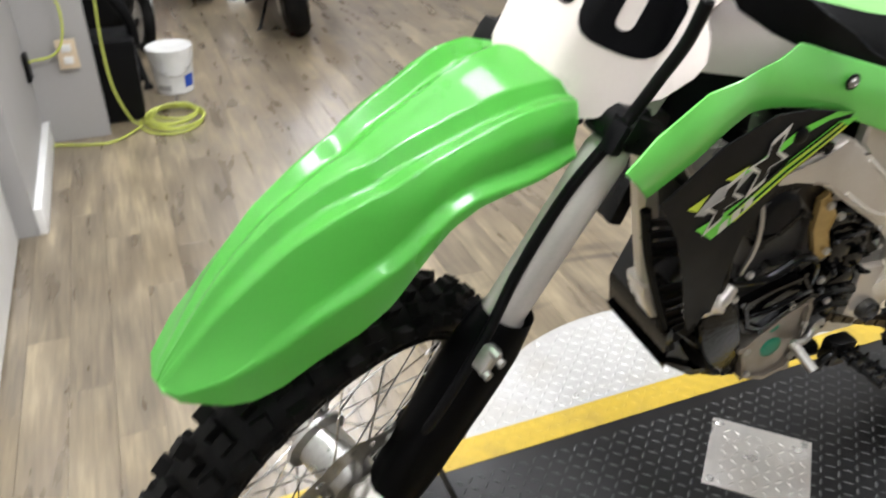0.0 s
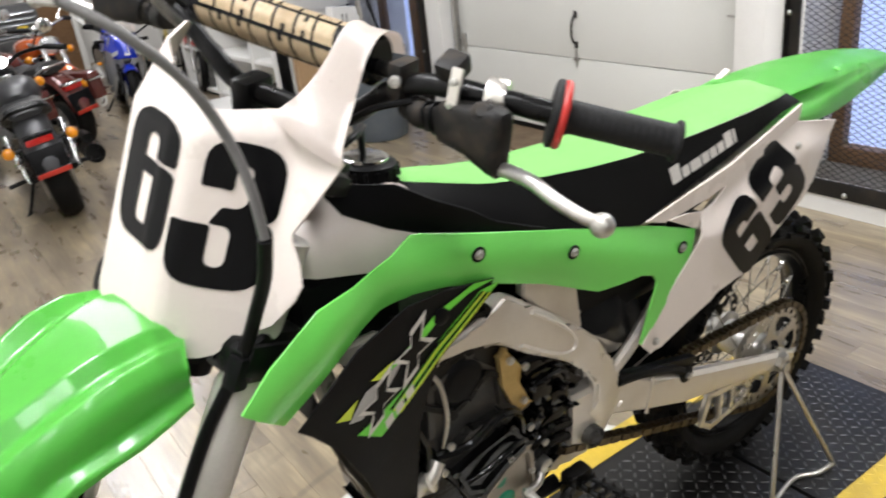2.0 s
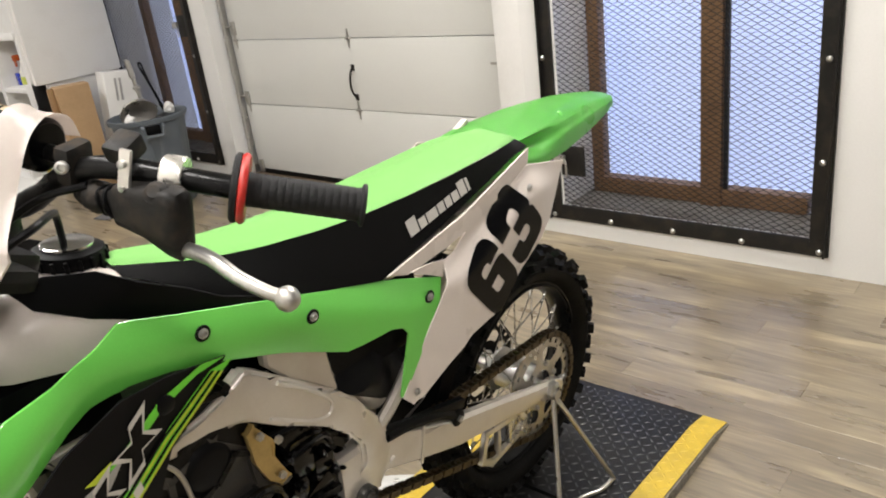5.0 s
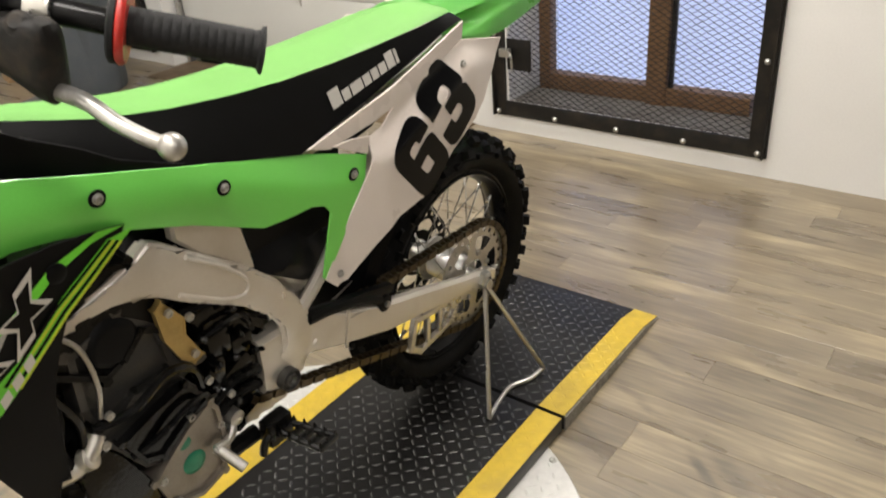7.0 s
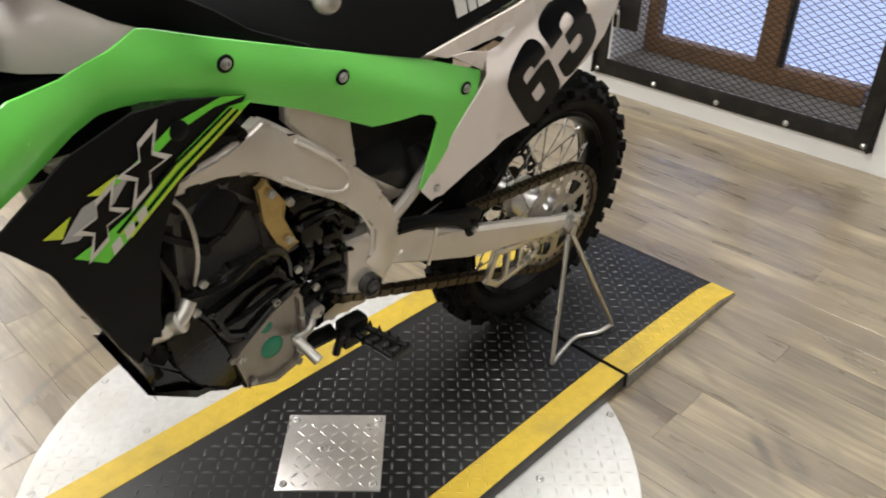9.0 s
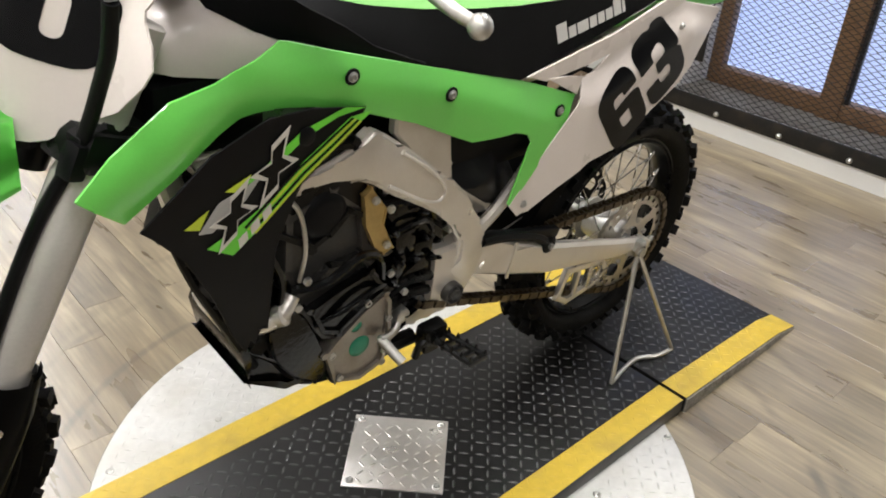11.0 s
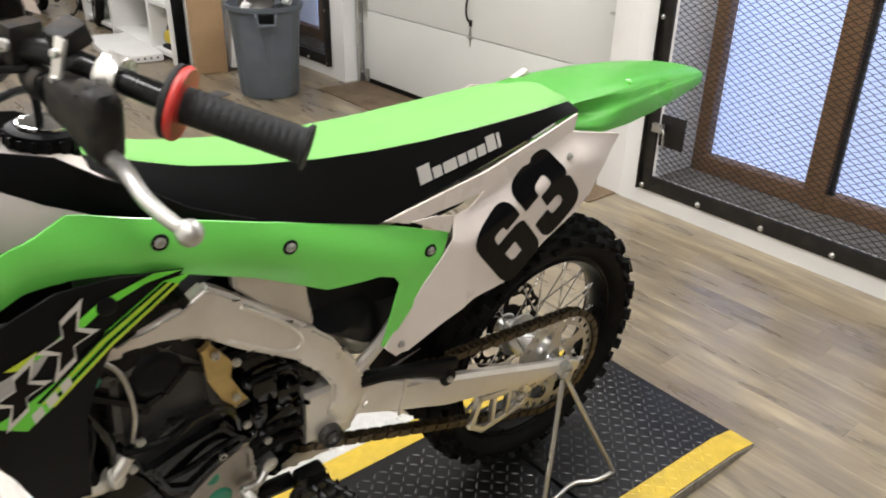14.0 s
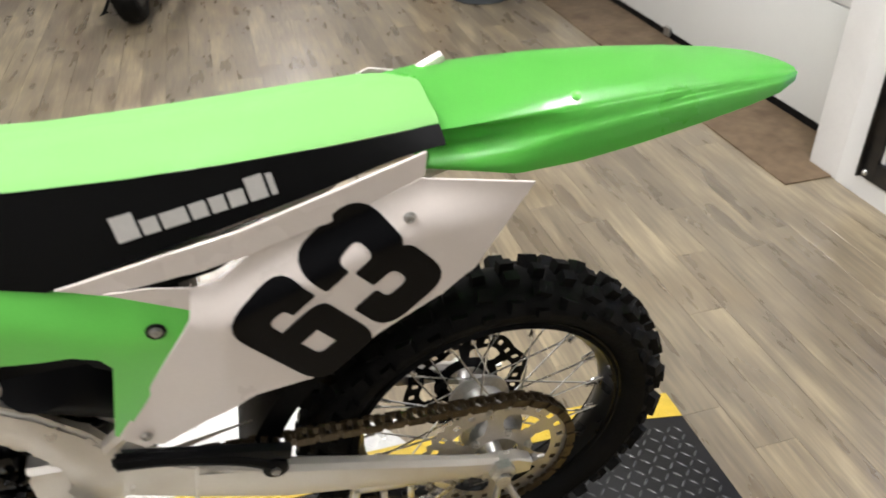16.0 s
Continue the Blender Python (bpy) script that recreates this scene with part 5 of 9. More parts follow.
for x in xs:
    a, b, c, w = (interp(x, sx, v) for v in (ztop, zmid, zlow, wtop))
    wm = w + 0.022
    half = [(wm, b), (wm - 0.006, b + (a - b) * 0.45), (w + 0.002, b + (a - b) * 0.78), (w * 0.75, a - 0.002), (w * 0.35, a)]
    rt.append([Vector((x, -y, z)) for y, z in half] + [Vector((x, 0, a + 0.001))] + [Vector((x, y, z - 0.3 * y)) for y, z in half[::-1]])
    for s in (-1, 1):
        wl = interp(x, [-0.84, -0.76, -0.7, -0.48, -0.1], [0.05, 0.092, 0.108, 0.118, 0.108])
        rs[s].append([Vector((x, -y, z) if s < 0 else (x, min(y, wm), z - (0.03 if y > wm + 0.002 else 0.0))) for y, z in ((wm + 0.0008, b - 0.0005 - (0.3 * wm if s > 0 else 0)), (wm + (wl - wm) * 0.35, b + (c - b) * 0.3), (wm + (wl - wm) * 0.75, b + (c - b) * 0.65), (wl, c), (wl - 0.03, c - 0.004))])
seat = new("seat")
seat.parent = bike
tagged(seat, "long motocross seat with black sides and a green top")
bm = bmesh.new()
loft(bm, rt, closed=False, caps=False)
bm.verts.ensure_lookup_table()
n = len(rt[0])
last = [bm.verts[len(bm.verts) - n + k] for k in range(n)]
bm.faces.new(last)
part("seat_top", bm, SEATG, seat, "pale green textured seat top", smooth=60)
for s in (-1, 1):
    bm = bmesh.new()
    loft(bm, rs[s], closed=False, caps=False)
    part("seat_side", bm, SEATB, seat, "black gripper seat side", smooth=60)


def side_y(x, z):
    """The left side panel's surface: flat at its upper lip and ends, full in the middle."""
    q = min(1.0, max(0.0, (interp(x, [-0.33, -0.2, -0.113, 0.0], [0.80, 0.852, 0.884, 0.856]) - z) / 0.05))
    return -(0.129 + 0.021 * q * q * (3 - 2 * q) * interp(x, [-0.44, -0.34, -0.1, 0.005], [0, 1, 1, 0]))


# brand lettering stands as plain silver blocks
base, along = Vector((-0.414, 0, 0.853)), Vector((0.154, 0, 0.027)).normalized()
upv = Vector((-along.z, 0, along.x))
t = 0.0
for w, h in ((0.022, 0.026), (0.016, 0.016), (0.025, 0.016), (0.016, 0.016), (0.015, 0.016), (0.016, 0.016), (0.018, 0.024), (0.006, 0.022)):
    bm = bmesh.new()
    for k in range(3):
        u0, u1 = t + w * k / 3, t + w * (k + 1) / 3
        quad = [base + along * u + upv * v for u, v in ((u0, 0), (u1, 0), (u1, h), (u0, h))]
        vs = []
        for p in quad:
            b, c = interp(p.x, sx, zmid), interp(p.x, sx, zlow)
            wm, wl = interp(p.x, sx, wtop) + 0.022, interp(p.x, [-0.84, -0.76, -0.7, -0.48, -0.1], [0.05, 0.092, 0.108, 0.118, 0.108])
            f = max(0.0, min(1.0, (b - p.z) / (b - c)))
            y = interp(f, [0, 0.3, 0.65, 1.0], [wm, wm + (wl - wm) * 0.35, wm + (wl - wm) * 0.75, wl])
            vs.append(bm.verts.new((p.x, -y - 0.0015, p.z)))
        bm.faces.new(vs)
    bmesh.ops.remove_doubles(bm, verts=bm.verts[:], dist=0.0001)
    bmesh.ops.solidify(bm, geom=bm.faces[:], thickness=0.0006)
    part("mark_block", bm, SILVERD, seat, "plain silver block")
    t += w + 0.0035

# side panels
bar = [(-0.483, 0.817), (-0.30, 0.858), (-0.11, 0.913), (-0.113, 0.884), (-0.20, 0.852), (-0.285, 0.829), (-0.34, 0.816), (-0.407, 0.806), (-0.44, 0.803)]
main = [(-0.36, 0.795), (-0.33, 0.80), (-0.295, 0.826), (-0.20, 0.852), (-0.118, 0.884), (0.008, 0.856), (0.0, 0.843), (-0.06, 0.765), (-0.1, 0.742), (-0.165, 0.706), (-0.217, 0.672), (-0.255, 0.65), (-0.32, 0.642), (-0.378, 0.608), (-0.43, 0.573), (-0.455, 0.57), (-0.478, 0.595), (-0.415, 0.69), (-0.367, 0.765)]
for s in (-1, 1):
    bm = bmesh.new()
    sheet(bm, main, lambda x, z: -s * side_y(x, z), 0.003, 0.01, 0.001)
    panel = part("side_panel", bm, WHITE, bike, "white number side panel")
    bm = bmesh.new()
    sheet(bm, bar if s < 0 else [(x, z - 0.07) for x, z in bar], lambda x, z: s * interp(x, [-0.48, -0.3, -0.11], [0.124, 0.132, 0.128]), 0.004, 0.02, 0.001)
    part("panel_upper_bar", bm, WHITE, panel)
    bm = bmesh.new()
    sheet(bm, [(-0.44, 0.80), (-0.40, 0.806), (-0.29, 0.83), (-0.29, 0.82), (-0.335, 0.798), (-0.38, 0.79)], lambda x, z: s * 0.112, 0.002, 0.03, 0.0)
    part("vent_recess", bm, BLACKP, panel, "black vent behind the panel")
    bm = bmesh.new()
    sheet(bm, [(-0.44, 0.808), (-0.365, 0.768), (-0.36, 0.797), (-0.40, 0.806)], lambda x, z: s * 0.131, 0.003, 0.03, 0.0005)
    part("panel_lip", bm, WHITE, panel)
    if s < 0:
        d1, n1 = Vector((0.76, 0, 0.65)), Vector((-0.65, 0, 0.76))
        for which, o_d, o_n, w, h in ((6, 0.229, 0.646, 0.093, 0.145), (3, 0.332, 0.644, 0.099, 0.145)):
            bm = bmesh.new()

            def place(u, v, lift, o_d=o_d, o_n=o_n):
                p = d1 * (o_d + u) + n1 * (o_n + v)
                return Vector((p.x, side_y(p.x, p.z) - lift, p.z))

            digit(bm, which, w, h, 0.034, place)
            part("race_digit", bm, DECAL, panel, "bold black race figure %d" % which)

# shroud: long green strip with the flared front
shroud_out = [(-1.141, 0.842), (-1.10, 0.872), (-1.032, 0.907), (-0.978, 0.911), (-0.921, 0.924), (-0.888, 0.935), (-0.873, 0.931), (-0.815, 0.911), (-0.658, 0.861), (-0.485, 0.81), (-0.362, 0.766), (-0.405, 0.69), (-0.474, 0.592), (-0.481, 0.6), (-0.456, 0.707), (-0.466, 0.722), (-0.491, 0.731), (-0.573, 0.731), (-0.61, 0.748), (-0.68, 0.785), (-0.762, 0.819), (-0.841, 0.847), (-0.9, 0.859), (-0.943, 0.86), (-0.976, 0.851), (-1.02, 0.829), (-1.094, 0.792)]


def shroud_y(x, z):
    base = interp(x, [-1.14, -1.03, -0.95, -0.88, -0.8, -0.63, -0.5, -0.36], [0.172, 0.154, 0.130, 0.122, 0.120, 0.121, 0.129, 0.136])
    mid = interp(x, [-1.14, -1.03, -0.93, -0.8, -0.6, -0.45, -0.36], [0.825, 0.868, 0.902, 0.868, 0.80, 0.735, 0.72])
    return -(base - 0.32 * max(0.0, z - mid - 0.012) - interp(x, [-0.62, -0.52], [0.25, 0.02]) * max(0.0, mid - 0.012 - z))


for s in (-1, 1):
    bm = bmesh.new()
    sheet(bm, shroud_out if s < 0 else [(x, z - 0.04) for x, z in shroud_out], lambda x, z: -s * shroud_y(x, z) if s > 0 else shroud_y(x, z), 0.0035, 0.0125, 0.001)
    green = part("shroud", bm, GREEN, bike, "bright green radiator shroud and side strip", smooth=22)
    lower = [(-1.085, 0.785), (-0.995, 0.84), (-0.92, 0.862), (-0.86, 0.857), (-0.772, 0.835), (-0.80, 0.803), (-0.872, 0.762), (-0.895, 0.72), (-0.91, 0.679), (-0.918, 0.60), (-0.922, 0.553), (-0.935, 0.56), (-0.943, 0.535), (-0.95, 0.548), (-0.958, 0.532), (-0.978, 0.575), (-1.0, 0.643), (-1.036, 0.722), (-1.068, 0.766)]
    if s > 0:
        lower = [(-1.06, 0.80), (-0.995, 0.84), (-0.92, 0.862), (-0.86, 0.857), (-0.772, 0.835), (-0.80, 0.803), (-0.872, 0.762), (-0.93, 0.75), (-1.0, 0.76)]
    bm = bmesh.new()
    low_y = lambda x, z: -(interp(x, [-1.09, -1.0, -0.9, -0.77], [0.165, 0.148, 0.135, 0.118]) - 0.05 * max(0.0, 0.8 - z))
    sheet(bm, lower, lambda x, z: -s * low_y(x, z) if s > 0 else low_y(x, z), 0.003, 0.02, 0.001)
    black = part("lower_shroud", bm, BLACKP, bike, "black lower radiator shroud with green graphics")
    if s < 0:
        def decal(name, outline, material, lift, label=""):
            bm = bmesh.new()
            sheet(bm, outline, lambda x, z: low_y(x, z) - lift - 0.0022, 0.0004, 0.02, 0.0)
            part(name, bm, material, black, label)

        decal("stripe", [(-1.008, 0.727), (-0.974, 0.702), (-0.932, 0.727), (-0.87, 0.77), (-0.80, 0.81), (-0.765, 0.828), (-0.80, 0.83), (-0.87, 0.795), (-0.925, 0.757), (-0.97, 0.738)], LIME, 0.0022, "green flash graphic")
        decal("stripe", [(-0.965, 0.79), (-0.93, 0.805), (-0.875, 0.834), (-0.81, 0.845), (-0.775, 0.836), (-0.82, 0.836), (-0.872, 0.823), (-0.92, 0.796)], LIME, 0.0022, "green flash graphic")
        decal("stripe", [(-1.035, 0.766), (-1.003, 0.778), (-1.016, 0.757)], YLIME, 0.0024, "yellow flash graphic")
        decal("stripe", [(-0.982, 0.793), (-0.947, 0.803), (-0.958, 0.783)], YLIME, 0.0024, "yellow flash graphic")
        decal("stripe", [(-1.018, 0.752), (-0.99, 0.782), (-0.955, 0.789), (-0.93, 0.80), (-0.955, 0.772), (-1.0, 0.746)], GREYD, 0.0024, "grey flash graphic")
        for k in range(4):
            o, e = 0.0045 * k, 0.0028 if k % 2 else 0.002
            decal("pinstripe", [(-0.945 - o, 0.722 + o), (-0.87 - o, 0.774 + o), (-0.785 - o, 0.821 + o * 0.6), (-0.782 - o, 0.819 + o * 0.6), (-0.867 - o, 0.774 + o - e), (-0.942 - o, 0.722 + o - e)], DECAL if k % 2 else YLIME, 0.003, "thin line between stripes")
        # angular model mark as plain slanted shapes
        for cx, cz, wd, ht in ((-0.972, 0.757, 0.048, 0.04), (-0.915, 0.8, 0.05, 0.044)):
            ax, up = Vector((0.83, 0.55)), Vector((-0.25, 0.97))
            q = lambda a, b, k: tuple(Vector((cx, cz)) + ax * a * wd * k / 2 + up * b * ht * k / 2)
            for k, mt, lift in ((1.3, SILVERD, 0.0032), (1.0, DECAL, 0.0038)):
                e = 0.1 if k > 1.1 else 0.0
                decal("model_mark", [q(-1 - e, -1, k), q(-0.1, -1, k), q(0.1, -0.4, k), q(1 + e, -0.7, k), q(0.5, 0.15, k), q(1 + e, 1, k), q(0.1, 1, k), q(-0.1, 0.4, k), q(-1 - e, 0.7, k), q(-0.5, -0.15, k)], mt, lift, "angular outlined mark")
        for k in range(3):
            a = Vector((-0.965 + 0.017 * k, 0.708 + 0.012 * k))
            decal("capacity_mark", [tuple(a), tuple(a + Vector((0.012, 0.009))), tuple(a + Vector((0.01, 0.022))), tuple(a + Vector((-0.002, 0.014)))], SILVERD, 0.0032)
        bm = bmesh.new()
        turned(bm, (0, 0, 0), (0, -1, 0), [(0, 0.0068), (0.0012, 0.0068), (0.0016, 0.0062), (0.0005, 0.006), (0.0005, 0.0052), (0.004, 0.0048), (0.0046, 0.0034), (0.002, 0.0022)], 16)
        flange = mesh_of("bolt", bm, STEEL)
        # Dark ring stands in for the shade in each shroud bolt recess.
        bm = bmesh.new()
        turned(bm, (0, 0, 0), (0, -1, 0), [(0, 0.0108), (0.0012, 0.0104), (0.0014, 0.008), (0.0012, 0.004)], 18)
        shade_ring = mesh_of("bolt_seat", bm, BLACKP)
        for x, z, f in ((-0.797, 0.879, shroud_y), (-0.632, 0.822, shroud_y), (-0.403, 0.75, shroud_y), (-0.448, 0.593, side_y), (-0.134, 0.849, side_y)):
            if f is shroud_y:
                shared("bolt_seat", shade_ring, green, pose(x, f(x, z) - 0.0022, z), "dark ring for the shade in the bolt recess")
            shared("bolt", flange, green, pose(x, f(x, z) - 0.003, z), "panel bolt")
        bm = bmesh.new()
        turned(bm, (-0.869, low_y(-0.869, 0.825), 0.825), (0, -1, 0), [(0, 0.012), (0.006, 0.012), (0.008, 0.008)], 16)
        part("push_rivet", bm, BLACKP, black)

# airbox and inner rear mudguard
bm = bmesh.new()
box(bm, (-0.50, 0, 0.74), (0.26, 0.17, 0.2), 0.03)
loft(bm, [[Vector((-0.545 + 0.12 * t, -0.07 + 0.03 * t + 0.012 * math.sin(6.3 * k / 16), 0.70 - 0.11 * t)) + (0.058 - 0.012 * t) * Vector((math.cos(6.2832 * k / 16), 0.5 * math.sin(6.2832 * k / 16), math.sin(6.2832 * k / 16))) for k in range(16)] for t in (0.0, 0.25, 0.5, 0.75, 1.0)])
part("airbox", bm, BLACKP, bike, "black plastic airbox")
bm = bmesh.new()
cyl(bm, (-0.535, -0.055, 0.63), (-0.475, -0.06, 0.575), 0.026, 0.026, 20)
cyl(bm, (-0.545, -0.05, 0.64), (-0.535, -0.055, 0.63), 0.018, 0.026, 20)
turned(bm, (-0.52, -0.078, 0.63), (-0.3, -1, 0.4), [(0, 0.012), (0.01, 0.012), (0.012, 0.008), (0.02, 0.006)], 12)
part("shock_reservoir", bm, ALUL, bike, "bright aluminium shock reservoir")
bm = bmesh.new()
rings = []
for a in np.linspace(radians(112), radians(175), 10):
    r = 0.372
    c = Vector((RAX.x + r * math.cos(a), 0, RAX.z + r * math.sin(a)))
    rings.append([c + Vector((0, y, 0)) - Vector((math.cos(a), 0, math.sin(a))) * d for y, d in ((-0.075, 0.03), (-0.07, 0.0), (0.0, -0.004), (0.07, 0.0), (0.075, 0.03))])
loft(bm, rings, closed=False, caps=False)
bmesh.ops.solidify(bm, geom=bm.faces[:], thickness=0.003)
part("inner_mudguard", bm, BLACKP, bike, "black inner mudguard")
bm = bmesh.new()
tube(bm, [(-0.75, 0.07, 0.72), (-0.6, 0.13, 0.7), (-0.4, 0.13, 0.72)], 0.02, 12)
rings = [(-0.4, 0.03), (-0.36, 0.05), (-0.05, 0.055), (0.02, 0.04)]
loft(bm, [[Vector((x, 0.12 + r * 0.7 * math.cos(a), 0.74 + (x + 0.4) * 0.2 + r * math.sin(a))) for a in np.linspace(0, 2 * math.pi, 17)[:-1]] for x, r in rings])
part("exhaust", bm, STEEL, bike, "steel silencer on the far side")
bm = bmesh.new()
box(bm, (-0.06, 0.07, 0.905), (0.05, 0.014, 0.01), 0.003, rot=Matrix.Rotation(radians(-25), 3, "Y"))
part("strap_end", bm, WHITE, bike, "small white strap end behind the seat")

# rear mudguard
bm = bmesh.new()
tx = [-0.112, -0.07, 0.0, 0.08, 0.16, 0.24, 0.31, 0.36, 0.395, 0.408]
tt = [0.906, 0.911, 0.915, 0.917, 0.914, 0.908, 0.899, 0.89, 0.88, 0.873]
tw = [0.096, 0.1, 0.098, 0.09, 0.08, 0.069, 0.057, 0.044, 0.024, 0.01]
tb = [0.874, 0.866, 0.848, 0.846, 0.85, 0.857, 0.863, 0.866, 0.867, 0.867]
rings = []
for x in np.linspace(-0.112, 0.408, 44):
    a, w, b = (interp(x, tx, v) for v in (tt, tw, tb))
    H = a - b
    dip = interp(x, [-0.112, -0.06, 0.03, 0.075], [0.026, 0.024, 0.008, 0.0])
    sill = interp(x, [-0.112, 0.07, 0.4], [0.2, 0.5, 0.55])
    knots = [(w, b, 0), (w, b + H * sill * 0.5, 0.006), (w * 0.97 - dip * 0.25, b + H * sill, 0.005), (w * 0.9 - dip, b + H * (sill + 0.1), 0.008), (w * 0.86 - dip * 0.9, b + H * 0.74, 0.006), (w * 0.8, b + H * 0.86, 0.005), (w * 0.6, a - 0.003, 0.02), (w * 0.3, a, 0.01)]
    half = [(p.x, p.y) for p in rounded(knots + [(0.0, a + 0.0005, 0)], 4)]
    rings.append([Vector((x, -y, z)) for y, z in half] + [Vector((x, y, z)) for y, z in half[-2::-1]])
loft(bm, rings, closed=False, caps=False)
bmesh.ops.solidify(bm, geom=bm.faces[:], thickness=0.003)
tail = part("rear_mudguard", bm, GREEN, bike, "bright green pointed rear mudguard", smooth=65)
bm = bmesh.new()
turned(bm, (0.066, -0.083, 0.925), (0, -0.5, 0.8), [(0, 0.006), (0.002, 0.006), (0.004, 0.003)], 14)
part("clip", bm, GREEN, tail)

# ---- front end, turned with the bars ----
LEG = lambda z, v, off=0.0: Vector((-1.132 - (0.845 - z) * 0.559 + off, v, z))
for s in (-1, 1):
    v = s * 0.1
    bm = bmesh.new()
    turned(bm, LEG(0.585, v), LEG(1.0, v) - LEG(0.585, v), [(0, 0.027), (0.004, 0.0305), (0.02, 0.0305), (0.024, 0.0285), (0.03, 0.0305), (0.045, 0.0305), (0.05, 0.0282), (0.28, 0.0285), (0.3, 0.024), (0.455, 0.024), (0.458, 0.02)], 28)
    leg = part("fork_tube", bm, FORKM, bike, "grey anodised upside-down fork tube", TURNED)
    bm = bmesh.new()
    cyl(bm, LEG(0.62, v), LEG(0.32, v), 0.0235, 0.0235, 24)
    part("fork_slider", bm, CHROME, leg, "polished fork slider", TURNED)
    bm = bmesh.new()
    sheet(bm, [(-0.045, -0.05), (-0.04, 0.03), (0.02, 0.045), (0.04, 0.02), (0.035, -0.045), (0.0, -0.06)], lambda a, b: 0, 0.05, 0.05, 0.006)
    bm.transform(Matrix.Translation(LEG(0.335, v + 0.025, -0.012)))
    part("axle_clamp", bm, ALUL, leg, "cast alloy axle clamp", TURNED)
    # guard: a half shell wrapped over the slider
    bm = bmesh.new()
    d = (LEG(0.3, v) - LEG(0.66, v))
    rings = []
    for t in np.linspace(0, 1, 8):
        c = LEG(0.63, v) + d * t * 0.86
        r = interp(t, [0, 0.08, 0.3, 0.8, 1], [0.036, 0.043, 0.045, 0.043, 0.036])
        rings.append([c + Vector((-math.cos(a) * r * 0.98, s * math.sin(a) * r + s * 0.004, math.cos(a) * r * 0.3)) for a in np.linspace(radians(-75), radians(165), 14)])
    loft(bm, rings, closed=False, caps=False)
    bmesh.ops.solidify(bm, geom=bm.faces[:], thickness=0.003)
    part("fork_guard", bm, BLACKP, leg, "black plastic fork guard", TURNED, smooth=60)
for z, h in ((1.03, 0.03), (0.865, 0.05)):
    bm = bmesh.new()
    back = Vector((0.03 if z > 1 else 0.0, 0, 0))
    box(bm, LEG(z, 0) + back + Vector((0.02, 0, 0)), (0.075, 0.19 if z > 1 else 0.25, h), 0.012, rot=Matrix.Rotation(radians(29), 3, "Y"))
    for s in (-1, 1):
        box(bm, LEG(z, s * (0.09 if z > 1 else 0.1)) + back, (0.06 if z > 1 else 0.076, 0.066, h), 0.016, rot=Matrix.Rotation(radians(29), 3, "Y"))
    clamp = part("triple_clamp", bm, BLACKM, bike, "black triple clamp", TURNED)
bm = bmesh.new()
box(bm, LEG(0.872, -0.108) + Vector((-0.04, -0.01, 0.0)), (0.022, 0.022, 0.04), 0.006, rot=Matrix.Rotation(radians(25), 3, "Y"))
box(bm, LEG(0.89, -0.108) + Vector((-0.03, -0.006, 0.0)), (0.035, 0.022, 0.018), 0.005)
part("hose_guide", bm, BLACKP, clamp, "black hose guide clamp", TURNED)
bm = bmesh.new()
cyl(bm, FAX + Vector((0, -0.14, 0)), FAX + Vector((0, 0.14, 0)), 0.012, seg=18)
turned(bm, FAX + Vector((0, -0.135, 0)), (0, -1, 0), [(0, 0.018), (0.01, 0.018), (0.012, 0.012)], 6)
part("axle", bm, STEEL, front_wheel, "front axle", TURNED)
bm = bmesh.new()
box(bm, (-1.36, -0.085, 0.40), (0.075, 0.05, 0.11), 0.014, rot=Matrix.Rotation(radians(30), 3, "Y"))
cyl(bm, (-1.385, -0.065, 0.42), (-1.385, -0.11, 0.42), 0.02, seg=18)
cyl(bm, (-1.355, -0.065, 0.375), (-1.355, -0.11, 0.375), 0.02, seg=18)
part("brake_caliper", bm, STEEL, front_wheel, "front brake caliper", TURNED)
bm = bmesh.new()
box(bm, (-1.315, -0.138, 0.61), (0.02, 0.02, 0.035), 0.004, rot=Matrix.Rotation(radians(29), 3, "Y"))
for dx, dz in ((0.0, 0.02), (0.012, -0.004), (-0.008, -0.014)):
    cyl(bm, (-1.315 + dx, -0.14, 0.61 + dz), (-1.315 + dx, -0.155, 0.61 + dz), 0.006, seg=8)
part("hose_bracket", bm, STEEL, front_wheel, "zinc brake hose bracket", TURNED)
hose_pts = [(-1.21, -0.02, 1.255), (-1.185, -0.055, 1.232), (-1.155, -0.085, 1.192), (-1.135, -0.108, 1.142), (-1.133, -0.133, 1.098), (-1.138, -0.154, 1.049)]
bm = bmesh.new()
tube(bm, hose_pts, 0.0052, 10)
tube(bm, [(-0.97, 0.14, 1.13), (-1.08, 0.10, 1.24), (-1.17, 0.03, 1.268), (-1.21, -0.02, 1.255)], 0.0062, 10)
part("brake_hose", bm, GREYHOSE, front_wheel, "grey sleeved front brake hose", TURNED)
bm = bmesh.new()
tube(bm, [hose_pts[-1], (-1.136, -0.147, 1.0), (-1.138, -0.133, 0.95), (-1.143, -0.122, 0.908), (-1.157, -0.113, 0.868), (-1.198, -0.102, 0.795), (-1.252, -0.104, 0.70), (-1.305, -0.118, 0.615), (-1.37, -0.12, 0.50), (-1.385, -0.10, 0.43)], 0.0075, 10)
part("brake_hose", bm, BLACKP, front_wheel, "black lower brake hose", TURNED)

# front mudguard
bm = bmesh.new()
fx = [-1.665, -1.655, -1.618, -1.592, -1.562, -1.526, -1.475, -1.44, -1.425, -1.40, -1.375, -1.34, -1.285, -1.24, -1.18, -1.135]
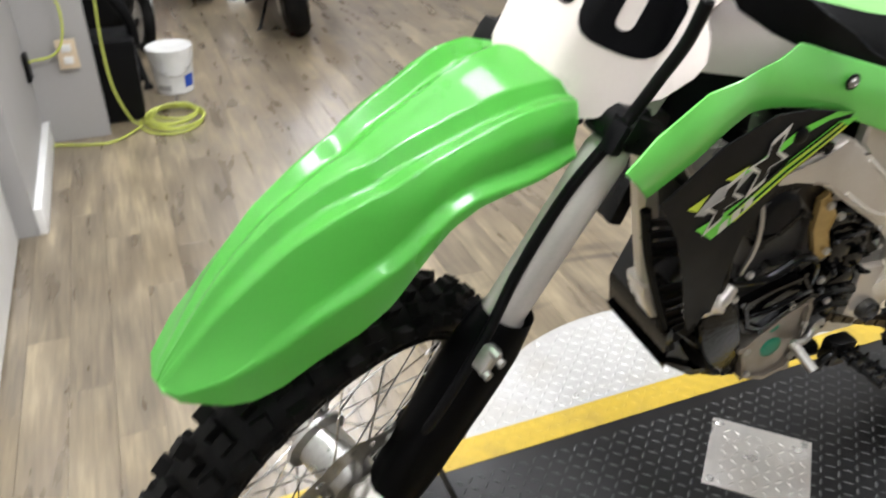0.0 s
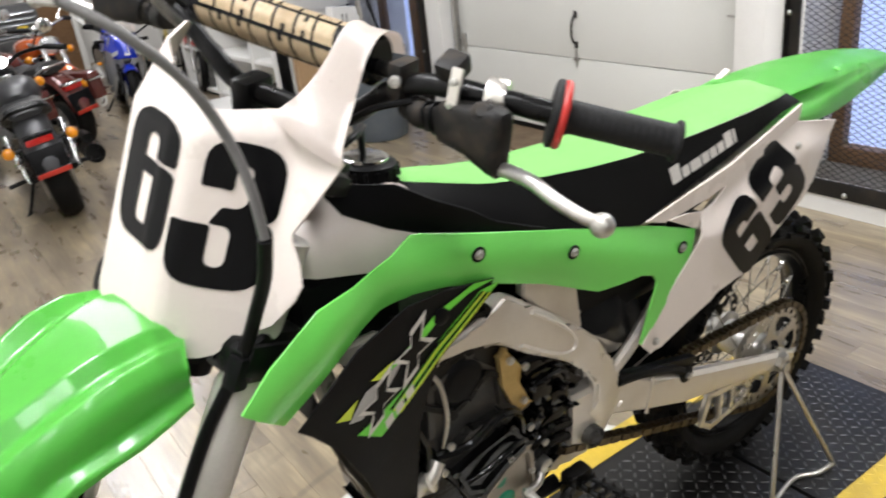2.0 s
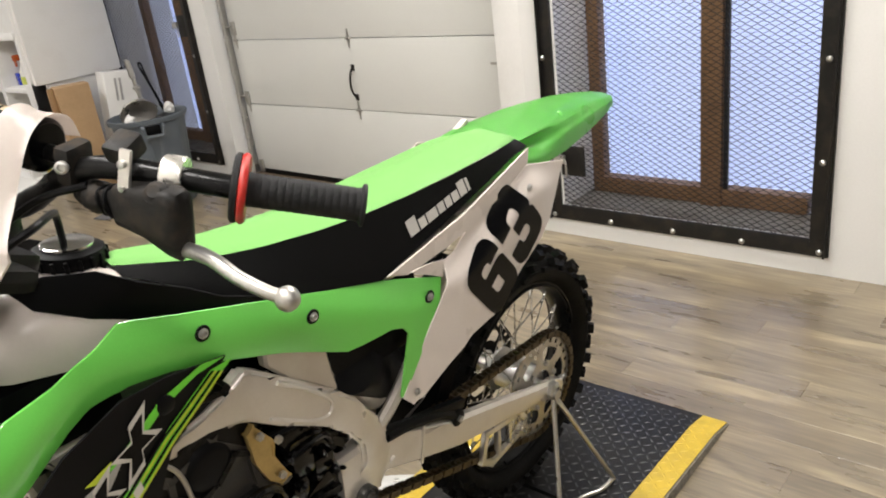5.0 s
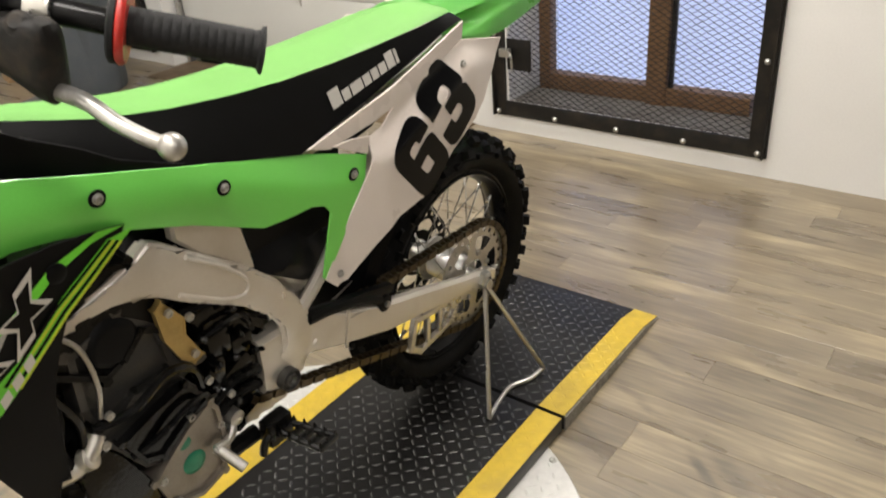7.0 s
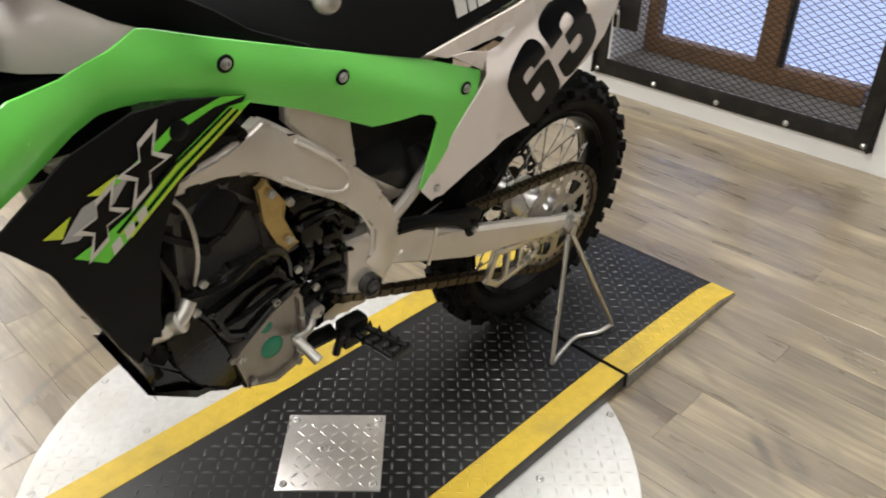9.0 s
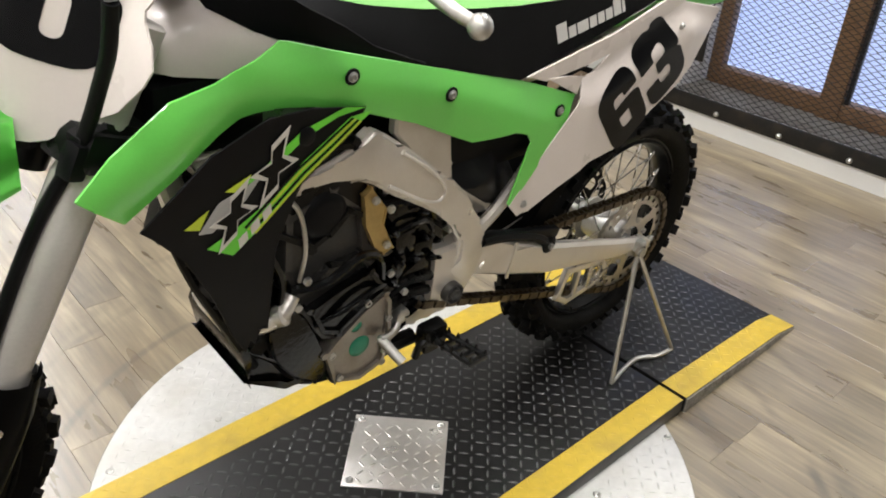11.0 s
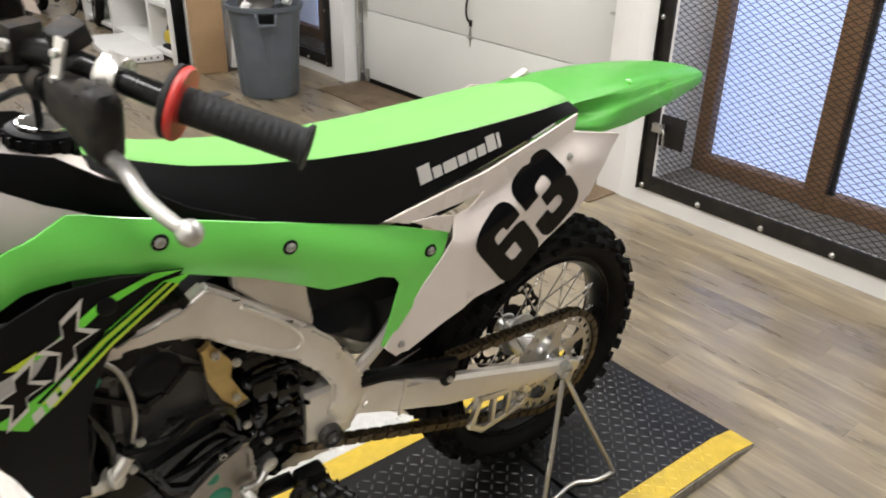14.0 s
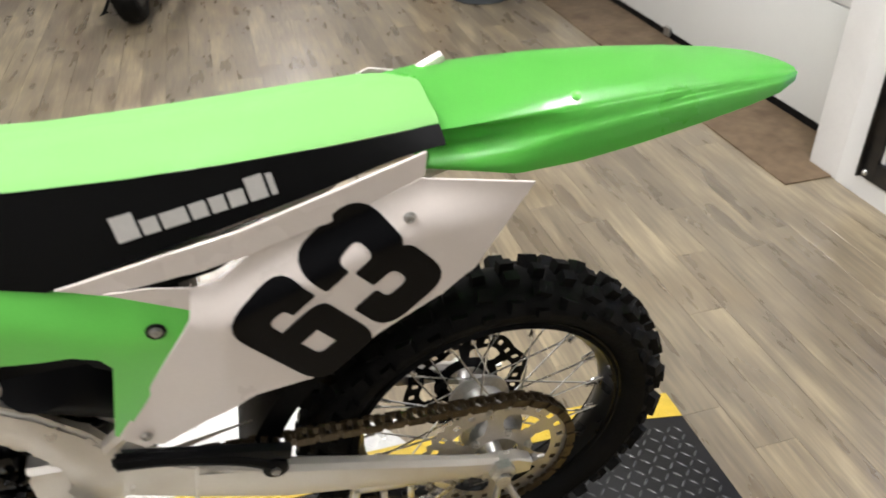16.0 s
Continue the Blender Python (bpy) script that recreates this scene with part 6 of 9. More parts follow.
fw = [0.012, 0.034, 0.058, 0.067, 0.076, 0.083, 0.09, 0.094, 0.096, 0.098, 0.1, 0.103, 0.108, 0.112, 0.112, 0.108]
fa = [0.677, 0.698, 0.748, 0.779, 0.808, 0.836, 0.859, 0.869, 0.87, 0.88, 0.888, 0.898, 0.912, 0.919, 0.918, 0.905]
fe = [0.675, 0.675, 0.667, 0.665, 0.677, 0.7, 0.72, 0.744, 0.765, 0.8, 0.828, 0.844, 0.85, 0.853, 0.857, 0.857]
rings = []
for x in [-1.665, -1.661, -1.655, -1.643] + list(np.linspace(-1.63, -1.135, 56)):
    w, a, e = (interp(x, fx, v) for v in (fw, fa, fe))
    H = a - e
    g = interp(x, [-1.64, -1.56, -1.44, -1.25, -1.14], [0.0, 0.5, 1.0, 1.0, 0.6])
    v0 = interp(x, [-1.64, -1.47, -1.3, -1.16], [0.03, 0.1, 0.27, 0.4])
    u2 = interp(x, [-1.64, -1.55, -1.4, -1.2], [0.3, 0.42, 0.58, 0.68])
    low = interp(x, [-1.6, -1.45, -1.36, -1.28], [0.46, 0.42, 0.24, 0.12])
    knots = [(w, e, 0), (w * 1.0, e + H * low * 0.45, 0.012), (w * 0.985, e + H * low, 0.004 + 0.006 * (1 - g)), (w * 0.9 - 0.008 * g, e + H * (low + 0.06), 0.006), (w * (u2 + 0.17), e + H * 0.74, 0.02), (w * u2, e + H * 0.92 + 0.005 * g, 0.004), (w * (v0 + (u2 - v0) * 0.42), e + H * 0.95 - 0.010 * g, 0.006), (w * v0, a + 0.002 * g, 0.003), (w * v0 * 0.5, a + 0.0015, 0.01)]
    half = [(p.x, p.y) for p in rounded([(y, z, r) for y, z, r in knots] + [(0.0, a + 0.002, 0)], 5)]
    back = max(0.0, (x + 1.33) / 0.195)
    at = lambda y, z, q: Vector((x - 0.075 * back * min(1.0, abs(y) / 0.11), q * y, z))
    rings.append([at(y, z, -1) for y, z in half] + [at(y, z, 1) for y, z in half[-2::-1]])
loft(bm, rings, closed=False, caps=False)
bmesh.ops.solidify(bm, geom=bm.faces[:], thickness=0.003)
part("front_mudguard", bm, GREEN, bike, "long bright green creased front mudguard", TURNED, smooth=70)
bm = bmesh.new()
box(bm, (-1.16, 0, 0.872), (0.05, 0.11, 0.035), 0.012, rot=Matrix.Rotation(radians(20), 3, "Y"))
part("mudguard_mount", bm, GREEN, bike, "green rear end of the mudguard under the clamp", TURNED)

# number plate
plate_out = [(-0.074, 0.876), (-0.085, 0.879), (-0.101, 0.895), (-0.133, 0.919), (-0.152, 0.951), (-0.156, 0.968), (-0.147, 0.987), (-0.132, 1.004), (-0.129, 1.013), (-0.150, 1.055), (-0.167, 1.092), (-0.161, 1.101), (-0.13, 1.111), (-0.095, 1.12), (-0.084, 1.127), (-0.052, 1.126), (-0.02, 1.128), (0.03, 1.138), (0.07, 1.157), (0.092, 1.163), (0.106, 1.15), (0.114, 1.10), (0.122, 1.065), (0.106, 0.97), (0.092, 0.93), (0.066, 0.902), (0.03, 0.896), (-0.03, 0.88)]


def plate_x(v, z):
    d = max(0.0, -v - 0.025)
    wing = 1.9 * min(0.03, max(0.0, v - 0.074)) if v > 0 else 0.9 * min(0.075, d * d / 0.04 if d < 0.02 else d - 0.01)
    return -1.20 + 0.42 * (z - 0.9) + wing + (0.18 if v > 0 else 0.054) * abs(v + 0.008) + 0.55 * max(0.0, z - 1.105)


SWAP = Matrix(((0, 1, 0, 0), (1, 0, 0, 0), (0, 0, 1, 0), (0, 0, 0, 1)))
bm = bmesh.new()
sheet(bm, plate_out, plate_x, 0.003, 0.00625, 0.0)
board = part("number_plate", bm, WHITE, bike, "white front race number board", TURNED @ SWAP, smooth=30)
for which, u0, v0, w, h, stroke in ((6, -0.023, 0.985, 0.083, 0.126, 0.0315), (3, -0.109, 0.952, 0.08, 0.147, 0.032)):
    bm = bmesh.new()
    narrow = 0.019 if which == 3 else 0.0

    def on_plate(u, v, lift):
        u = u0 + w - u - narrow * (1 - u / w) * min(1.0, max(0.0, (v / h - 0.42) / 0.2))
        v += 15 * narrow * (u + 0.072)
        return Vector((plate_x(u, v0 + v) - 0.0004 - lift, u, v0 + v))

    digit(bm, which, w, h, stroke, on_plate, 0.15 * h)
    part("race_digit", bm, DECAL, board, "bold black race figure %d" % which, TURNED)
bm = bmesh.new()
edge_l = curve_through([(-1.052, -0.081, 1.12), (-1.047, -0.085, 1.126), (-1.036, -0.089, 1.132), (-1.02, -0.09, 1.137), (-1.004, -0.093, 1.148), (-0.991, -0.098, 1.165), (-0.98, -0.102, 1.181), (-0.968, -0.103, 1.194), (-0.952, -0.104, 1.199), (-0.932, -0.104, 1.19), (-0.921, -0.104, 1.166)], 4)
edge_r = curve_through([(-1.046, -0.167, 1.09), (-1.041, -0.165, 1.1), (-1.035, -0.161, 1.108), (-1.026, -0.158, 1.121), (-1.014, -0.154, 1.135), (-1.001, -0.151, 1.156), (-0.987, -0.149, 1.179), (-0.971, -0.148, 1.194), (-0.952, -0.148, 1.199), (-0.932, -0.148, 1.19), (-0.921, -0.148, 1.166)], 4)
rings = [[a.lerp(b, k / 6) + Vector((-0.006 * math.sin(math.pi * k / 6), 0, 0)) for k in range(7)] for a, b in zip(edge_l, edge_r)]
loft(bm, rings, closed=False, caps=False)
bmesh.ops.solidify(bm, geom=bm.faces[:], thickness=0.003)
part("plate_strap", bm, WHITE, board, "white strap of the board round the bar pad", TURNED, smooth=60)

trim_line = [(0.106, 0.972), (0.094, 0.93), (0.067, 0.901), (0.03, 0.895), (-0.03, 0.879), (-0.074, 0.875)]
bm = bmesh.new()
loft(bm, [[Vector((plate_x(v, z) + dx, v, z + dz)) for dx, dz in ((0.0005, -0.008), (0.0005, 0.001), (0.008, 0.001), (0.008, -0.008))] for v, z in trim_line])
part("edge_trim", bm, BLACKP, board, "black rubber edge under the board", TURNED)

# handlebars
bars = new("handlebar")
bars.parent = bike
tagged(bars, "black tapered handlebar with cross brace and controls")
BOOT = mat("dusty_rubber_boot", (0.011, 0.01, 0.009), 0.6, spec=0.25, grain=0.4, scale=90, bump=0.4, stain=0.7, stain_scale=45, stain_col=(0.05, 0.038, 0.026))
BARX, GRIP0, GRIP1 = -0.955, Vector((-0.923, 0.332, 1.159)), Vector((-0.872, 0.432, 1.146))
for s in (-1, 1):
    bm = bmesh.new()
    tube(bm, [(BARX, 0, 1.078), (BARX, s * 0.07, 1.08), (BARX, s * 0.115, 1.105), (-0.958, s * 0.16, 1.142), (-0.955, s * 0.205, 1.161), (-0.943, s * 0.27, 1.163), (GRIP0.x, s * GRIP0.y, GRIP0.z), (GRIP1.x, s * GRIP1.y, GRIP1.z)], lambda t: 0.0125 if t < 0.3 else 0.0112, 12)
    part("bar", bm, BLACKM, bars, "black anodised tapered bar", TURNED)
    bm = bmesh.new()
    box(bm, (BARX, s * 0.05, 1.066), (0.045, 0.03, 0.058), 0.007)
    part("bar_clamp", bm, BLACKM, bars, "black bar clamp", TURNED)
    bm = bmesh.new()
    box(bm, (-0.957, s * 0.172, 1.158), (0.034, 0.018, 0.04), 0.006)
    brace = part("brace_clamp", bm, BOOT, bars, "dusty black brace clamp", TURNED)
    bm = bmesh.new()
    turned(bm, (-0.978, s * 0.178, 1.163), (-1, s * 0.5, 0.2), [(0, 0.0062), (0.004, 0.0062), (0.005, 0.004), (0.002, 0.003)], 14)
    part("brace_bolt", bm, STEEL, brace, "dull steel brace bolt", TURNED)
bm = bmesh.new()
cyl(bm, (BARX, -0.17, 1.16), (BARX, 0.17, 1.16), 0.008, seg=12)
part("cross_brace", bm, BLACKM, bars, "", TURNED)
bm = bmesh.new()
turned(bm, (BARX, -0.14, 1.166), (0, 1, 0), [(0, 0.012), (0, 0.022), (0.004, 0.0265), (0.256, 0.0265), (0.26, 0.022), (0.26, 0.012)], 28)
pad = part("bar_pad", bm, DECAL, bars, "round black bar pad with tan block shapes", TURNED)
rnd = random.Random(3)
for row in range(5):
    bm = bmesh.new()
    v = 0.105
    while v > -0.09:
        w = rnd.uniform(0.02, 0.028)
        a0, a1 = radians(48 + row * 60), radians(48 + row * 60 + 50)
        for f0, f1, k0, k1 in ((0.0, 1.0, 0.0, 0.38), (0.0 if rnd.random() < 0.5 else 0.3, 0.7 if rnd.random() < 0.5 else 1.0, 0.38, 0.62), (0.0, 1.0, 0.62, 1.0)):
            vs = [[bm.verts.new((BARX + 0.0271 * math.cos(a0 + (a1 - a0) * f), v - w * k - 0.007 * f, 1.166 + 0.0271 * math.sin(a0 + (a1 - a0) * f))) for f in np.linspace(f0, f1, 5)] for k in (k0, k1)]
            for i in range(4):
                bm.faces.new((vs[0][i], vs[0][i + 1], vs[1][i + 1], vs[1][i]))
        v -= w + 0.004
    bmesh.ops.solidify(bm, geom=bm.faces[:], thickness=0.0006)
    part("pad_print", bm, PAD, pad, "worn tan block shapes", TURNED)
for s in (-1, 1):
    at = lambda x, y, z: Vector((x, s * y, z))
    a, b = at(*GRIP0), at(*GRIP1)
    d = b - a
    prof = [(0, 0.0165)]
    for k in range(14):
        t = 0.004 + k * (d.length - 0.012) / 14
        prof += [(t, 0.0161), (t + 0.005, 0.0161), (t + 0.0055, 0.0158), (t + 0.006, 0.0158)]
    prof += [(d.length - 0.005, 0.0165), (d.length - 0.003, 0.0205), (d.length, 0.0205), (d.length + 0.001, 0.012)]
    bm = bmesh.new()
    turned(bm, a, d, prof, 24)
    part("grip", bm, GRIPM, bars, "ribbed black rubber grip", TURNED)
    bm = bmesh.new()
    turned(bm, a - d.normalized() * 0.003, d, [(0, 0.017), (0, 0.031), (0.0025, 0.033), (0.005, 0.033), (0.0075, 0.031), (0.0075, 0.017)], 32)
    part("grip_donut", bm, REDP, bars, "red and worn grip donut", TURNED)
    bm = bmesh.new()
    turned(bm, a - d.normalized() * 0.0095, d, [(0, 0.014), (0, 0.03), (0.002, 0.0325), (0.006, 0.0325), (0.006, 0.014)], 28)
    part("donut_backing", bm, GRIPM, bars, "black backing ring", TURNED)
    # lever, perch and its rubber boot
    bm = bmesh.new()
    turned(bm, at(-0.943, 0.262, 1.163), at(0.02, 0.06, -0.002), [(0, 0.013), (0, 0.0185), (0.002, 0.0195), (0.018, 0.0195), (0.02, 0.0185), (0.02, 0.013)], 22)
    perch = part("lever_perch", bm, ALUL, bars, "bare alloy perch clamp", TURNED)
    bm = bmesh.new()
    rings = []
    for (x, y, z), hh, ww in (((-0.956, 0.2, 1.128), 0.009, 0.009), ((-0.958, 0.206, 1.129), 0.013, 0.012), ((-0.96, 0.226, 1.132), 0.016, 0.014), ((-0.962, 0.23, 1.134), 0.022, 0.017), ((-0.965, 0.262, 1.136), 0.026, 0.019), ((-0.968, 0.29, 1.134), 0.034, 0.018), ((-0.969, 0.3, 1.132), 0.034, 0.015), ((-0.969, 0.303, 1.131), 0.024, 0.008)):
        rings.append([at(x, y, z) + Vector((ww * math.copysign(abs(math.cos(q)) ** 0.5, math.cos(q)), 0, hh * math.copysign(abs(math.sin(q)) ** 0.5, math.sin(q)) - 0.2 * ww * math.cos(q))) for q in np.linspace(0, 2 * math.pi, 19)[:-1]])
    loft(bm, rings)
    boot = part("rubber_boot", bm, BOOT, perch, "dusty black rubber boot over the lever pivot", TURNED, smooth=60)
    for (x, y, z), hh, ww in (((-0.958, 0.208, 1.129), 0.0145, 0.0135), ((-0.96, 0.219, 1.131), 0.016, 0.015)):
        bm = bmesh.new()
        tube(bm, [at(x, y, z) + Vector((ww * math.cos(q), s * 0.002 * math.sin(2 * q), hh * math.sin(q) - 0.2 * ww * math.cos(q))) for q in np.linspace(0, 2 * math.pi, 21)], 0.0026, 6, 1, False)
        part("boot_rib", bm, BLACKP, boot, "", TURNED)
    bm = bmesh.new()
    turned(bm, at(-0.972, 0.278, 1.158), at(-0.7, 0.1, 0.7), [(0, 0.013), (0.008, 0.011), (0.009, 0.008), (0.012, 0.006)], 16)
    part("pivot_cap", bm, BOOT, perch, "", TURNED)
    bm = bmesh.new()
    turned(bm, at(-0.956, 0.172, 1.13), at(-0.004, 0.034, 0.0), [(0, 0.006), (0.004, 0.011), (0.01, 0.013), (0.014, 0.009), (0.018, 0.015), (0.03, 0.016), (0.036, 0.012)], 18)
    part("cable_adjuster", bm, BOOT, perch, "cable adjuster under a rubber cover", TURNED)
    bm = bmesh.new()
    tube(bm, [at(-0.968, 0.294, 1.107), at(-0.976, 0.32, 1.113), at(-0.986, 0.345, 1.117), at(-0.993, 0.372, 1.113), at(-0.993, 0.398, 1.108), at(-0.991, 0.412, 1.106)], lambda t: 0.0075 - 0.0012 * t, 12)
    bmesh.ops.create_uvsphere(bm, u_segments=16, v_segments=10, radius=0.0115, matrix=Matrix.Translation(at(-0.99, 0.418, 1.105)))
    part("lever", bm, STEEL, bars, "bare aluminium lever with a ball end", TURNED)
    bm = bmesh.new()
    box(bm, at(-0.948, 0.224, 1.182), (0.03, 0.026, 0.022), 0.005, rot=Matrix.Rotation(radians(-20), 3, "Y"))
    switch = part("kill_switch", bm, BOOT, bars, "small dark grey switch box", TURNED)
    bm = bmesh.new()
    box(bm, at(-0.972, 0.243, 1.172), (0.004, 0.012, 0.042), 0.001, rot=Matrix.Rotation(radians(12), 3, "Y"))
    part("switch_strap", bm, ALUL, switch, "bare metal switch strap", TURNED)
    bm = bmesh.new()
    turned(bm, at(-0.972, 0.243, 1.18), (-1, 0, 0.2), [(0, 0.004), (0.005, 0.004), (0.006, 0.002)], 10)
    cyl(bm, at(-0.972, 0.243, 1.158), at(-0.98, 0.243, 1.158), 0.003, seg=8)
    part("screw", bm, STEEL, switch, "", TURNED)
bm = bmesh.new()
tube(bm, [(-0.966, -0.192, 1.143), (-0.985, -0.15, 1.125), (-1.01, -0.10, 1.08), (-1.06, -0.04, 1.03), (-1.06, 0.0, 0.97), (-1.02, 0.0, 0.9)], 0.004, 8)
part("clutch_cable", bm, BLACKP, bars, "black clutch cable", TURNED)


# ---- stand under the bike ----
def triangle_stand():
    st = thing("triangle_stand", "thin bent grey steel rod stand propping the rear axle", "bike stand")
    top, near, far = (0.0, -0.122, 0.346), (-0.081, -0.171, 0.047), (0.138, -0.183, 0.047)
    for end in (near, far):
        bm = bmesh.new()
        tube(bm, [top, end], 0.0055, 8)
        part("leg", bm, STEEL, st)
    bm = bmesh.new()
    tube(bm, [near, (-0.02, -0.158, 0.047), (0.038, -0.154, 0.047), (0.086, -0.178, 0.047), far], 0.0055, 8)
    part("base_rod", bm, STEEL, st, "wavy bent base rod")
    bm = bmesh.new()
    cyl(bm, (0.0, -0.135, 0.346), (0.0, -0.105, 0.346), 0.012, seg=12)
    part("axle_pin", bm, STEEL, st)


triangle_stand()


# ---- other motorcycles ----
def far_wheel(parent, c, R, w, rim_mat, style="mag", disc=True, turn=0.0):
    """A road wheel standing in the y-z plane, with its rim, spokes and disc."""
    m = pose(*c, 0, 0, turn)
    bm = bmesh.new()
    prof = [(-w * 0.36, R * 0.66), (-w * 0.5, R * 0.8), (-w * 0.42, R * 0.93), (-w * 0.2, R * 0.99), (0, R), (w * 0.2, R * 0.99), (w * 0.42, R * 0.93), (w * 0.5, R * 0.8), (w * 0.36, R * 0.66)]
    turned(bm, (0, 0, 0), (1, 0, 0), prof, 40)
    tyre = part("tyre", bm, RUBBER, parent, "black rubber tyre", m)
    bm = bmesh.new()
    turned(bm, (0, 0, 0), (1, 0, 0), [(-w * 0.40, R * 0.58), (-w * 0.42, R * 0.69), (-w * 0.34, R * 0.69), (-w * 0.3, R * 0.6), (w * 0.3, R * 0.6), (w * 0.34, R * 0.69), (w * 0.42, R * 0.69), (w * 0.40, R * 0.58)], 36)
    part("rim", bm, rim_mat, tyre, "", m)
    bm = bmesh.new()
    cyl(bm, (-w * 0.55, 0, 0), (w * 0.55, 0, 0), R * 0.13, seg=14)
    part("hub", bm, BLACKM, tyre, "", m)
    k = 10 if style == "mag" else 28
    for i in range(k):
        a = 2 * math.pi * i / k
        bm = bmesh.new()
        cyl(bm, ((-1) ** i * w * 0.22, R * 0.1 * math.cos(a), R * 0.1 * math.sin(a)), ((-1) ** i * w * (0.2 if style == "mag" else 0.05), R * 0.62 * math.cos(a + (0.0 if style == "mag" else 0.35 * (-1) ** (i // 2))), R * 0.62 * math.sin(a + (0.0 if style == "mag" else 0.35 * (-1) ** (i // 2)))), 0.009 if style == "mag" else 0.0022, seg=6)
        part("spoke", bm, rim_mat if style == "mag" else CHROME, tyre, "", m)
    if disc:
        for s in (-1, 1):
            bm = bmesh.new()
            turned(bm, (s * w * 0.62, 0, 0), (1, 0, 0), [(-0.003, R * 0.33), (-0.003, R * 0.48), (0.003, R * 0.48), (0.003, R * 0.33)], 30)
            part("brake_rotor", bm, STEEL, tyre, "", m)


def arc_guard(bm, c, R, a0, a1, w, drop=0.03, n=14):
    """A curved mudguard over a wheel in the y-z plane; angles from the rear, over the top."""
    rings = []
    for i in range(n + 1):
        a = radians(a0 + (a1 - a0) * i / n)
        dy, dz = -math.cos(a), math.sin(a)
        ring = []
        for u in range(-4, 5):
            f = u / 4
            rr = R - drop * abs(f) ** 3
            ring.append((c[0] + f * w / 2, c[1] + dy * rr, c[2] + dz * rr))
        for u in range(4, -5, -1):
            f = u / 4
            rr = R - 0.008 - drop * abs(f) ** 3
            ring.append((c[0] + f * (w / 2 - 0.006), c[1] + dy * rr, c[2] + dz * rr))
        rings.append(ring)
    loft(bm, rings)
    return bm


def lump(bm, c, s, n=12, power=0.75):
    """A rounded body such as a tank: a squarish ellipsoid, flatter below."""
    rings = []
    for i in range(1, n):
        a = math.pi * i / n
        y, r = -math.cos(a), math.sin(a) ** power
        rings.append([(c[0] + s[0] * r * abs(math.cos(b)) ** 0.7 * (1 if math.cos(b) > 0 else -1), c[1] + s[1] * y, c[2] + s[2] * r * abs(math.sin(b)) ** 0.75 * (1 if math.sin(b) > 0 else -0.7)) for b in [2 * math.pi * k / 20 for k in range(20)]])
    loft(bm, rings)
    return bm


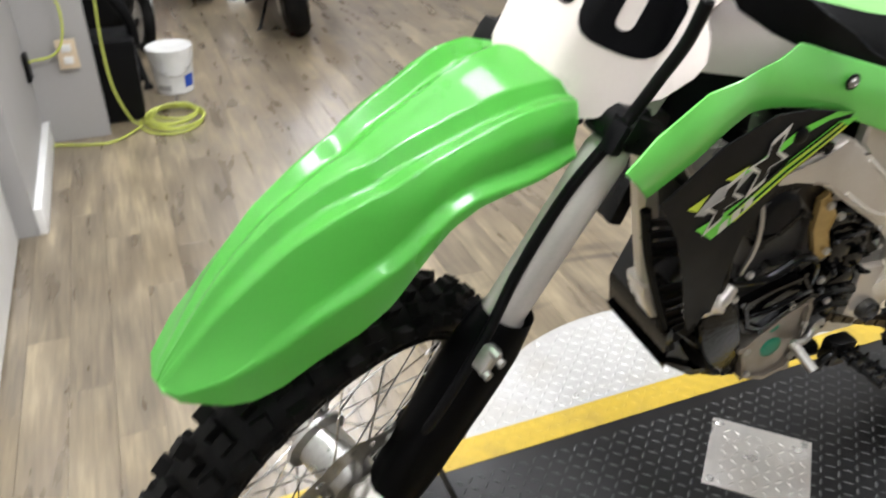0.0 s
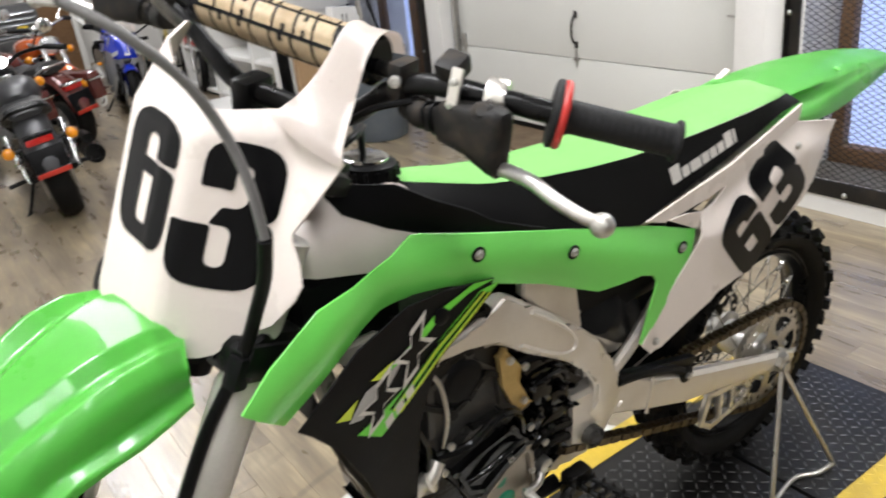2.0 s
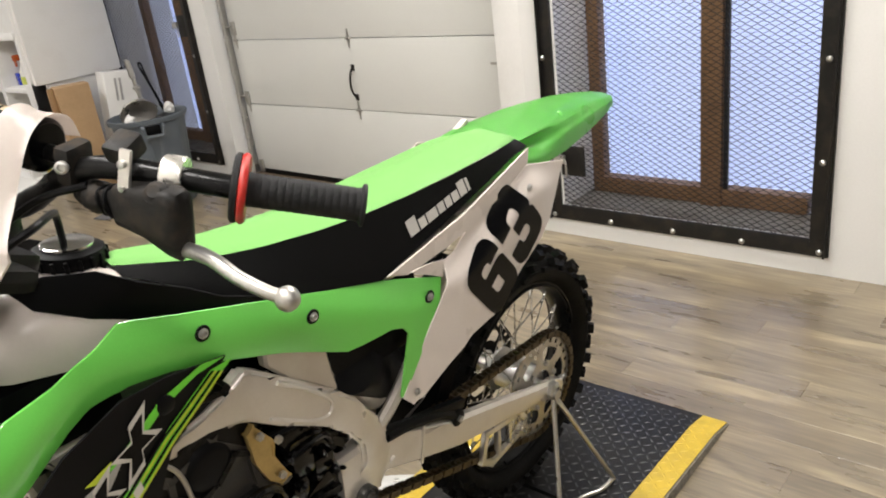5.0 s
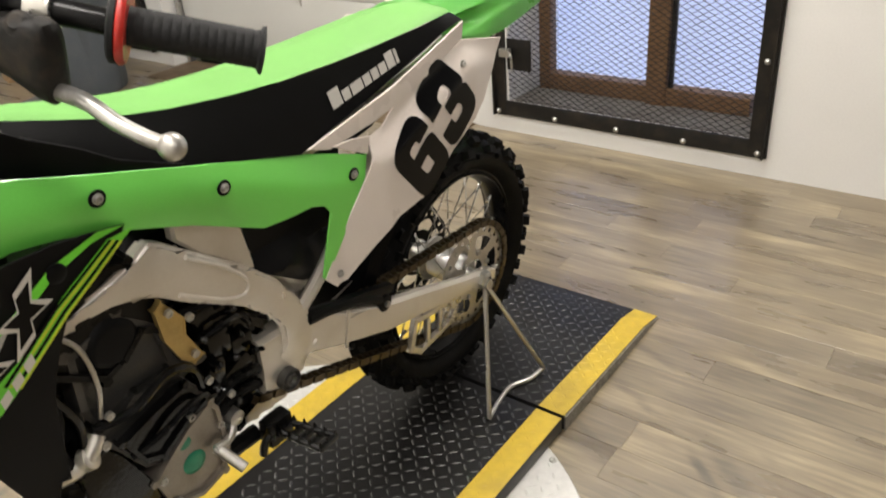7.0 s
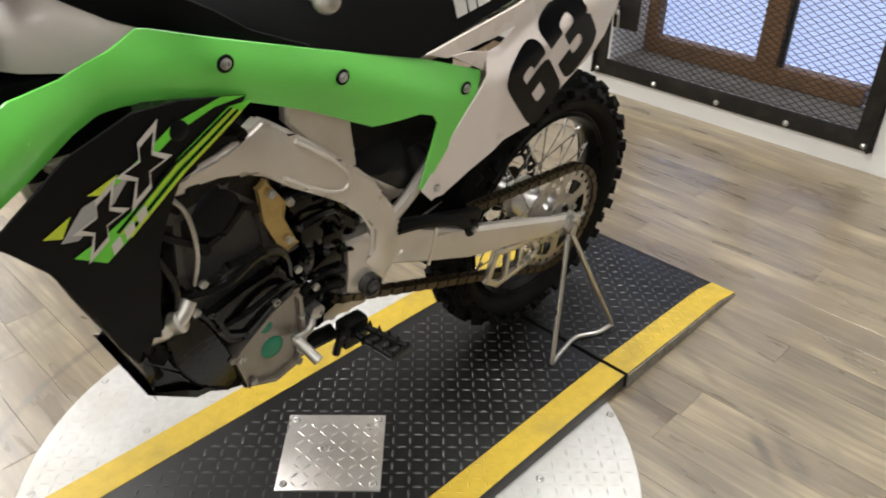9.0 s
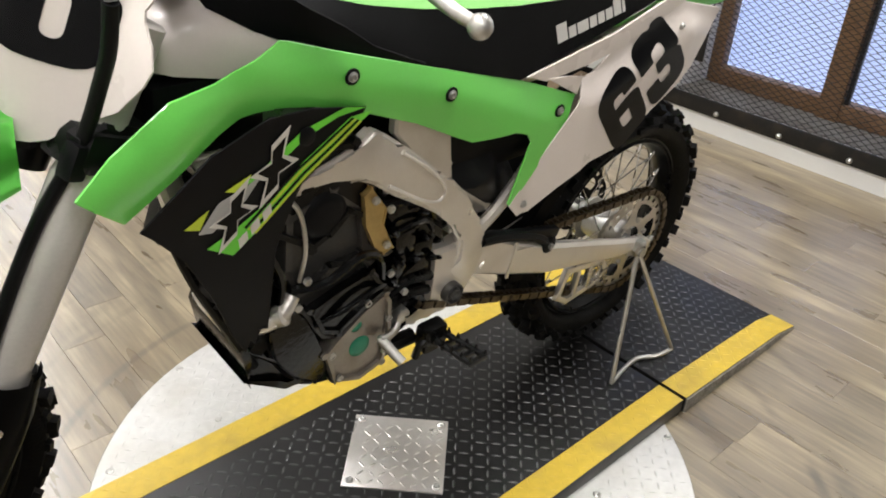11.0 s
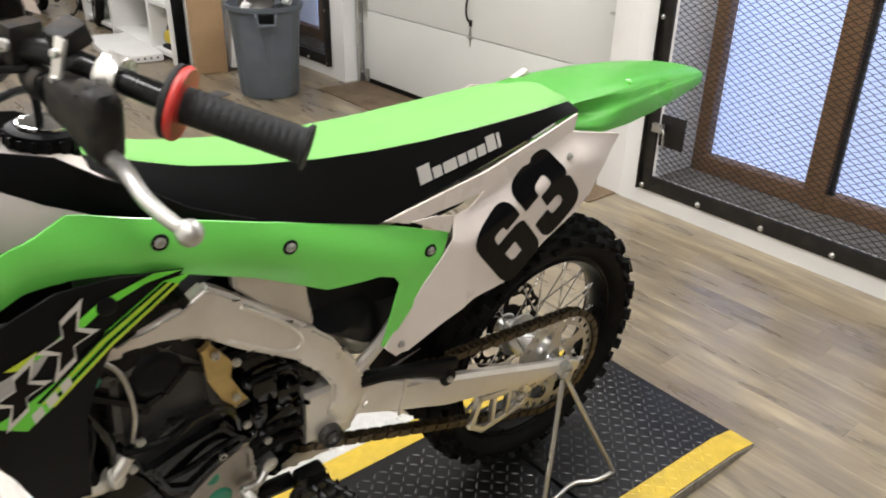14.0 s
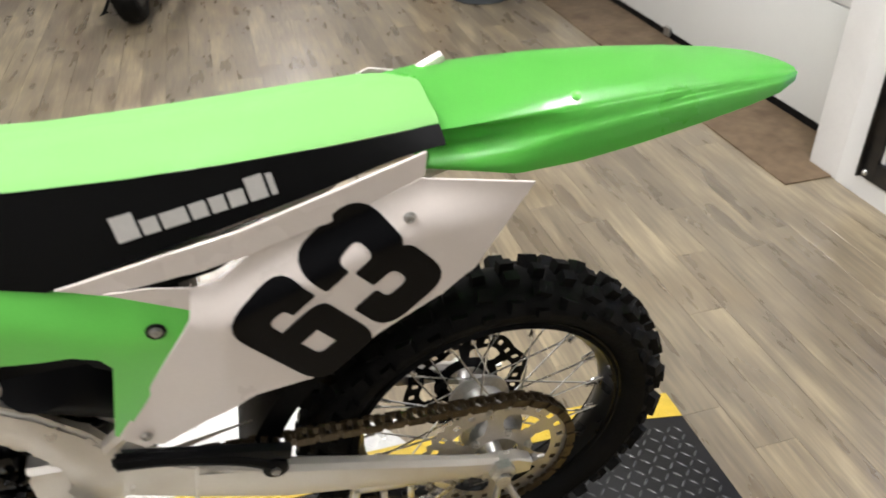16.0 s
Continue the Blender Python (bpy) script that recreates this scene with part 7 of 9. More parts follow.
def cruiser(m, label, paint, trim, seat=LEATHER, L=1.1, R=0.235, bags=None, rack=False, screen=False, stand=True, plate=True, group="parked motorcycles"):
    """A parked road cruiser, back wheel at the origin, nose along +y."""
    k = thing("motorcycle", label, "motorcycle", m, group)
    far_wheel(k, (0, 0, R), R, 0.125, trim, "mag" if bags is None else "wire")
    far_wheel(k, (0, L, R), R, 0.09, trim, "mag" if bags is None else "wire", turn=-12)
    P = lambda name, bm, mt, lab="", par=None, sm=40: part(name, bm, mt, par or k, lab, smooth=sm)
    bm = bmesh.new()
    arc_guard(bm, (0, 0.02, R + 0.04), R + 0.045, 8, 128, 0.17)
    P("rear_fender", bm, paint, "rounded painted rear mudguard")
    bm = bmesh.new()
    arc_guard(bm, (0, L, R), R + 0.03, 20, 120, 0.12)
    P("front_fender", bm, paint)
    bm = bmesh.new()
    box(bm, (0, -0.19, 0.46), (0.13, 0.05, 0.035), 0.01)
    tail = P("tail_light", bm, REDL, "red tail light lens")
    bm = bmesh.new()
    box(bm, (0, -0.185, 0.483), (0.14, 0.06, 0.014), 0.004)
    P("lamp_cover", bm, trim, "", tail)
    if plate:
        bm = bmesh.new()
        box(bm, (0, -0.235, 0.37), (0.17, 0.012, 0.11), 0.004, Matrix.Rotation(radians(-14), 3, "X"))
        pl = P("plate_holder", bm, BLACKP, "black number plate holder")
        bm = bmesh.new()
        box(bm, (0, -0.262, 0.302), (0.16, 0.012, 0.024), 0.003)
        P("reflector", bm, mat_red, "red reflector strip", pl)
    for s in (-1, 1):
        for yy, zz, xx in ((-0.1, 0.425, 0.155), (L - 0.18, 0.56, 0.16)):
            bm = bmesh.new()
            cyl(bm, (s * 0.06, yy, zz - 0.005), (s * xx, yy, zz), 0.008, seg=8)
            arm = P("signal_arm", bm, trim)
            bm = bmesh.new()
            turned(bm, (s * xx, yy - 0.035, zz), (0, 1, 0), [(0, 0.012), (0.008, 0.026), (0.03, 0.03), (0.05, 0.02), (0.06, 0.006)], 18)
            P("signal_lens", bm, AMBER, "amber turn signal", arm)
        bm = bmesh.new()
        cyl(bm, (s * 0.13, 0.02, 0.22), (s * 0.14, 0.12, 0.47), 0.012, seg=10)
        sh = P("shock_absorber", bm, CHROME, "chrome shock absorber with coil spring")
        bm = bmesh.new()
        pts = [Vector((s * 0.13, 0.02, 0.22)).lerp(Vector((s * 0.14, 0.12, 0.47)), 0.3 + 0.6 * i / 60) + 0.022 * Vector((math.cos(i * 0.75), math.sin(i * 0.75), 0)) for i in range(61)]
        tube(bm, pts, 0.0045, 6, smooth=False)
        P("spring", bm, CHROME, "", sh)
        bm = bmesh.new()
        tube(bm, [(s * 0.06, 0.62, 0.64), (s * 0.06, L - 0.12, 0.62), (s * 0.07, L, R)], 0.02, 12, smooth=False)
        P("fork_leg", bm, CHROME)
        bm = bmesh.new()
        tube(bm, [(0, L - 0.3, 0.7), (s * 0.12, L - 0.28, 0.75), (s * 0.27, L - 0.42, 0.76), (s * 0.34, L - 0.5, 0.74)], 0.011, 10)
        bar = P("handlebar", bm, trim)
        bm = bmesh.new()
        cyl(bm, (s * 0.26, L - 0.41, 0.762), (s * 0.35, L - 0.515, 0.738), 0.017, seg=12)
        P("grip", bm, GRIPM, "black rubber grip", bar)
        bm = bmesh.new()
        tube(bm, [(s * 0.2, L - 0.36, 0.77), (s * 0.25, L - 0.36, 0.84), (s * 0.28, L - 0.36, 0.86)], 0.005, 8)
        mir = P("mirror_stem", bm, trim)
        bm = bmesh.new()
        turned(bm, (s * 0.3, L - 0.38, 0.865), (0, 1, 0), [(0, 0.03), (0.004, 0.043), (0.018, 0.036), (0.026, 0.01)], 20)
        P("mirror_head", bm, CHROME, "chrome round mirror", mir)
        bm = bmesh.new()
        cyl(bm, (s * 0.08, 0.3, 0.18), (s * 0.24, 0.3, 0.17), 0.012, seg=10)
        P("foot_peg", bm, GRIPM)
        bm = bmesh.new()
        tube(bm, [(s * 0.1, 0.0, 0.235), (s * 0.09, 0.3, 0.27)], 0.018, 10)
        P("swing_arm", bm, BLACKM)
    bm = bmesh.new()
    lump(bm, (0, 0.57, 0.575), (0.135, 0.23, 0.1))
    tank = P("fuel_tank", bm, paint, "painted teardrop fuel tank")
    bm = bmesh.new()
    cyl(bm, (0, 0.6, 0.665), (0, 0.6, 0.69), 0.03, seg=16)
    P("filler_cap", bm, CHROME, "", tank)
    bm = bmesh.new()
    rows = []
    for y, w, z, h in ((-0.06, 0.07, 0.56, 0.02), (-0.02, 0.1, 0.585, 0.035), (0.1, 0.11, 0.565, 0.045), (0.16, 0.12, 0.53, 0.05), (0.26, 0.135, 0.505, 0.055), (0.36, 0.11, 0.54, 0.05), (0.42, 0.08, 0.56, 0.03)):
        rows.append([(w * math.cos(b) * (1 if abs(math.sin(b)) < 0.99 else 1), y, z + h * (abs(math.sin(b)) ** 0.6) * (1 if math.sin(b) > 0 else -0.6)) for b in [2 * math.pi * i / 16 for i in range(16)]])
    loft(bm, rows)
    P("seat", bm, seat, "stepped black padded seat")
    bm = bmesh.new()
    tube(bm, [(-0.115, 0.12, 0.52), (-0.112, -0.03, 0.57), (-0.06, -0.085, 0.6), (0.06, -0.085, 0.6), (0.112, -0.03, 0.57), (0.115, 0.12, 0.52)], 0.009, 8)
    P("grab_rail", bm, trim if not rack else CHROME)
    # engine, frame, pipes
    bm = bmesh.new()
    box(bm, (0, 0.42, 0.24), (0.22, 0.34, 0.16), 0.03)
    eng = P("engine", bm, BLACKM if bags is None else CASE, "dark engine block")
    for yy, tilt in ((0.34, 24), (0.5, -24)):
        bm = bmesh.new()
        for i in range(7):
            box(bm, (0, yy + (0.02 * i) * (-1 if tilt > 0 else 1) * 0.5, 0.33 + 0.022 * i), (0.16, 0.13, 0.012), 0.003)
        box(bm, (0, yy, 0.39), (0.11, 0.09, 0.15), 0.01)
        P("cylinder", bm, CASEL if bags else BLACKM, "finned cylinder", eng)
    for s in (-1, 1):
        bm = bmesh.new()
        turned(bm, (s * 0.11, 0.42, 0.24), (s, 0, 0), [(0, 0.09), (0.015, 0.088), (0.03, 0.06), (0.034, 0.02)], 24)
        P("side_cover", bm, CHROME if bags else BLACKM, "", eng)
        bm = bmesh.new()
        tube(bm, [(s * 0.07, 0.02, 0.44), (s * 0.07, 0.35, 0.47), (s * 0.05, 0.75, 0.6)], 0.015, 8)
        tube(bm, [(s * 0.08, 0.2, 0.2), (s * 0.09, 0.45, 0.13), (s * 0.06, 0.7, 0.2), (s * 0.04, 0.8, 0.56)], 0.015, 8)
        P("frame_tube", bm, BLACKM)
    pm = trim if bags is None else CHROME
    for z, y0, r in ((0.285, -0.12, 0.05), (0.355, -0.05, 0.026)):
        bm = bmesh.new()
        turned(bm, (0.215, y0, z), (0, 1, -0.12), [(0.012, 0.6 * r), (0, 0.62 * r), (0, r), (0.32, r), (0.36, 0.5 * r), (0.5, 0.45 * r)], 22)
        P("muffler", bm, pm, "muffler pointing straight back")
    bm = bmesh.new()
    turned(bm, (0, L - 0.14, 0.63), (0, 1, -0.05), [(-0.06, 0.02), (-0.04, 0.06), (0.02, 0.075), (0.035, 0.074), (0.04, 0.066)], 24)
    hl = P("headlight", bm, CHROME if bags else trim, "round headlight shell")
    bm = bmesh.new()
    turned(bm, (0, L - 0.105, 0.628), (0, 1, -0.05), [(0, 0.066), (0.012, 0.05), (0.018, 0.02), (0.019, 0.004)], 24)
    P("lens", bm, LENSM, "clear headlight lens", hl)
    bm = bmesh.new()
    turned(bm, (0, L - 0.3, 0.72), (0, -1, 0.8), [(0, 0.03), (0.03, 0.045), (0.036, 0.043), (0.037, 0.004)], 20)
    P("speedometer", bm, CHROME)
    if stand:
        bm = bmesh.new()
        tube(bm, [(-0.11, 0.3, 0.17), (-0.2, 0.17, 0.04), (-0.25, 0.13, 0.018), (-0.23, 0.2, 0.016), (-0.19, 0.18, 0.03)], 0.009, 8)
        P("kickstand", bm, BLACKM, "lowered black side stand")
    if bags:
        for s in (-1, 1):
            bm = bmesh.new()
            box(bm, (s * 0.2, 0.02, 0.4), (0.11, 0.4, 0.19), 0.03, None, 0.92)
            bag = P("saddlebag", bm, bags, "hard saddlebag with chrome trim")
            bm = bmesh.new()
            box(bm, (s * 0.2, 0.02, 0.448), (0.116, 0.404, 0.012), 0.004)
            P("lid_trim", bm, CHROME, "", bag)
            bm = bmesh.new()
            tube(bm, [(s * 0.27, -0.2, 0.31), (s * 0.275, 0.0, 0.3), (s * 0.27, 0.24, 0.31)], 0.01, 8)
            tube(bm, [(s * 0.27, -0.2, 0.36), (s * 0.275, 0.0, 0.35), (s * 0.27, 0.24, 0.36)], 0.008, 8)
            P("bag_guard", bm, CHROME, "chrome guard rails")
    if rack:
        bm = bmesh.new()
        for x in (-0.09, -0.03, 0.03, 0.09):
            tube(bm, [(x, -0.2, 0.575), (x, 0.02, 0.585)], 0.006, 8)
        tube(bm, [(-0.09, 0.02, 0.585), (-0.1, -0.2, 0.575), (0.1, -0.2, 0.575), (0.09, 0.02, 0.585)], 0.008, 8, smooth=False)
        P("luggage_rack", bm, CHROME, "chrome luggage rack")
        bm = bmesh.new()
        tube(bm, [(-0.1, 0.04, 0.5), (-0.1, -0.01, 0.7), (-0.06, -0.02, 0.75), (0.06, -0.02, 0.75), (0.1, -0.01, 0.7), (0.1, 0.04, 0.5)], 0.009, 8)
        bar = P("sissy_bar", bm, CHROME)
        bm = bmesh.new()
        box(bm, (0, 0.01, 0.71), (0.17, 0.04, 0.1), 0.018)
        P("back_pad", bm, LEATHER, "black padded backrest", bar)
        bm = bmesh.new()
        box(bm, (0, -0.2, 0.41), (0.2, 0.05, 0.1), 0.012)
        P("light_panel", bm, CHROME, "chrome lamp panel")
        bm = bmesh.new()
        box(bm, (0, -0.235, 0.42), (0.1, 0.02, 0.055), 0.008)
        P("brake_light", bm, REDL, "large red brake light")
    if screen:
        bm = bmesh.new()
        outline = [(-0.17, 0.66), (0.17, 0.66), (0.19, 0.86), (0.12, 0.99), (-0.12, 0.99), (-0.19, 0.86)]
        sheet(bm, outline, lambda x, z: L - 0.1 - 0.45 * (z - 0.66) - 1.2 * x * x, 0.004, 0.06, 0)
        P("windscreen", bm, CLEAR, "clear plastic windscreen")
    return k


def clear_material():
    m = bpy.data.materials.new("clear_plastic")
    m.use_nodes = True
    b = m.node_tree.nodes["Principled BSDF"]
    b.inputs["Base Color"].default_value = (0.85, 0.87, 0.86, 1)
    b.inputs["Transmission Weight"].default_value, b.inputs["Roughness"].default_value, b.inputs["IOR"].default_value = 1.0, 0.05, 1.15
    return m


CLEAR = clear_material()
LENSM = mat("headlight_glass", (0.6, 0.62, 0.62), 0.08, 0.3, grain=0.2, scale=120, coat=1.0)
mat_red = mat("reflector_red", (0.42, 0.03, 0.015), 0.35, grain=0.15, scale=90)
lean = lambda x, y, a, turn, s=1.0: Matrix.Translation((x, y, 0)) @ Matrix.Rotation(radians(turn), 4, "Z") @ Matrix.Rotation(radians(a), 4, "Y") @ Matrix.Scale(s, 4)
cruiser(lean(-0.715, 3.52, -8, -5), "matte black cruiser on its side stand with amber signals", MATTEB, BLACKM)
cruiser(lean(-1.095, 4.62, -7, -8), "dark touring motorcycle with chrome rack and padded backrest", BPAINT, CHROME, rack=True, plate=False)
cruiser(lean(-0.36, 4.95, -6, 24), "maroon touring motorcycle with hard saddlebags and chrome rails", MAROON, CHROME, bags=MAROON, screen=True)
cruiser(lean(-0.3, 6.75, 5, 188), "orange cruiser motorcycle with chrome forks and headlight", ORANGEP, CHROME, bags=BPAINT)
cruiser(lean(-0.85, 6.7, 5, 170), "silver and black cruiser with round chrome headlight", SILVERM, CHROME, bags=BPAINT)
cruiser(lean(-1.35, 5.6, -6, 6), "black touring motorcycle with silver tank parked in the row", SILVERM, CHROME, rack=True)
cruiser(lean(-1.25, 7.4, 5, 175), "white touring motorcycle with clear windscreen in the back row", WTRIM, CHROME, bags=WTRIM, screen=True)
cruiser(lean(-0.98, 5.5, -6, -3), "black cruiser with chrome rack parked behind another bike", BPAINT, CHROME, rack=True, plate=False)
cruiser(lean(-0.55, 5.95, -6, 12), "matte black cruiser with black saddlebags in the row", MATTEB, CHROME, bags=BPAINT)
cruiser(lean(-1.85, 6.3, -6, 4), "black cruiser motorcycle parked by the side wall", BPAINT, CHROME, bags=BPAINT)


def sport_bike(m):
    """Front wheel at the origin, tail along +y."""
    k = thing("sport_bike", "blue and silver sport motorcycle parked facing the room", "motorcycle", m, "parked motorcycles")
    P = lambda name, bm, mt, lab="", par=None, sm=40: part(name, bm, mt, par or k, lab, smooth=sm)
    far_wheel(k, (0, 0, 0.2), 0.2, 0.085, BLUEM)
    far_wheel(k, (0, 0.88, 0.2), 0.2, 0.11, BLUEM)
    bm = bmesh.new()
    arc_guard(bm, (0, 0.0, 0.2), 0.225, 60, 165, 0.1)
    P("front_fender", bm, BLUEM, "blue front mudguard")
    for s in (-1, 1):
        bm = bmesh.new()
        cyl(bm, (s * 0.068, 0, 0.2), (s * 0.068, 0.16, 0.56), 0.019, seg=12)
        P("fork_leg", bm, BLACKM)
        bm = bmesh.new()
        rows = []
        for y, zlo, zhi, x in ((0.06, 0.42, 0.58, 0.07), (0.12, 0.3, 0.62, 0.13), (0.22, 0.16, 0.58, 0.155), (0.34, 0.1, 0.5, 0.15), (0.46, 0.11, 0.38, 0.13), (0.56, 0.14, 0.26, 0.1)):
            rows.append([(s * (x - 0.03 * abs(2 * f - 1) ** 2), y, zlo + (zhi - zlo) * f) for f in [i / 8 for i in range(9)]] + [(s * (x - 0.02 - 0.03 * abs(2 * f - 1) ** 2), y, zlo + (zhi - zlo) * f) for f in [i / 8 for i in range(8, -1, -1)]])
        loft(bm, rows)
        P("side_fairing", bm, SILVERM, "silver side fairing panel")
        bm = bmesh.new()
        rows = []
        for y, zlo, zhi, x in ((0.0, 0.5, 0.55, 0.04), (0.05, 0.5, 0.6, 0.09), (0.14, 0.52, 0.64, 0.14), (0.28, 0.5, 0.6, 0.165), (0.4, 0.48, 0.53, 0.15)):
            rows.append([(s * (x - 0.035 * f), y, zlo + (zhi - zlo) * f) for f in [i / 4 for i in range(5)]] + [(s * (x - 0.02 - 0.035 * f), y, zlo + (zhi - zlo) * f) for f in [i / 4 for i in range(4, -1, -1)]])
        loft(bm, rows)
        P("upper_fairing", bm, BLUEM, "glossy blue upper fairing")
        bm = bmesh.new()
        box(bm, (s * 0.075, 0.02, 0.505), (0.075, 0.03, 0.03), 0.01, Matrix.Rotation(radians(s * 25), 3, "Y"))
        P("headlight", bm, LENSM, "narrow headlight")
        bm = bmesh.new()
        tube(bm, [(s * 0.1, 0.1, 0.63), (s * 0.2, 0.12, 0.69)], 0.008, 8)
        mr = P("mirror_stem", bm, BLACKP)
        bm = bmesh.new()
        lump(bm, (s * 0.225, 0.12, 0.7), (0.045, 0.025, 0.025))
        P("mirror_head", bm, BLACKP, "", mr)
        bm = bmesh.new()
        lump(bm, (s * 0.19, 0.16, 0.42), (0.02, 0.03, 0.016))
        P("signal_lens", bm, AMBER, "amber turn signal")
        bm = bmesh.new()
        tube(bm, [(s * 0.05, 0.18, 0.58), (s * 0.2, 0.22, 0.58)], 0.013, 8)
        P("clip_on_bar", bm, BLACKM)
        bm = bmesh.new()
        tube(bm, [(s * 0.06, 0.88, 0.2), (s * 0.07, 0.5, 0.26)], 0.02, 8)
        P("swing_arm", bm, BLACKM)
    bm = bmesh.new()
    rows = []
    for y, w, z0, z1 in ((-0.04, 0.02, 0.47, 0.5), (0.0, 0.07, 0.46, 0.58), (0.07, 0.1, 0.46, 0.62), (0.16, 0.1, 0.5, 0.62)):
        rows.append([(-w, y, z0), (w, y, z0), (w * 0.7, y, z1), (0, y, z1 + 0.015), (-w * 0.7, y, z1)])
    loft(bm, rows)
    nose = P("nose_fairing", bm, BLUEM, "blue pointed nose fairing")
    bm = bmesh.new()
    loft(bm, [[(-0.02, -0.046, 0.49), (0.02, -0.046, 0.49), (0.012, -0.014, 0.56), (-0.012, -0.014, 0.56)], [(-0.02, -0.04, 0.49), (0.02, -0.04, 0.49), (0.012, -0.008, 0.56), (-0.012, -0.008, 0.56)]])
    P("badge", bm, SILVERD, "silver badge", nose)
    bm = bmesh.new()
    sheet(bm, [(-0.1, 0.6), (0.1, 0.6), (0.075, 0.7), (0.03, 0.745), (-0.03, 0.745), (-0.075, 0.7)], lambda x, z: 0.07 + 0.7 * (z - 0.6) + 2.5 * x * x, 0.003, 0.05, 0)
    P("windscreen", bm, CLEAR, "smoked clear windscreen")
    bm = bmesh.new()
    lump(bm, (0, 0.4, 0.55), (0.13, 0.2, 0.09))
    P("fuel_tank", bm, BLUEM, "blue fuel tank")
    bm = bmesh.new()
    rows = []
    for y, w, z0, z1 in ((0.52, 0.11, 0.46, 0.52), (0.7, 0.12, 0.48, 0.54), (0.8, 0.1, 0.54, 0.62), (1.05, 0.05, 0.62, 0.67)):
        rows.append([(-w, y, z0), (w, y, z0), (w * 0.8, y, z1), (-w * 0.8, y, z1)])
    loft(bm, rows)
    P("tail_section", bm, BLUEM)
    bm = bmesh.new()
    box(bm, (0, 0.42, 0.27), (0.2, 0.32, 0.26), 0.04)
    P("engine", bm, BLACKM)
    bm = bmesh.new()
    turned(bm, (-0.15, 0.62, 0.22), (-0.05, 1, 0.25), [(0, 0.03), (0.02, 0.045), (0.28, 0.05), (0.3, 0.035)], 18)
    P("muffler", bm, STEEL, "short steel muffler")
    bm = bmesh.new()
    tube(bm, [(-0.08, 0.5, 0.14), (-0.16, 0.45, 0.012), (-0.18, 0.44, 0.012)], 0.008, 8)
    P("kickstand", bm, BLACKM)


sport_bike(lean(0.21, 5.52, 5, -8))


def small_dirt_bike(m, label, paint, white=WHITE, R=0.155, L=0.75):
    """Front wheel at the origin, tail along +y."""
    k = thing("small_dirt_bike", label, "motorcycle", m, "parked motorcycles")
    P = lambda name, bm, mt, lab="", par=None, sm=40: part(name, bm, mt, par or k, lab, smooth=sm)
    h = R / 0.155
    far_wheel(k, (0, 0, R), R, 0.06, STEEL, "wire", False)
    far_wheel(k, (0, L, R), R, 0.07, STEEL, "wire", False)
    bm = bmesh.new()
    rows = []
    for y, w, z in ((-0.14, 0.012, 0.355), (-0.08, 0.05, 0.372), (0.0, 0.062, 0.385), (0.1, 0.055, 0.39), (0.2, 0.04, 0.38)):
        rows.append([(-w, y, (z - 0.02) * h), (-w * 0.5, y, z * h), (w * 0.5, y, z * h), (w, y, (z - 0.02) * h), (w * 0.5, y, (z - 0.008) * h), (-w * 0.5, y, (z - 0.008) * h)])
    loft(bm, rows)
    P("front_fender", bm, paint, "plastic front mudguard")
    bm = bmesh.new()
    sheet(bm, [(-0.055, 0.42 * h), (0.055, 0.42 * h), (0.07, 0.5 * h), (0.055, 0.565 * h), (-0.055, 0.565 * h), (-0.07, 0.5 * h)], lambda x, z: -0.01 + 0.35 * (z - 0.42) + 5 * x * x, 0.006, 0.03)
    P("number_board", bm, white, "blank white number board")
    for s in (-1, 1):
        bm = bmesh.new()
        cyl(bm, (s * 0.055, 0, R), (s * 0.055, 0.13, 0.56 * h), 0.014, seg=10)
        P("fork_leg", bm, STEEL)
        bm = bmesh.new()
        tube(bm, [(0, 0.14, 0.6 * h), (s * 0.1, 0.15, 0.63 * h), (s * 0.25, 0.2, 0.64 * h)], 0.01, 8)
        bar = P("handlebar", bm, BLACKM)
        bm = bmesh.new()
        cyl(bm, (s * 0.18, 0.18, 0.637 * h), (s * 0.27, 0.205, 0.641 * h), 0.015, seg=10)
        P("grip", bm, GRIPM, "", bar)
        bm = bmesh.new()
        sheet(bm, [(0.12, 0.36 * h), (0.3, 0.3 * h), (0.36, 0.42 * h), (0.22, 0.5 * h), (0.13, 0.5 * h)], lambda x, z: 0, 0.006, 0.06)
        P("shroud", bm, paint, "", None).data.transform(Matrix(((0, 1, 0, s * 0.085), (1, 0, 0, 0), (0, 0, 1, 0), (0, 0, 0, 1))))
        bm = bmesh.new()
        tube(bm, [(s * 0.05, L, R), (s * 0.06, 0.45, 0.22)], 0.014, 8)
        P("swing_arm", bm, STEEL)
        bm = bmesh.new()
        cyl(bm, (s * 0.06, 0.4, 0.15), (s * 0.14, 0.4, 0.15), 0.01, seg=8)
        P("foot_peg", bm, BLACKM)
    bm = bmesh.new()
    box(bm, (0, 0.36, 0.24 * h), (0.12, 0.22, 0.16), 0.02)
    P("engine", bm, CASE)
    bm = bmesh.new()
    rows = []
    for y, w, z in ((0.2, 0.05, 0.5), (0.4, 0.065, 0.49), (0.6, 0.07, 0.5), (0.72, 0.05, 0.52)):
        rows.append([(-w, y, (z - 0.06) * h), (w, y, (z - 0.06) * h), (w, y, (z - 0.01) * h), (w * 0.6, y, z * h), (-w * 0.6, y, z * h), (-w, y, (z - 0.01) * h)])
    loft(bm, rows)
    P("seat", bm, LEATHER, "black seat")
    bm = bmesh.new()
    rows = []
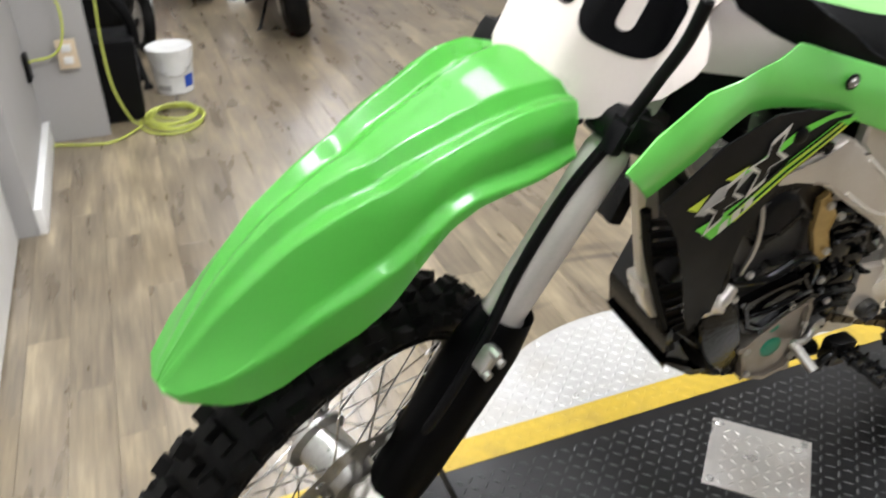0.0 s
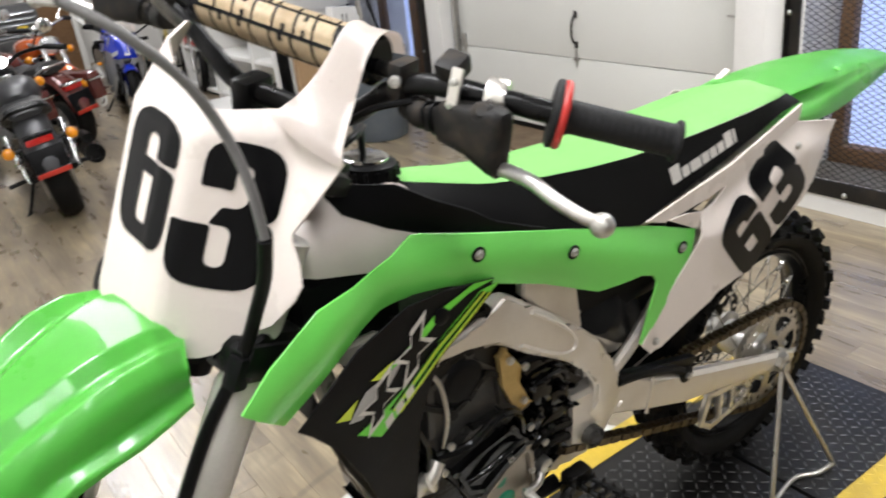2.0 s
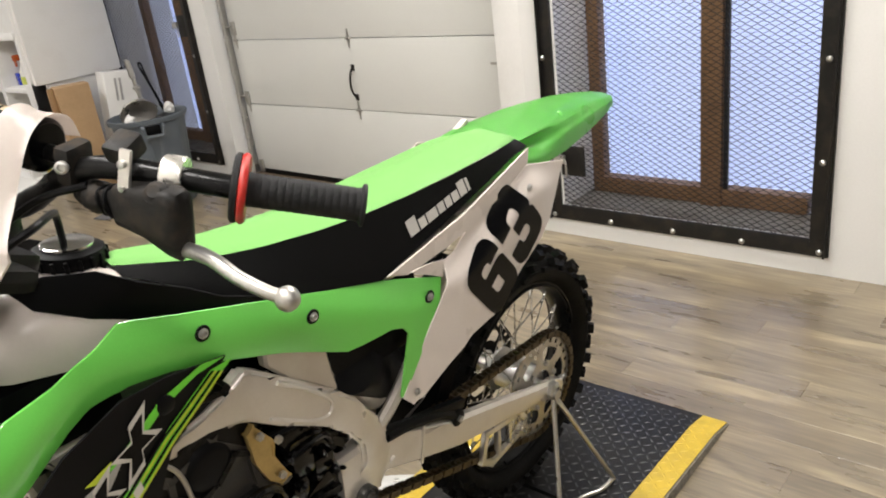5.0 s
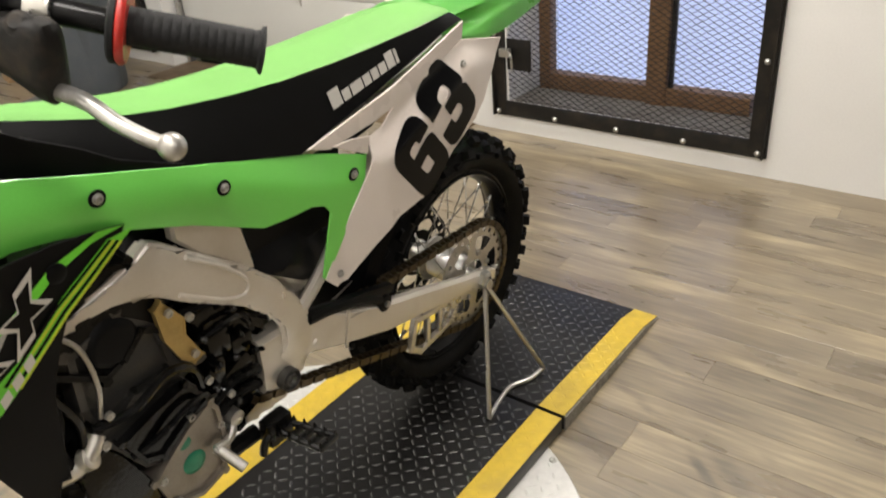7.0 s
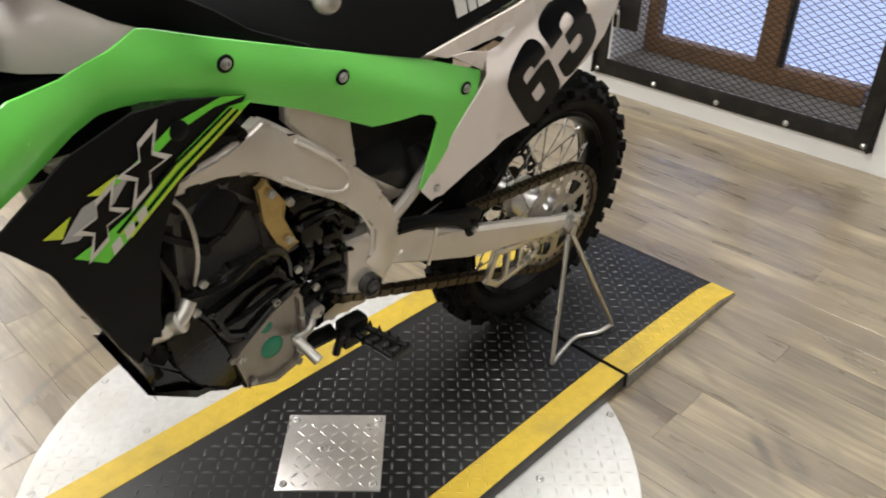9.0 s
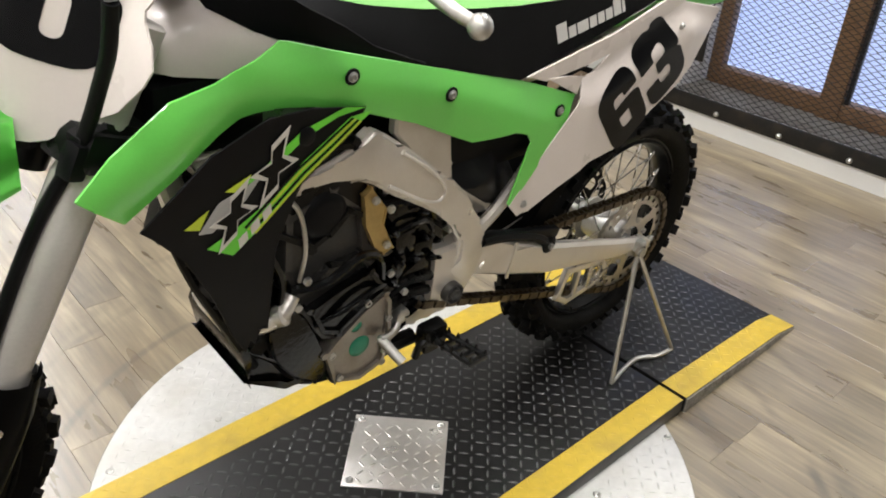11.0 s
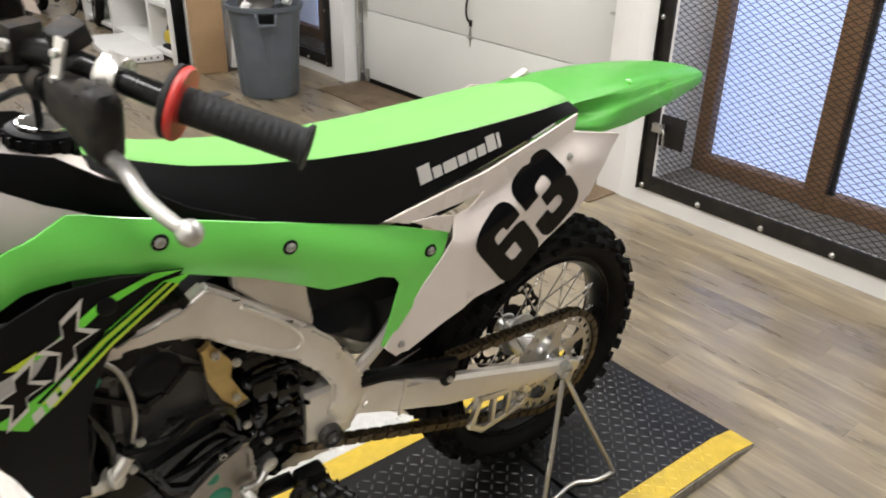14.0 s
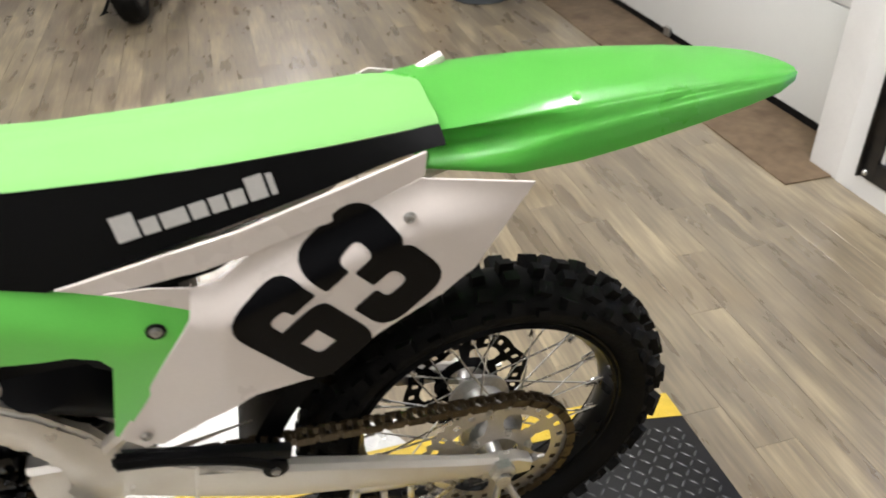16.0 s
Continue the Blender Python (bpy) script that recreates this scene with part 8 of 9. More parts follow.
    for y, w, z in ((0.58, 0.06, 0.46), (0.75, 0.06, 0.5), (0.95, 0.045, 0.55), (1.02, 0.02, 0.56)):
        rows.append([(-w, y, (z - 0.02) * h), (-w * 0.5, y, z * h), (w * 0.5, y, z * h), (w, y, (z - 0.02) * h), (w * 0.5, y, (z - 0.01) * h), (-w * 0.5, y, (z - 0.01) * h)])
    loft(bm, rows)
    P("rear_fender", bm, paint)
    bm = bmesh.new()
    tube(bm, [(-0.06, 0.42, 0.14), (-0.13, 0.38, 0.01), (-0.16, 0.37, 0.01)], 0.008, 8)
    P("kickstand", bm, BLACKM)


small_dirt_bike(lean(-1.545, 3.5, 7, 12, 1.0), "small green and white youth dirt bike beside the bucket", GREEN)
small_dirt_bike(lean(0.92, 5.95, 7, -12, 1.15), "red and white dirt bike with blank number board", REDP)
small_dirt_bike(lean(1.02, 6.75, 7, -10, 1.15), "yellow dirt bike parked in the back row", YELLOWP := mat("yellow_plastic", (0.6, 0.45, 0.03), 0.35, grain=0.1, scale=100))
small_dirt_bike(lean(0.72, 6.9, -6, 8, 1.2), "white dirt bike with red trim in the back row", WTRIM)


# ---- things by the partition ----
def bucket(x, y):
    b = thing("bucket", "white plastic bucket with a blue label square", "bucket", Matrix.Translation((x, y, 0)))
    bm = bmesh.new()
    turned(bm, (0, 0, 0.002), (0, 0, 1), [(0.004, 0.078), (0, 0.08), (0.0, 0.082), (0.165, 0.096), (0.166, 0.1), (0.185, 0.101), (0.19, 0.103), (0.2, 0.103), (0.203, 0.1), (0.2, 0.096), (0.012, 0.078)], 40)
    part("pail", bm, BUCKETM, b)
    bm = bmesh.new()
    turned(bm, (0, 0, 0.195), (0, 0, 1), [(0, 0.098), (0.008, 0.098), (0.009, 0.09), (0.005, 0.08), (0.005, 0.004)], 40)
    part("lid", bm, BUCKETM, b, "slightly sagging white lid")
    def patch(name, a0, a1, z0, z1, mt, lab):
        bm = bmesh.new()
        rows = []
        for i in range(7):
            a = radians(a0 + (a1 - a0) * i / 6)
            rows.append([((0.0826 + 0.085 * z + d) * math.cos(a), (0.0826 + 0.085 * z + d) * math.sin(a), z) for z, d in ((z0, 0), (z1, 0), (z1, 0.0012), (z0, 0.0012))])
        loft(bm, rows)
        part(name, bm, mt, b, lab)
    patch("label", -62, -30, 0.03, 0.085, BLUEP, "blue square label")
    patch("print_bar", -150, -105, 0.02, 0.045, GREYD, "faded grey print")
    patch("print_bar", -135, -110, 0.1, 0.104, GREYD, "faded grey print")
    patch("print_bar", -60, -35, 0.115, 0.119, GREYD, "faded grey print")
    bm = bmesh.new()
    tube(bm, [(0.1 * math.cos(a), 0.1 * math.sin(a) - 0.004, 0.165 - 0.075 * math.sin((a + 2.9) / 2.66 * math.pi)) for a in [-2.9 + 2.66 * i / 12 for i in range(13)]], 0.0022, 6, 2)
    part("handle", bm, STEEL, b, "thin wire bail handle")


bucket(-1.45, 2.84)


def extension_cord():
    c = thing("extension_cord", "yellow-green extension cord coiled on the floor", "power cord")
    rng = random.Random(4)
    bm = bmesh.new()
    pts = []
    for i in range(6 * 16):
        a = i / 16 * 2 * math.pi
        turn = i // 16
        rx, ry = 0.125 - 0.008 * turn, 0.155 - 0.012 * turn
        pts.append((-1.505 + (turn % 3) * 0.012 + rx * math.cos(a + 3.4), 2.435 + 0.01 * (turn % 2) + ry * math.sin(a + 3.4), 0.006 + 0.0065 * turn + 0.004 * rng.random()))
    tube(bm, pts, 0.0048, 7, 2)
    part("coil", bm, HOSE, c)
    bm = bmesh.new()
    tube(bm, [(-1.625, 2.4, 0.012), (-1.7, 2.32, 0.006), (-1.765, 2.281, 0.006), (-1.86, 2.3, 0.006), (-1.944, 2.33, 0.006), (-2.2, 2.34, 0.006)], 0.0048, 7)
    part("floor_run", bm, HOSE, c)
    bm = bmesh.new()
    tube(bm, [(-1.68, 2.352, 1.3), (-1.682, 2.352, 0.8), (-1.695, 2.35, 0.55), (-1.706, 2.35, 0.373), (-1.7, 2.35, 0.2), (-1.66, 2.37, 0.06), (-1.625, 2.41, 0.014)], 0.0048, 7)
    part("hanging_run", bm, HOSE, c)
    bm = bmesh.new()
    tube(bm, [(-1.9, 2.354, 1.1), (-1.86, 2.352, 0.7), (-1.82, 2.352, 0.5), (-1.86, 2.352, 0.36), (-1.98, 2.352, 0.33)], 0.0048, 7)
    part("wall_run", bm, HOSE, c)


extension_cord()


def outlet():
    o = thing("outlet_plate", "beige electrical outlet plate on the white partition", "outlet", kind="structure")
    bm = bmesh.new()
    box(bm, (-1.83, 2.358, 0.345), (0.07, 0.006, 0.11), 0.002)
    plate = part("plate", bm, mat("beige_plastic", (0.62, 0.5, 0.34), 0.45, grain=0.1, scale=120), o)
    for z in (0.322, 0.368):
        bm = bmesh.new()
        box(bm, (-1.83, 2.354, z), (0.034, 0.004, 0.028), 0.001)
        part("socket", bm, BUCKETM, plate)


outlet()


def charger():
    c = thing("charger", "black plug-in battery charger with orange light", "charger")
    bm = bmesh.new()
    box(bm, (-2.0, 2.325, 0.32), (0.075, 0.07, 0.1), 0.01)
    part("case", bm, BLACKP, c)
    bm = bmesh.new()
    box(bm, (-1.995, 2.288, 0.34), (0.01, 0.006, 0.006), 0.002)
    part("indicator", bm, AMBER, c)


charger()


def waste_bin():
    w = thing("waste_bin", "tall black plastic waste bin behind the partition", "bin", Matrix.Translation((-1.7, 2.6, 0)))
    bm = bmesh.new()
    box(bm, (0, 0, 0.172), (0.2, 0.22, 0.34), 0.02, None, 1.12)
    part("body", bm, BLACKP, w)
    bm = bmesh.new()
    tube(bm, [(-0.1, -0.02, 0.3), (-0.09, -0.02, 0.45), (-0.03, -0.02, 0.52), (0.05, -0.02, 0.5), (0.105, -0.02, 0.4), (0.115, -0.02, 0.3)], 0.022, 10)
    part("hood", bm, BLACKP, w, "black arched hood")


waste_bin()
bm = bmesh.new()
turned(bm, (-1.74, 3.12, 0.4), (0.25, 1, 0.0), [(-0.05, 0.12), (-0.055, 0.15), (-0.035, 0.19), (0, 0.2), (0.035, 0.19), (0.055, 0.15), (0.05, 0.12)], 36)
turned_tyre = thing("spare_tyre", "black motorcycle tyre resting on a low crate", "tyre")
part("tread", bm, RUBBER, turned_tyre)
bm = bmesh.new()
box(bm, (-1.76, 3.13, 0.1), (0.36, 0.24, 0.2), 0.01)
tagged(finish("crate", bm, BLACKP), "low black plastic crate under a tyre", "crate")
bm = bmesh.new()
tube(bm, [(-1.565, 2.9, 0.012), (-1.6, 3.0, 0.2), (-1.62, 3.08, 0.42)], 0.012, 8)
pole = thing("prop_stick", "slim black prop rod with a small rubber foot", "rod")
part("rod", bm, BLACKM, pole)
bm = bmesh.new()
cyl(bm, (-1.565, 2.9, 0), (-1.566, 2.902, 0.025), 0.022, 0.014, 12)
part("foot", bm, GRIPM, pole)


# ---- things by the far wall ----
def rubbish_bin(x, y):
    b = thing("rubbish_bin", "full round grey plastic rubbish bin with side handles", "bin", Matrix.Translation((x, y, 0)))
    bm = bmesh.new()
    n, rings = 60, []
    for z, r, inset in ((0.002, 0.165, 1), (0.02, 0.175, 1), (0.3, 0.19, 1), (0.44, 0.2, 1), (0.47, 0.203, 0), (0.5, 0.205, 0), (0.505, 0.222, 0), (0.53, 0.224, 0), (0.533, 0.216, 0), (0.52, 0.205, 0), (0.06, 0.165, 0)):
        rings.append([(rr * math.cos(a), rr * math.sin(a), z) for a, rr in [(2 * math.pi * i / n, r - inset * 0.007 * (1 if i % 10 in (0, 1) else 0)) for i in range(n)]])
    loft(bm, rings)
    part("body", bm, BINM, b, "ribbed grey plastic body")
    for a in (-2.0, 1.14):
        m = Matrix.Rotation(a + math.pi / 2, 4, "Z")
        bm = bmesh.new()
        tube(bm, [(-0.055, -0.205, 0.5), (-0.055, -0.235, 0.485), (-0.045, -0.24, 0.44), (0.045, -0.24, 0.44), (0.055, -0.235, 0.485), (0.055, -0.205, 0.5)], 0.011, 8, smooth=False)
        part("handle", bm, BINM, b, "moulded loop handle", m)
        # Solid black block stands in for the shaded hollow behind the handle.
        bm = bmesh.new()
        box(bm, (0, -0.2, 0.47), (0.08, 0.012, 0.05), 0.004)
        part("recess", bm, BLACKP, b, "black patch for the shade behind the handle", m)
    rng = random.Random(9)
    bm = bmesh.new()
    grid = [[bm.verts.new((0.2 * r / 5 * math.cos(a), 0.2 * r / 5 * math.sin(a), 0.47 + 0.035 * rng.random())) for a in [2 * math.pi * i / 22 for i in range(22)]] for r in range(1, 6)]
    for p, q in zip(grid, grid[1:]):
        for i in range(22):
            j = (i + 1) % 22
            bm.faces.new((p[i], p[j], q[j], q[i]))
    bm.faces.new(grid[0])
    tagged(finish("rubbish", bm, MATTEB, None, "", Matrix.Translation((x, y, 0)), flat=True), "crumpled dark rubbish filling the grey bin", "rubbish", kind="stuff")
    # scoop
    sc = thing("scoop", "round bright metal scoop lying in the rubbish bin", "scoop", Matrix.Translation((x - 0.06, y - 0.03, 0.55)) @ Matrix.Rotation(radians(-50), 4, "X") @ Matrix.Rotation(radians(15), 4, "Y"))
    bm = bmesh.new()
    turned(bm, (0, 0, 0), (0, 0, 1), [(0.06, 0.004), (0.058, 0.03), (0.045, 0.07), (0.02, 0.095), (0, 0.105), (0, 0.1), (0.04, 0.068), (0.052, 0.03), (0.054, 0.003)], 32)
    part("bowl", bm, ALUL, sc, "dented bright aluminium bowl")
    bm = bmesh.new()
    tube(bm, [(0, 0.09, 0.01), (0, 0.2, 0.02)], 0.012, 10)
    part("handle", bm, ALUL, sc)
    rod = thing("tool_rod", "bent black wire rod sticking out of the bin", "rod")
    bm = bmesh.new()
    tube(bm, [(x + 0.16, y + 0.06, 0.5), (x + 0.12, y + 0.1, 0.7), (x + 0.1, y + 0.1, 0.8), (x + 0.085, y + 0.1, 0.79), (x + 0.11, y + 0.08, 0.68), (x + 0.14, y + 0.05, 0.52)], 0.006, 8)
    part("wire", bm, BLACKM, rod)
    rod = thing("brush_handle", "grey tool handle with collars standing in the bin", "tool")
    bm = bmesh.new()
    turned(bm, (x + 0.06, y + 0.1, 0.48), (-0.1, 0.03, 1), [(0, 0.012), (0.18, 0.012), (0.185, 0.022), (0.2, 0.022), (0.205, 0.012), (0.25, 0.012), (0.255, 0.018), (0.36, 0.016), (0.365, 0.004)], 14)
    part("shaft", bm, STEEL, rod)
    for k, (dx, dy) in enumerate(((-0.16, -0.1), (0.15, 0.0))):
        bm = bmesh.new()
        bmesh.ops.create_icosphere(bm, subdivisions=2, radius=0.03)
        for v in bm.verts:
            v.co *= 0.7 + 0.6 * rng.random()
            v.co += Vector((x + dx, y + dy, 0.535))
        tagged(finish("crumpled_paper", bm, BUCKETM, flat=True), "crumpled white paper on top of the rubbish", "paper")


rubbish_bin(1.1, 3.3)
bm = bmesh.new()
box(bm, (0.79, 3.43, 0.004), (0.16, 0.12, 0.008), 0.002, Matrix.Rotation(radians(14), 3, "Z"))
tagged(finish("floor_plate", bm, GREYW), "flat grey cover plate lying on the floor", "plate")


def shelf_cabinet():
    """Open white cubbies facing the room, with a tall end board."""
    c = thing("shelf_cabinet", "tall white open shelf cabinet with cluttered cubbies", "cabinet")
    x0, x1, y0, y1 = 0.9, 1.5, 4.2, 6.2

    def piece(name, lo, hi, lab="", mt=WTRIM):
        bm = bmesh.new()
        box(bm, [(a + b) / 2 for a, b in zip(lo, hi)], [b - a for a, b in zip(lo, hi)], 0.003)
        part(name, bm, mt, c, lab)
    piece("end_board", (x0 + 0.02, y0, 0.71), (x1, y0 + 0.03, 1.75), "large plain white end board")
    piece("end_panel", (x0, y0 + 0.03, 0), (x0 + 0.09, y0 + 0.12, 0.72), "narrow white lower end panel")
    piece("back", (x1 - 0.02, y0 + 0.03, 0), (x1, y1, 1.75))
    for y in (y0 + 0.03, 4.66, 5.5, y1):
        piece("upright", (x0, y, 0), (x1 - 0.02, y + 0.045, 1.75 if y < 4.7 else 1.05))
    piece("base_shelf", (x0 + 0.01, y0 + 0.1, 0.03), (x1 - 0.02, y1, 0.06))
    piece("shelf", (x0 + 0.01, y0 + 0.1, 0.36), (x1 - 0.02, y1, 0.39))
    piece("shelf", (x0 + 0.005, y0 + 0.1, 0.66), (x1 - 0.02, y1, 0.69))
    piece("top_shelf", (x0 - 0.01, y0 + 0.05, 0.995), (x1 - 0.02, y1, 1.04))
    piece("header", (x0, y0 + 0.05, 1.04), (x0 + 0.03, 4.7, 1.75))


shelf_cabinet()


def spray_bottle():
    s = thing("spray_bottle", "clear spray bottle with orange-red trigger in a cubby", "bottle", Matrix.Translation((1.0, 4.5, 0.69)))
    bm = bmesh.new()
    turned(bm, (0, 0, 0.001), (0, 0, 1), [(0, 0.03), (0.004, 0.034), (0.09, 0.034), (0.12, 0.022), (0.14, 0.012), (0.16, 0.012)], 20)
    body = part("bottle", bm, BUCKETM, s)
    bm = bmesh.new()
    turned(bm, (0, 0, 0.001), (0, 0, 1), [(0.012, 0.0345), (0.012, 0.0355), (0.06, 0.0355), (0.06, 0.0345)], 20)
    part("label", bm, HOSE, body, "green-yellow label")
    bm = bmesh.new()
    box(bm, (-0.015, 0, 0.185), (0.075, 0.03, 0.04), 0.01)
    box(bm, (-0.04, 0, 0.155), (0.012, 0.018, 0.05), 0.004)
    part("trigger", bm, ORANGEP, s, "orange-red trigger head")


spray_bottle()
for nm, c0, sz, mt, lab, cat in (
    ("paper_stack", (1.08, 4.42, 0.703), (0.2, 0.2, 0.025), BUCKETM, "stack of white papers in a cubby", "papers"),
    ("tin", (1.02, 4.62, 0.73), (0.06, 0.06, 0.08), BLUEM, "small dark blue tin in a cubby", "tin"),
    ("carton", (1.1, 4.9, 0.76), (0.25, 0.26, 0.14), CARD, "brown cardboard carton in a cubby", "carton"),
    ("carton", (1.1, 5.25, 0.755), (0.25, 0.2, 0.13), CARD, "brown cardboard carton in a cubby", "carton"),
    ("white_carton", (1.05, 4.95, 1.14), (0.2, 0.22, 0.2), BUCKETM, "white carton with blue band on the shelf", "carton"),
    ("white_carton", (1.05, 5.25, 1.14), (0.2, 0.22, 0.2), BUCKETM, "white carton with blue band on the shelf", "carton"),
    ("white_carton", (1.05, 5.6, 1.14), (0.2, 0.22, 0.2), BUCKETM, "white carton with blue band on the shelf", "carton"),
):
    top = thing(nm, lab, cat, group="shelf cartons" if "carton" in nm else "")
    bm = bmesh.new()
    box(bm, c0, sz, 0.004)
    side = part("box", bm, mt, top)
    if nm == "white_carton":
        bm = bmesh.new()
        box(bm, (c0[0], c0[1], c0[2] - 0.06), (sz[0] + 0.004, sz[1] + 0.004, 0.05), 0.002)
        part("band", bm, mat("blue_grey_print", (0.12, 0.2, 0.36), 0.5, grain=0.2, scale=90), side, "blue printed band")
for k in range(5):
    bm = bmesh.new()
    box(bm, (1.15, 5.0 + 0.1 * k, 0.86), (0.4, 0.012, 0.26), 0.002, Matrix.Rotation(radians(28), 3, "X"))
    tagged(finish("leaning_board", bm, WTRIM), "thin white board leaning in a row in the cubby", "board", group="leaning boards")


def sander():
    s = thing("sander", "yellow and black power sander in a low cubby", "power tool", Matrix.Translation((0.99, 4.5, 0.06)))
    bm = bmesh.new()
    box(bm, (0, 0, 0.012), (0.09, 0.2, 0.022), 0.005)
    part("sole", bm, BLACKP, s)
    bm = bmesh.new()
    lump(bm, (0, 0, 0.075), (0.05, 0.1, 0.055))
    part("housing", bm, YELLOWP, s, "yellow motor housing")
    bm = bmesh.new()
    tube(bm, [(0, -0.06, 0.11), (0, -0.05, 0.15), (0, 0.04, 0.15), (0, 0.07, 0.1)], 0.016, 10)
    part("handle", bm, BLACKP, s, "black grip")


sander()


def carton_leaning():
    c = thing("cardboard_box", "tall brown cardboard box standing open by the shelves", "box", Matrix.Translation((1.03, 4.0, 0)) @ Matrix.Rotation(radians(-14), 4, "Z"))
    bm = bmesh.new()
    box(bm, (0, 0, 0.35), (0.2, 0.14, 0.7), 0.004)
    part("box", bm, CARD, c)
    bm = bmesh.new()
    box(bm, (-0.12, -0.02, 0.6), (0.05, 0.004, 0.2), 0.001, Matrix.Rotation(radians(30), 3, "Z"))
    part("flap", bm, CARD, c, "lighter open side flap")
    c = thing("printed_carton", "tall pale grey carton with printed bars", "box", Matrix.Translation((1.25, 3.98, 0)) @ Matrix.Rotation(radians(-8), 4, "Z") @ Matrix.Rotation(radians(6), 4, "Y"))
    bm = bmesh.new()
    box(bm, (0, 0, 0.37), (0.2, 0.13, 0.72), 0.004)
    b = part("box", bm, WTRIM, c)
    for x in (-0.03, 0.0):
        bm = bmesh.new()
        box(bm, (x, -0.067, 0.62), (0.014, 0.003, 0.14), 0.001)
        part("print_bar", bm, GREYD, b)


carton_leaning()


def floor_scale():
    f = thing("floor_scale", "low white platform with perforated edge on the floor", "platform", Matrix.Translation((0.76, 4.88, 0)) @ Matrix.Rotation(radians(-6), 4, "Z"))
    bm = bmesh.new()
    box(bm, (0, 0, 0.028), (0.34, 0.85, 0.05), 0.008)
    deck = part("deck", bm, WTRIM, f)
    for i in range(7):
        bm = bmesh.new()
        box(bm, (-0.13 + 0.043 * i, -0.426, 0.03), (0.014, 0.004, 0.012), 0.001)
        part("slot", bm, DARKM, deck)
    bm = bmesh.new()
    tube(bm, [(-0.1, -0.3, 0.056), (-0.12, -0.36, 0.06), (-0.2, -0.45, 0.01), (-0.3, -0.5, 0.006)], 0.005, 8)
    part("cable", bm, BLACKP, f)


floor_scale()


def heater():
    h = thing("louvred_cabinet", "grey louvred metal cabinet with a yellow sticker", "cabinet", Matrix.Translation((-0.16, 7.75, 0)))
    bm = bmesh.new()
    box(bm, (0, 0.1, 0.42), (0.5, 0.2, 0.84), 0.01)
    part("case", bm, GREYW, h)
    for i in range(9):
        bm = bmesh.new()
        box(bm, (0, -0.012, 0.36 + 0.05 * i), (0.44, 0.03, 0.012), 0.003, Matrix.Rotation(radians(35), 3, "X"))
        part("louvre", bm, SILVERM, h)
    bm = bmesh.new()
    box(bm, (0.08, -0.034, 0.62), (0.09, 0.004, 0.05), 0.001)
    part("sticker", bm, YELLOWP, h, "yellow warning sticker")


heater()
bm = bmesh.new()
box(bm, (0.33, 8.6, 1.05), (0.4, 0.05, 2.1), 0.004)
far_door = thing("door_2", "brown wooden door in a white frame at the far end", "door", kind="structure")
part("leaf", bm, BROWN, far_door)
for x in (0.1, 0.56):
    bm = bmesh.new()
    box(bm, (x, 8.6, 1.08), (0.06, 0.07, 2.16), 0.004)
    part("door_frame", bm, WTRIM, far_door, "white frame post")

# ---- floor ----
FLOORB = mat("floor_joint", (0.11, 0.085, 0.06), 0.8, grain=0.3, scale=40)
slab("floor", (X0 - 0.1, Y0 - 0.1, -0.12), (2.2, Y1 + 0.1, -0.004), FLOORB, "grey-brown wood plank floor of the workshop", "floor")



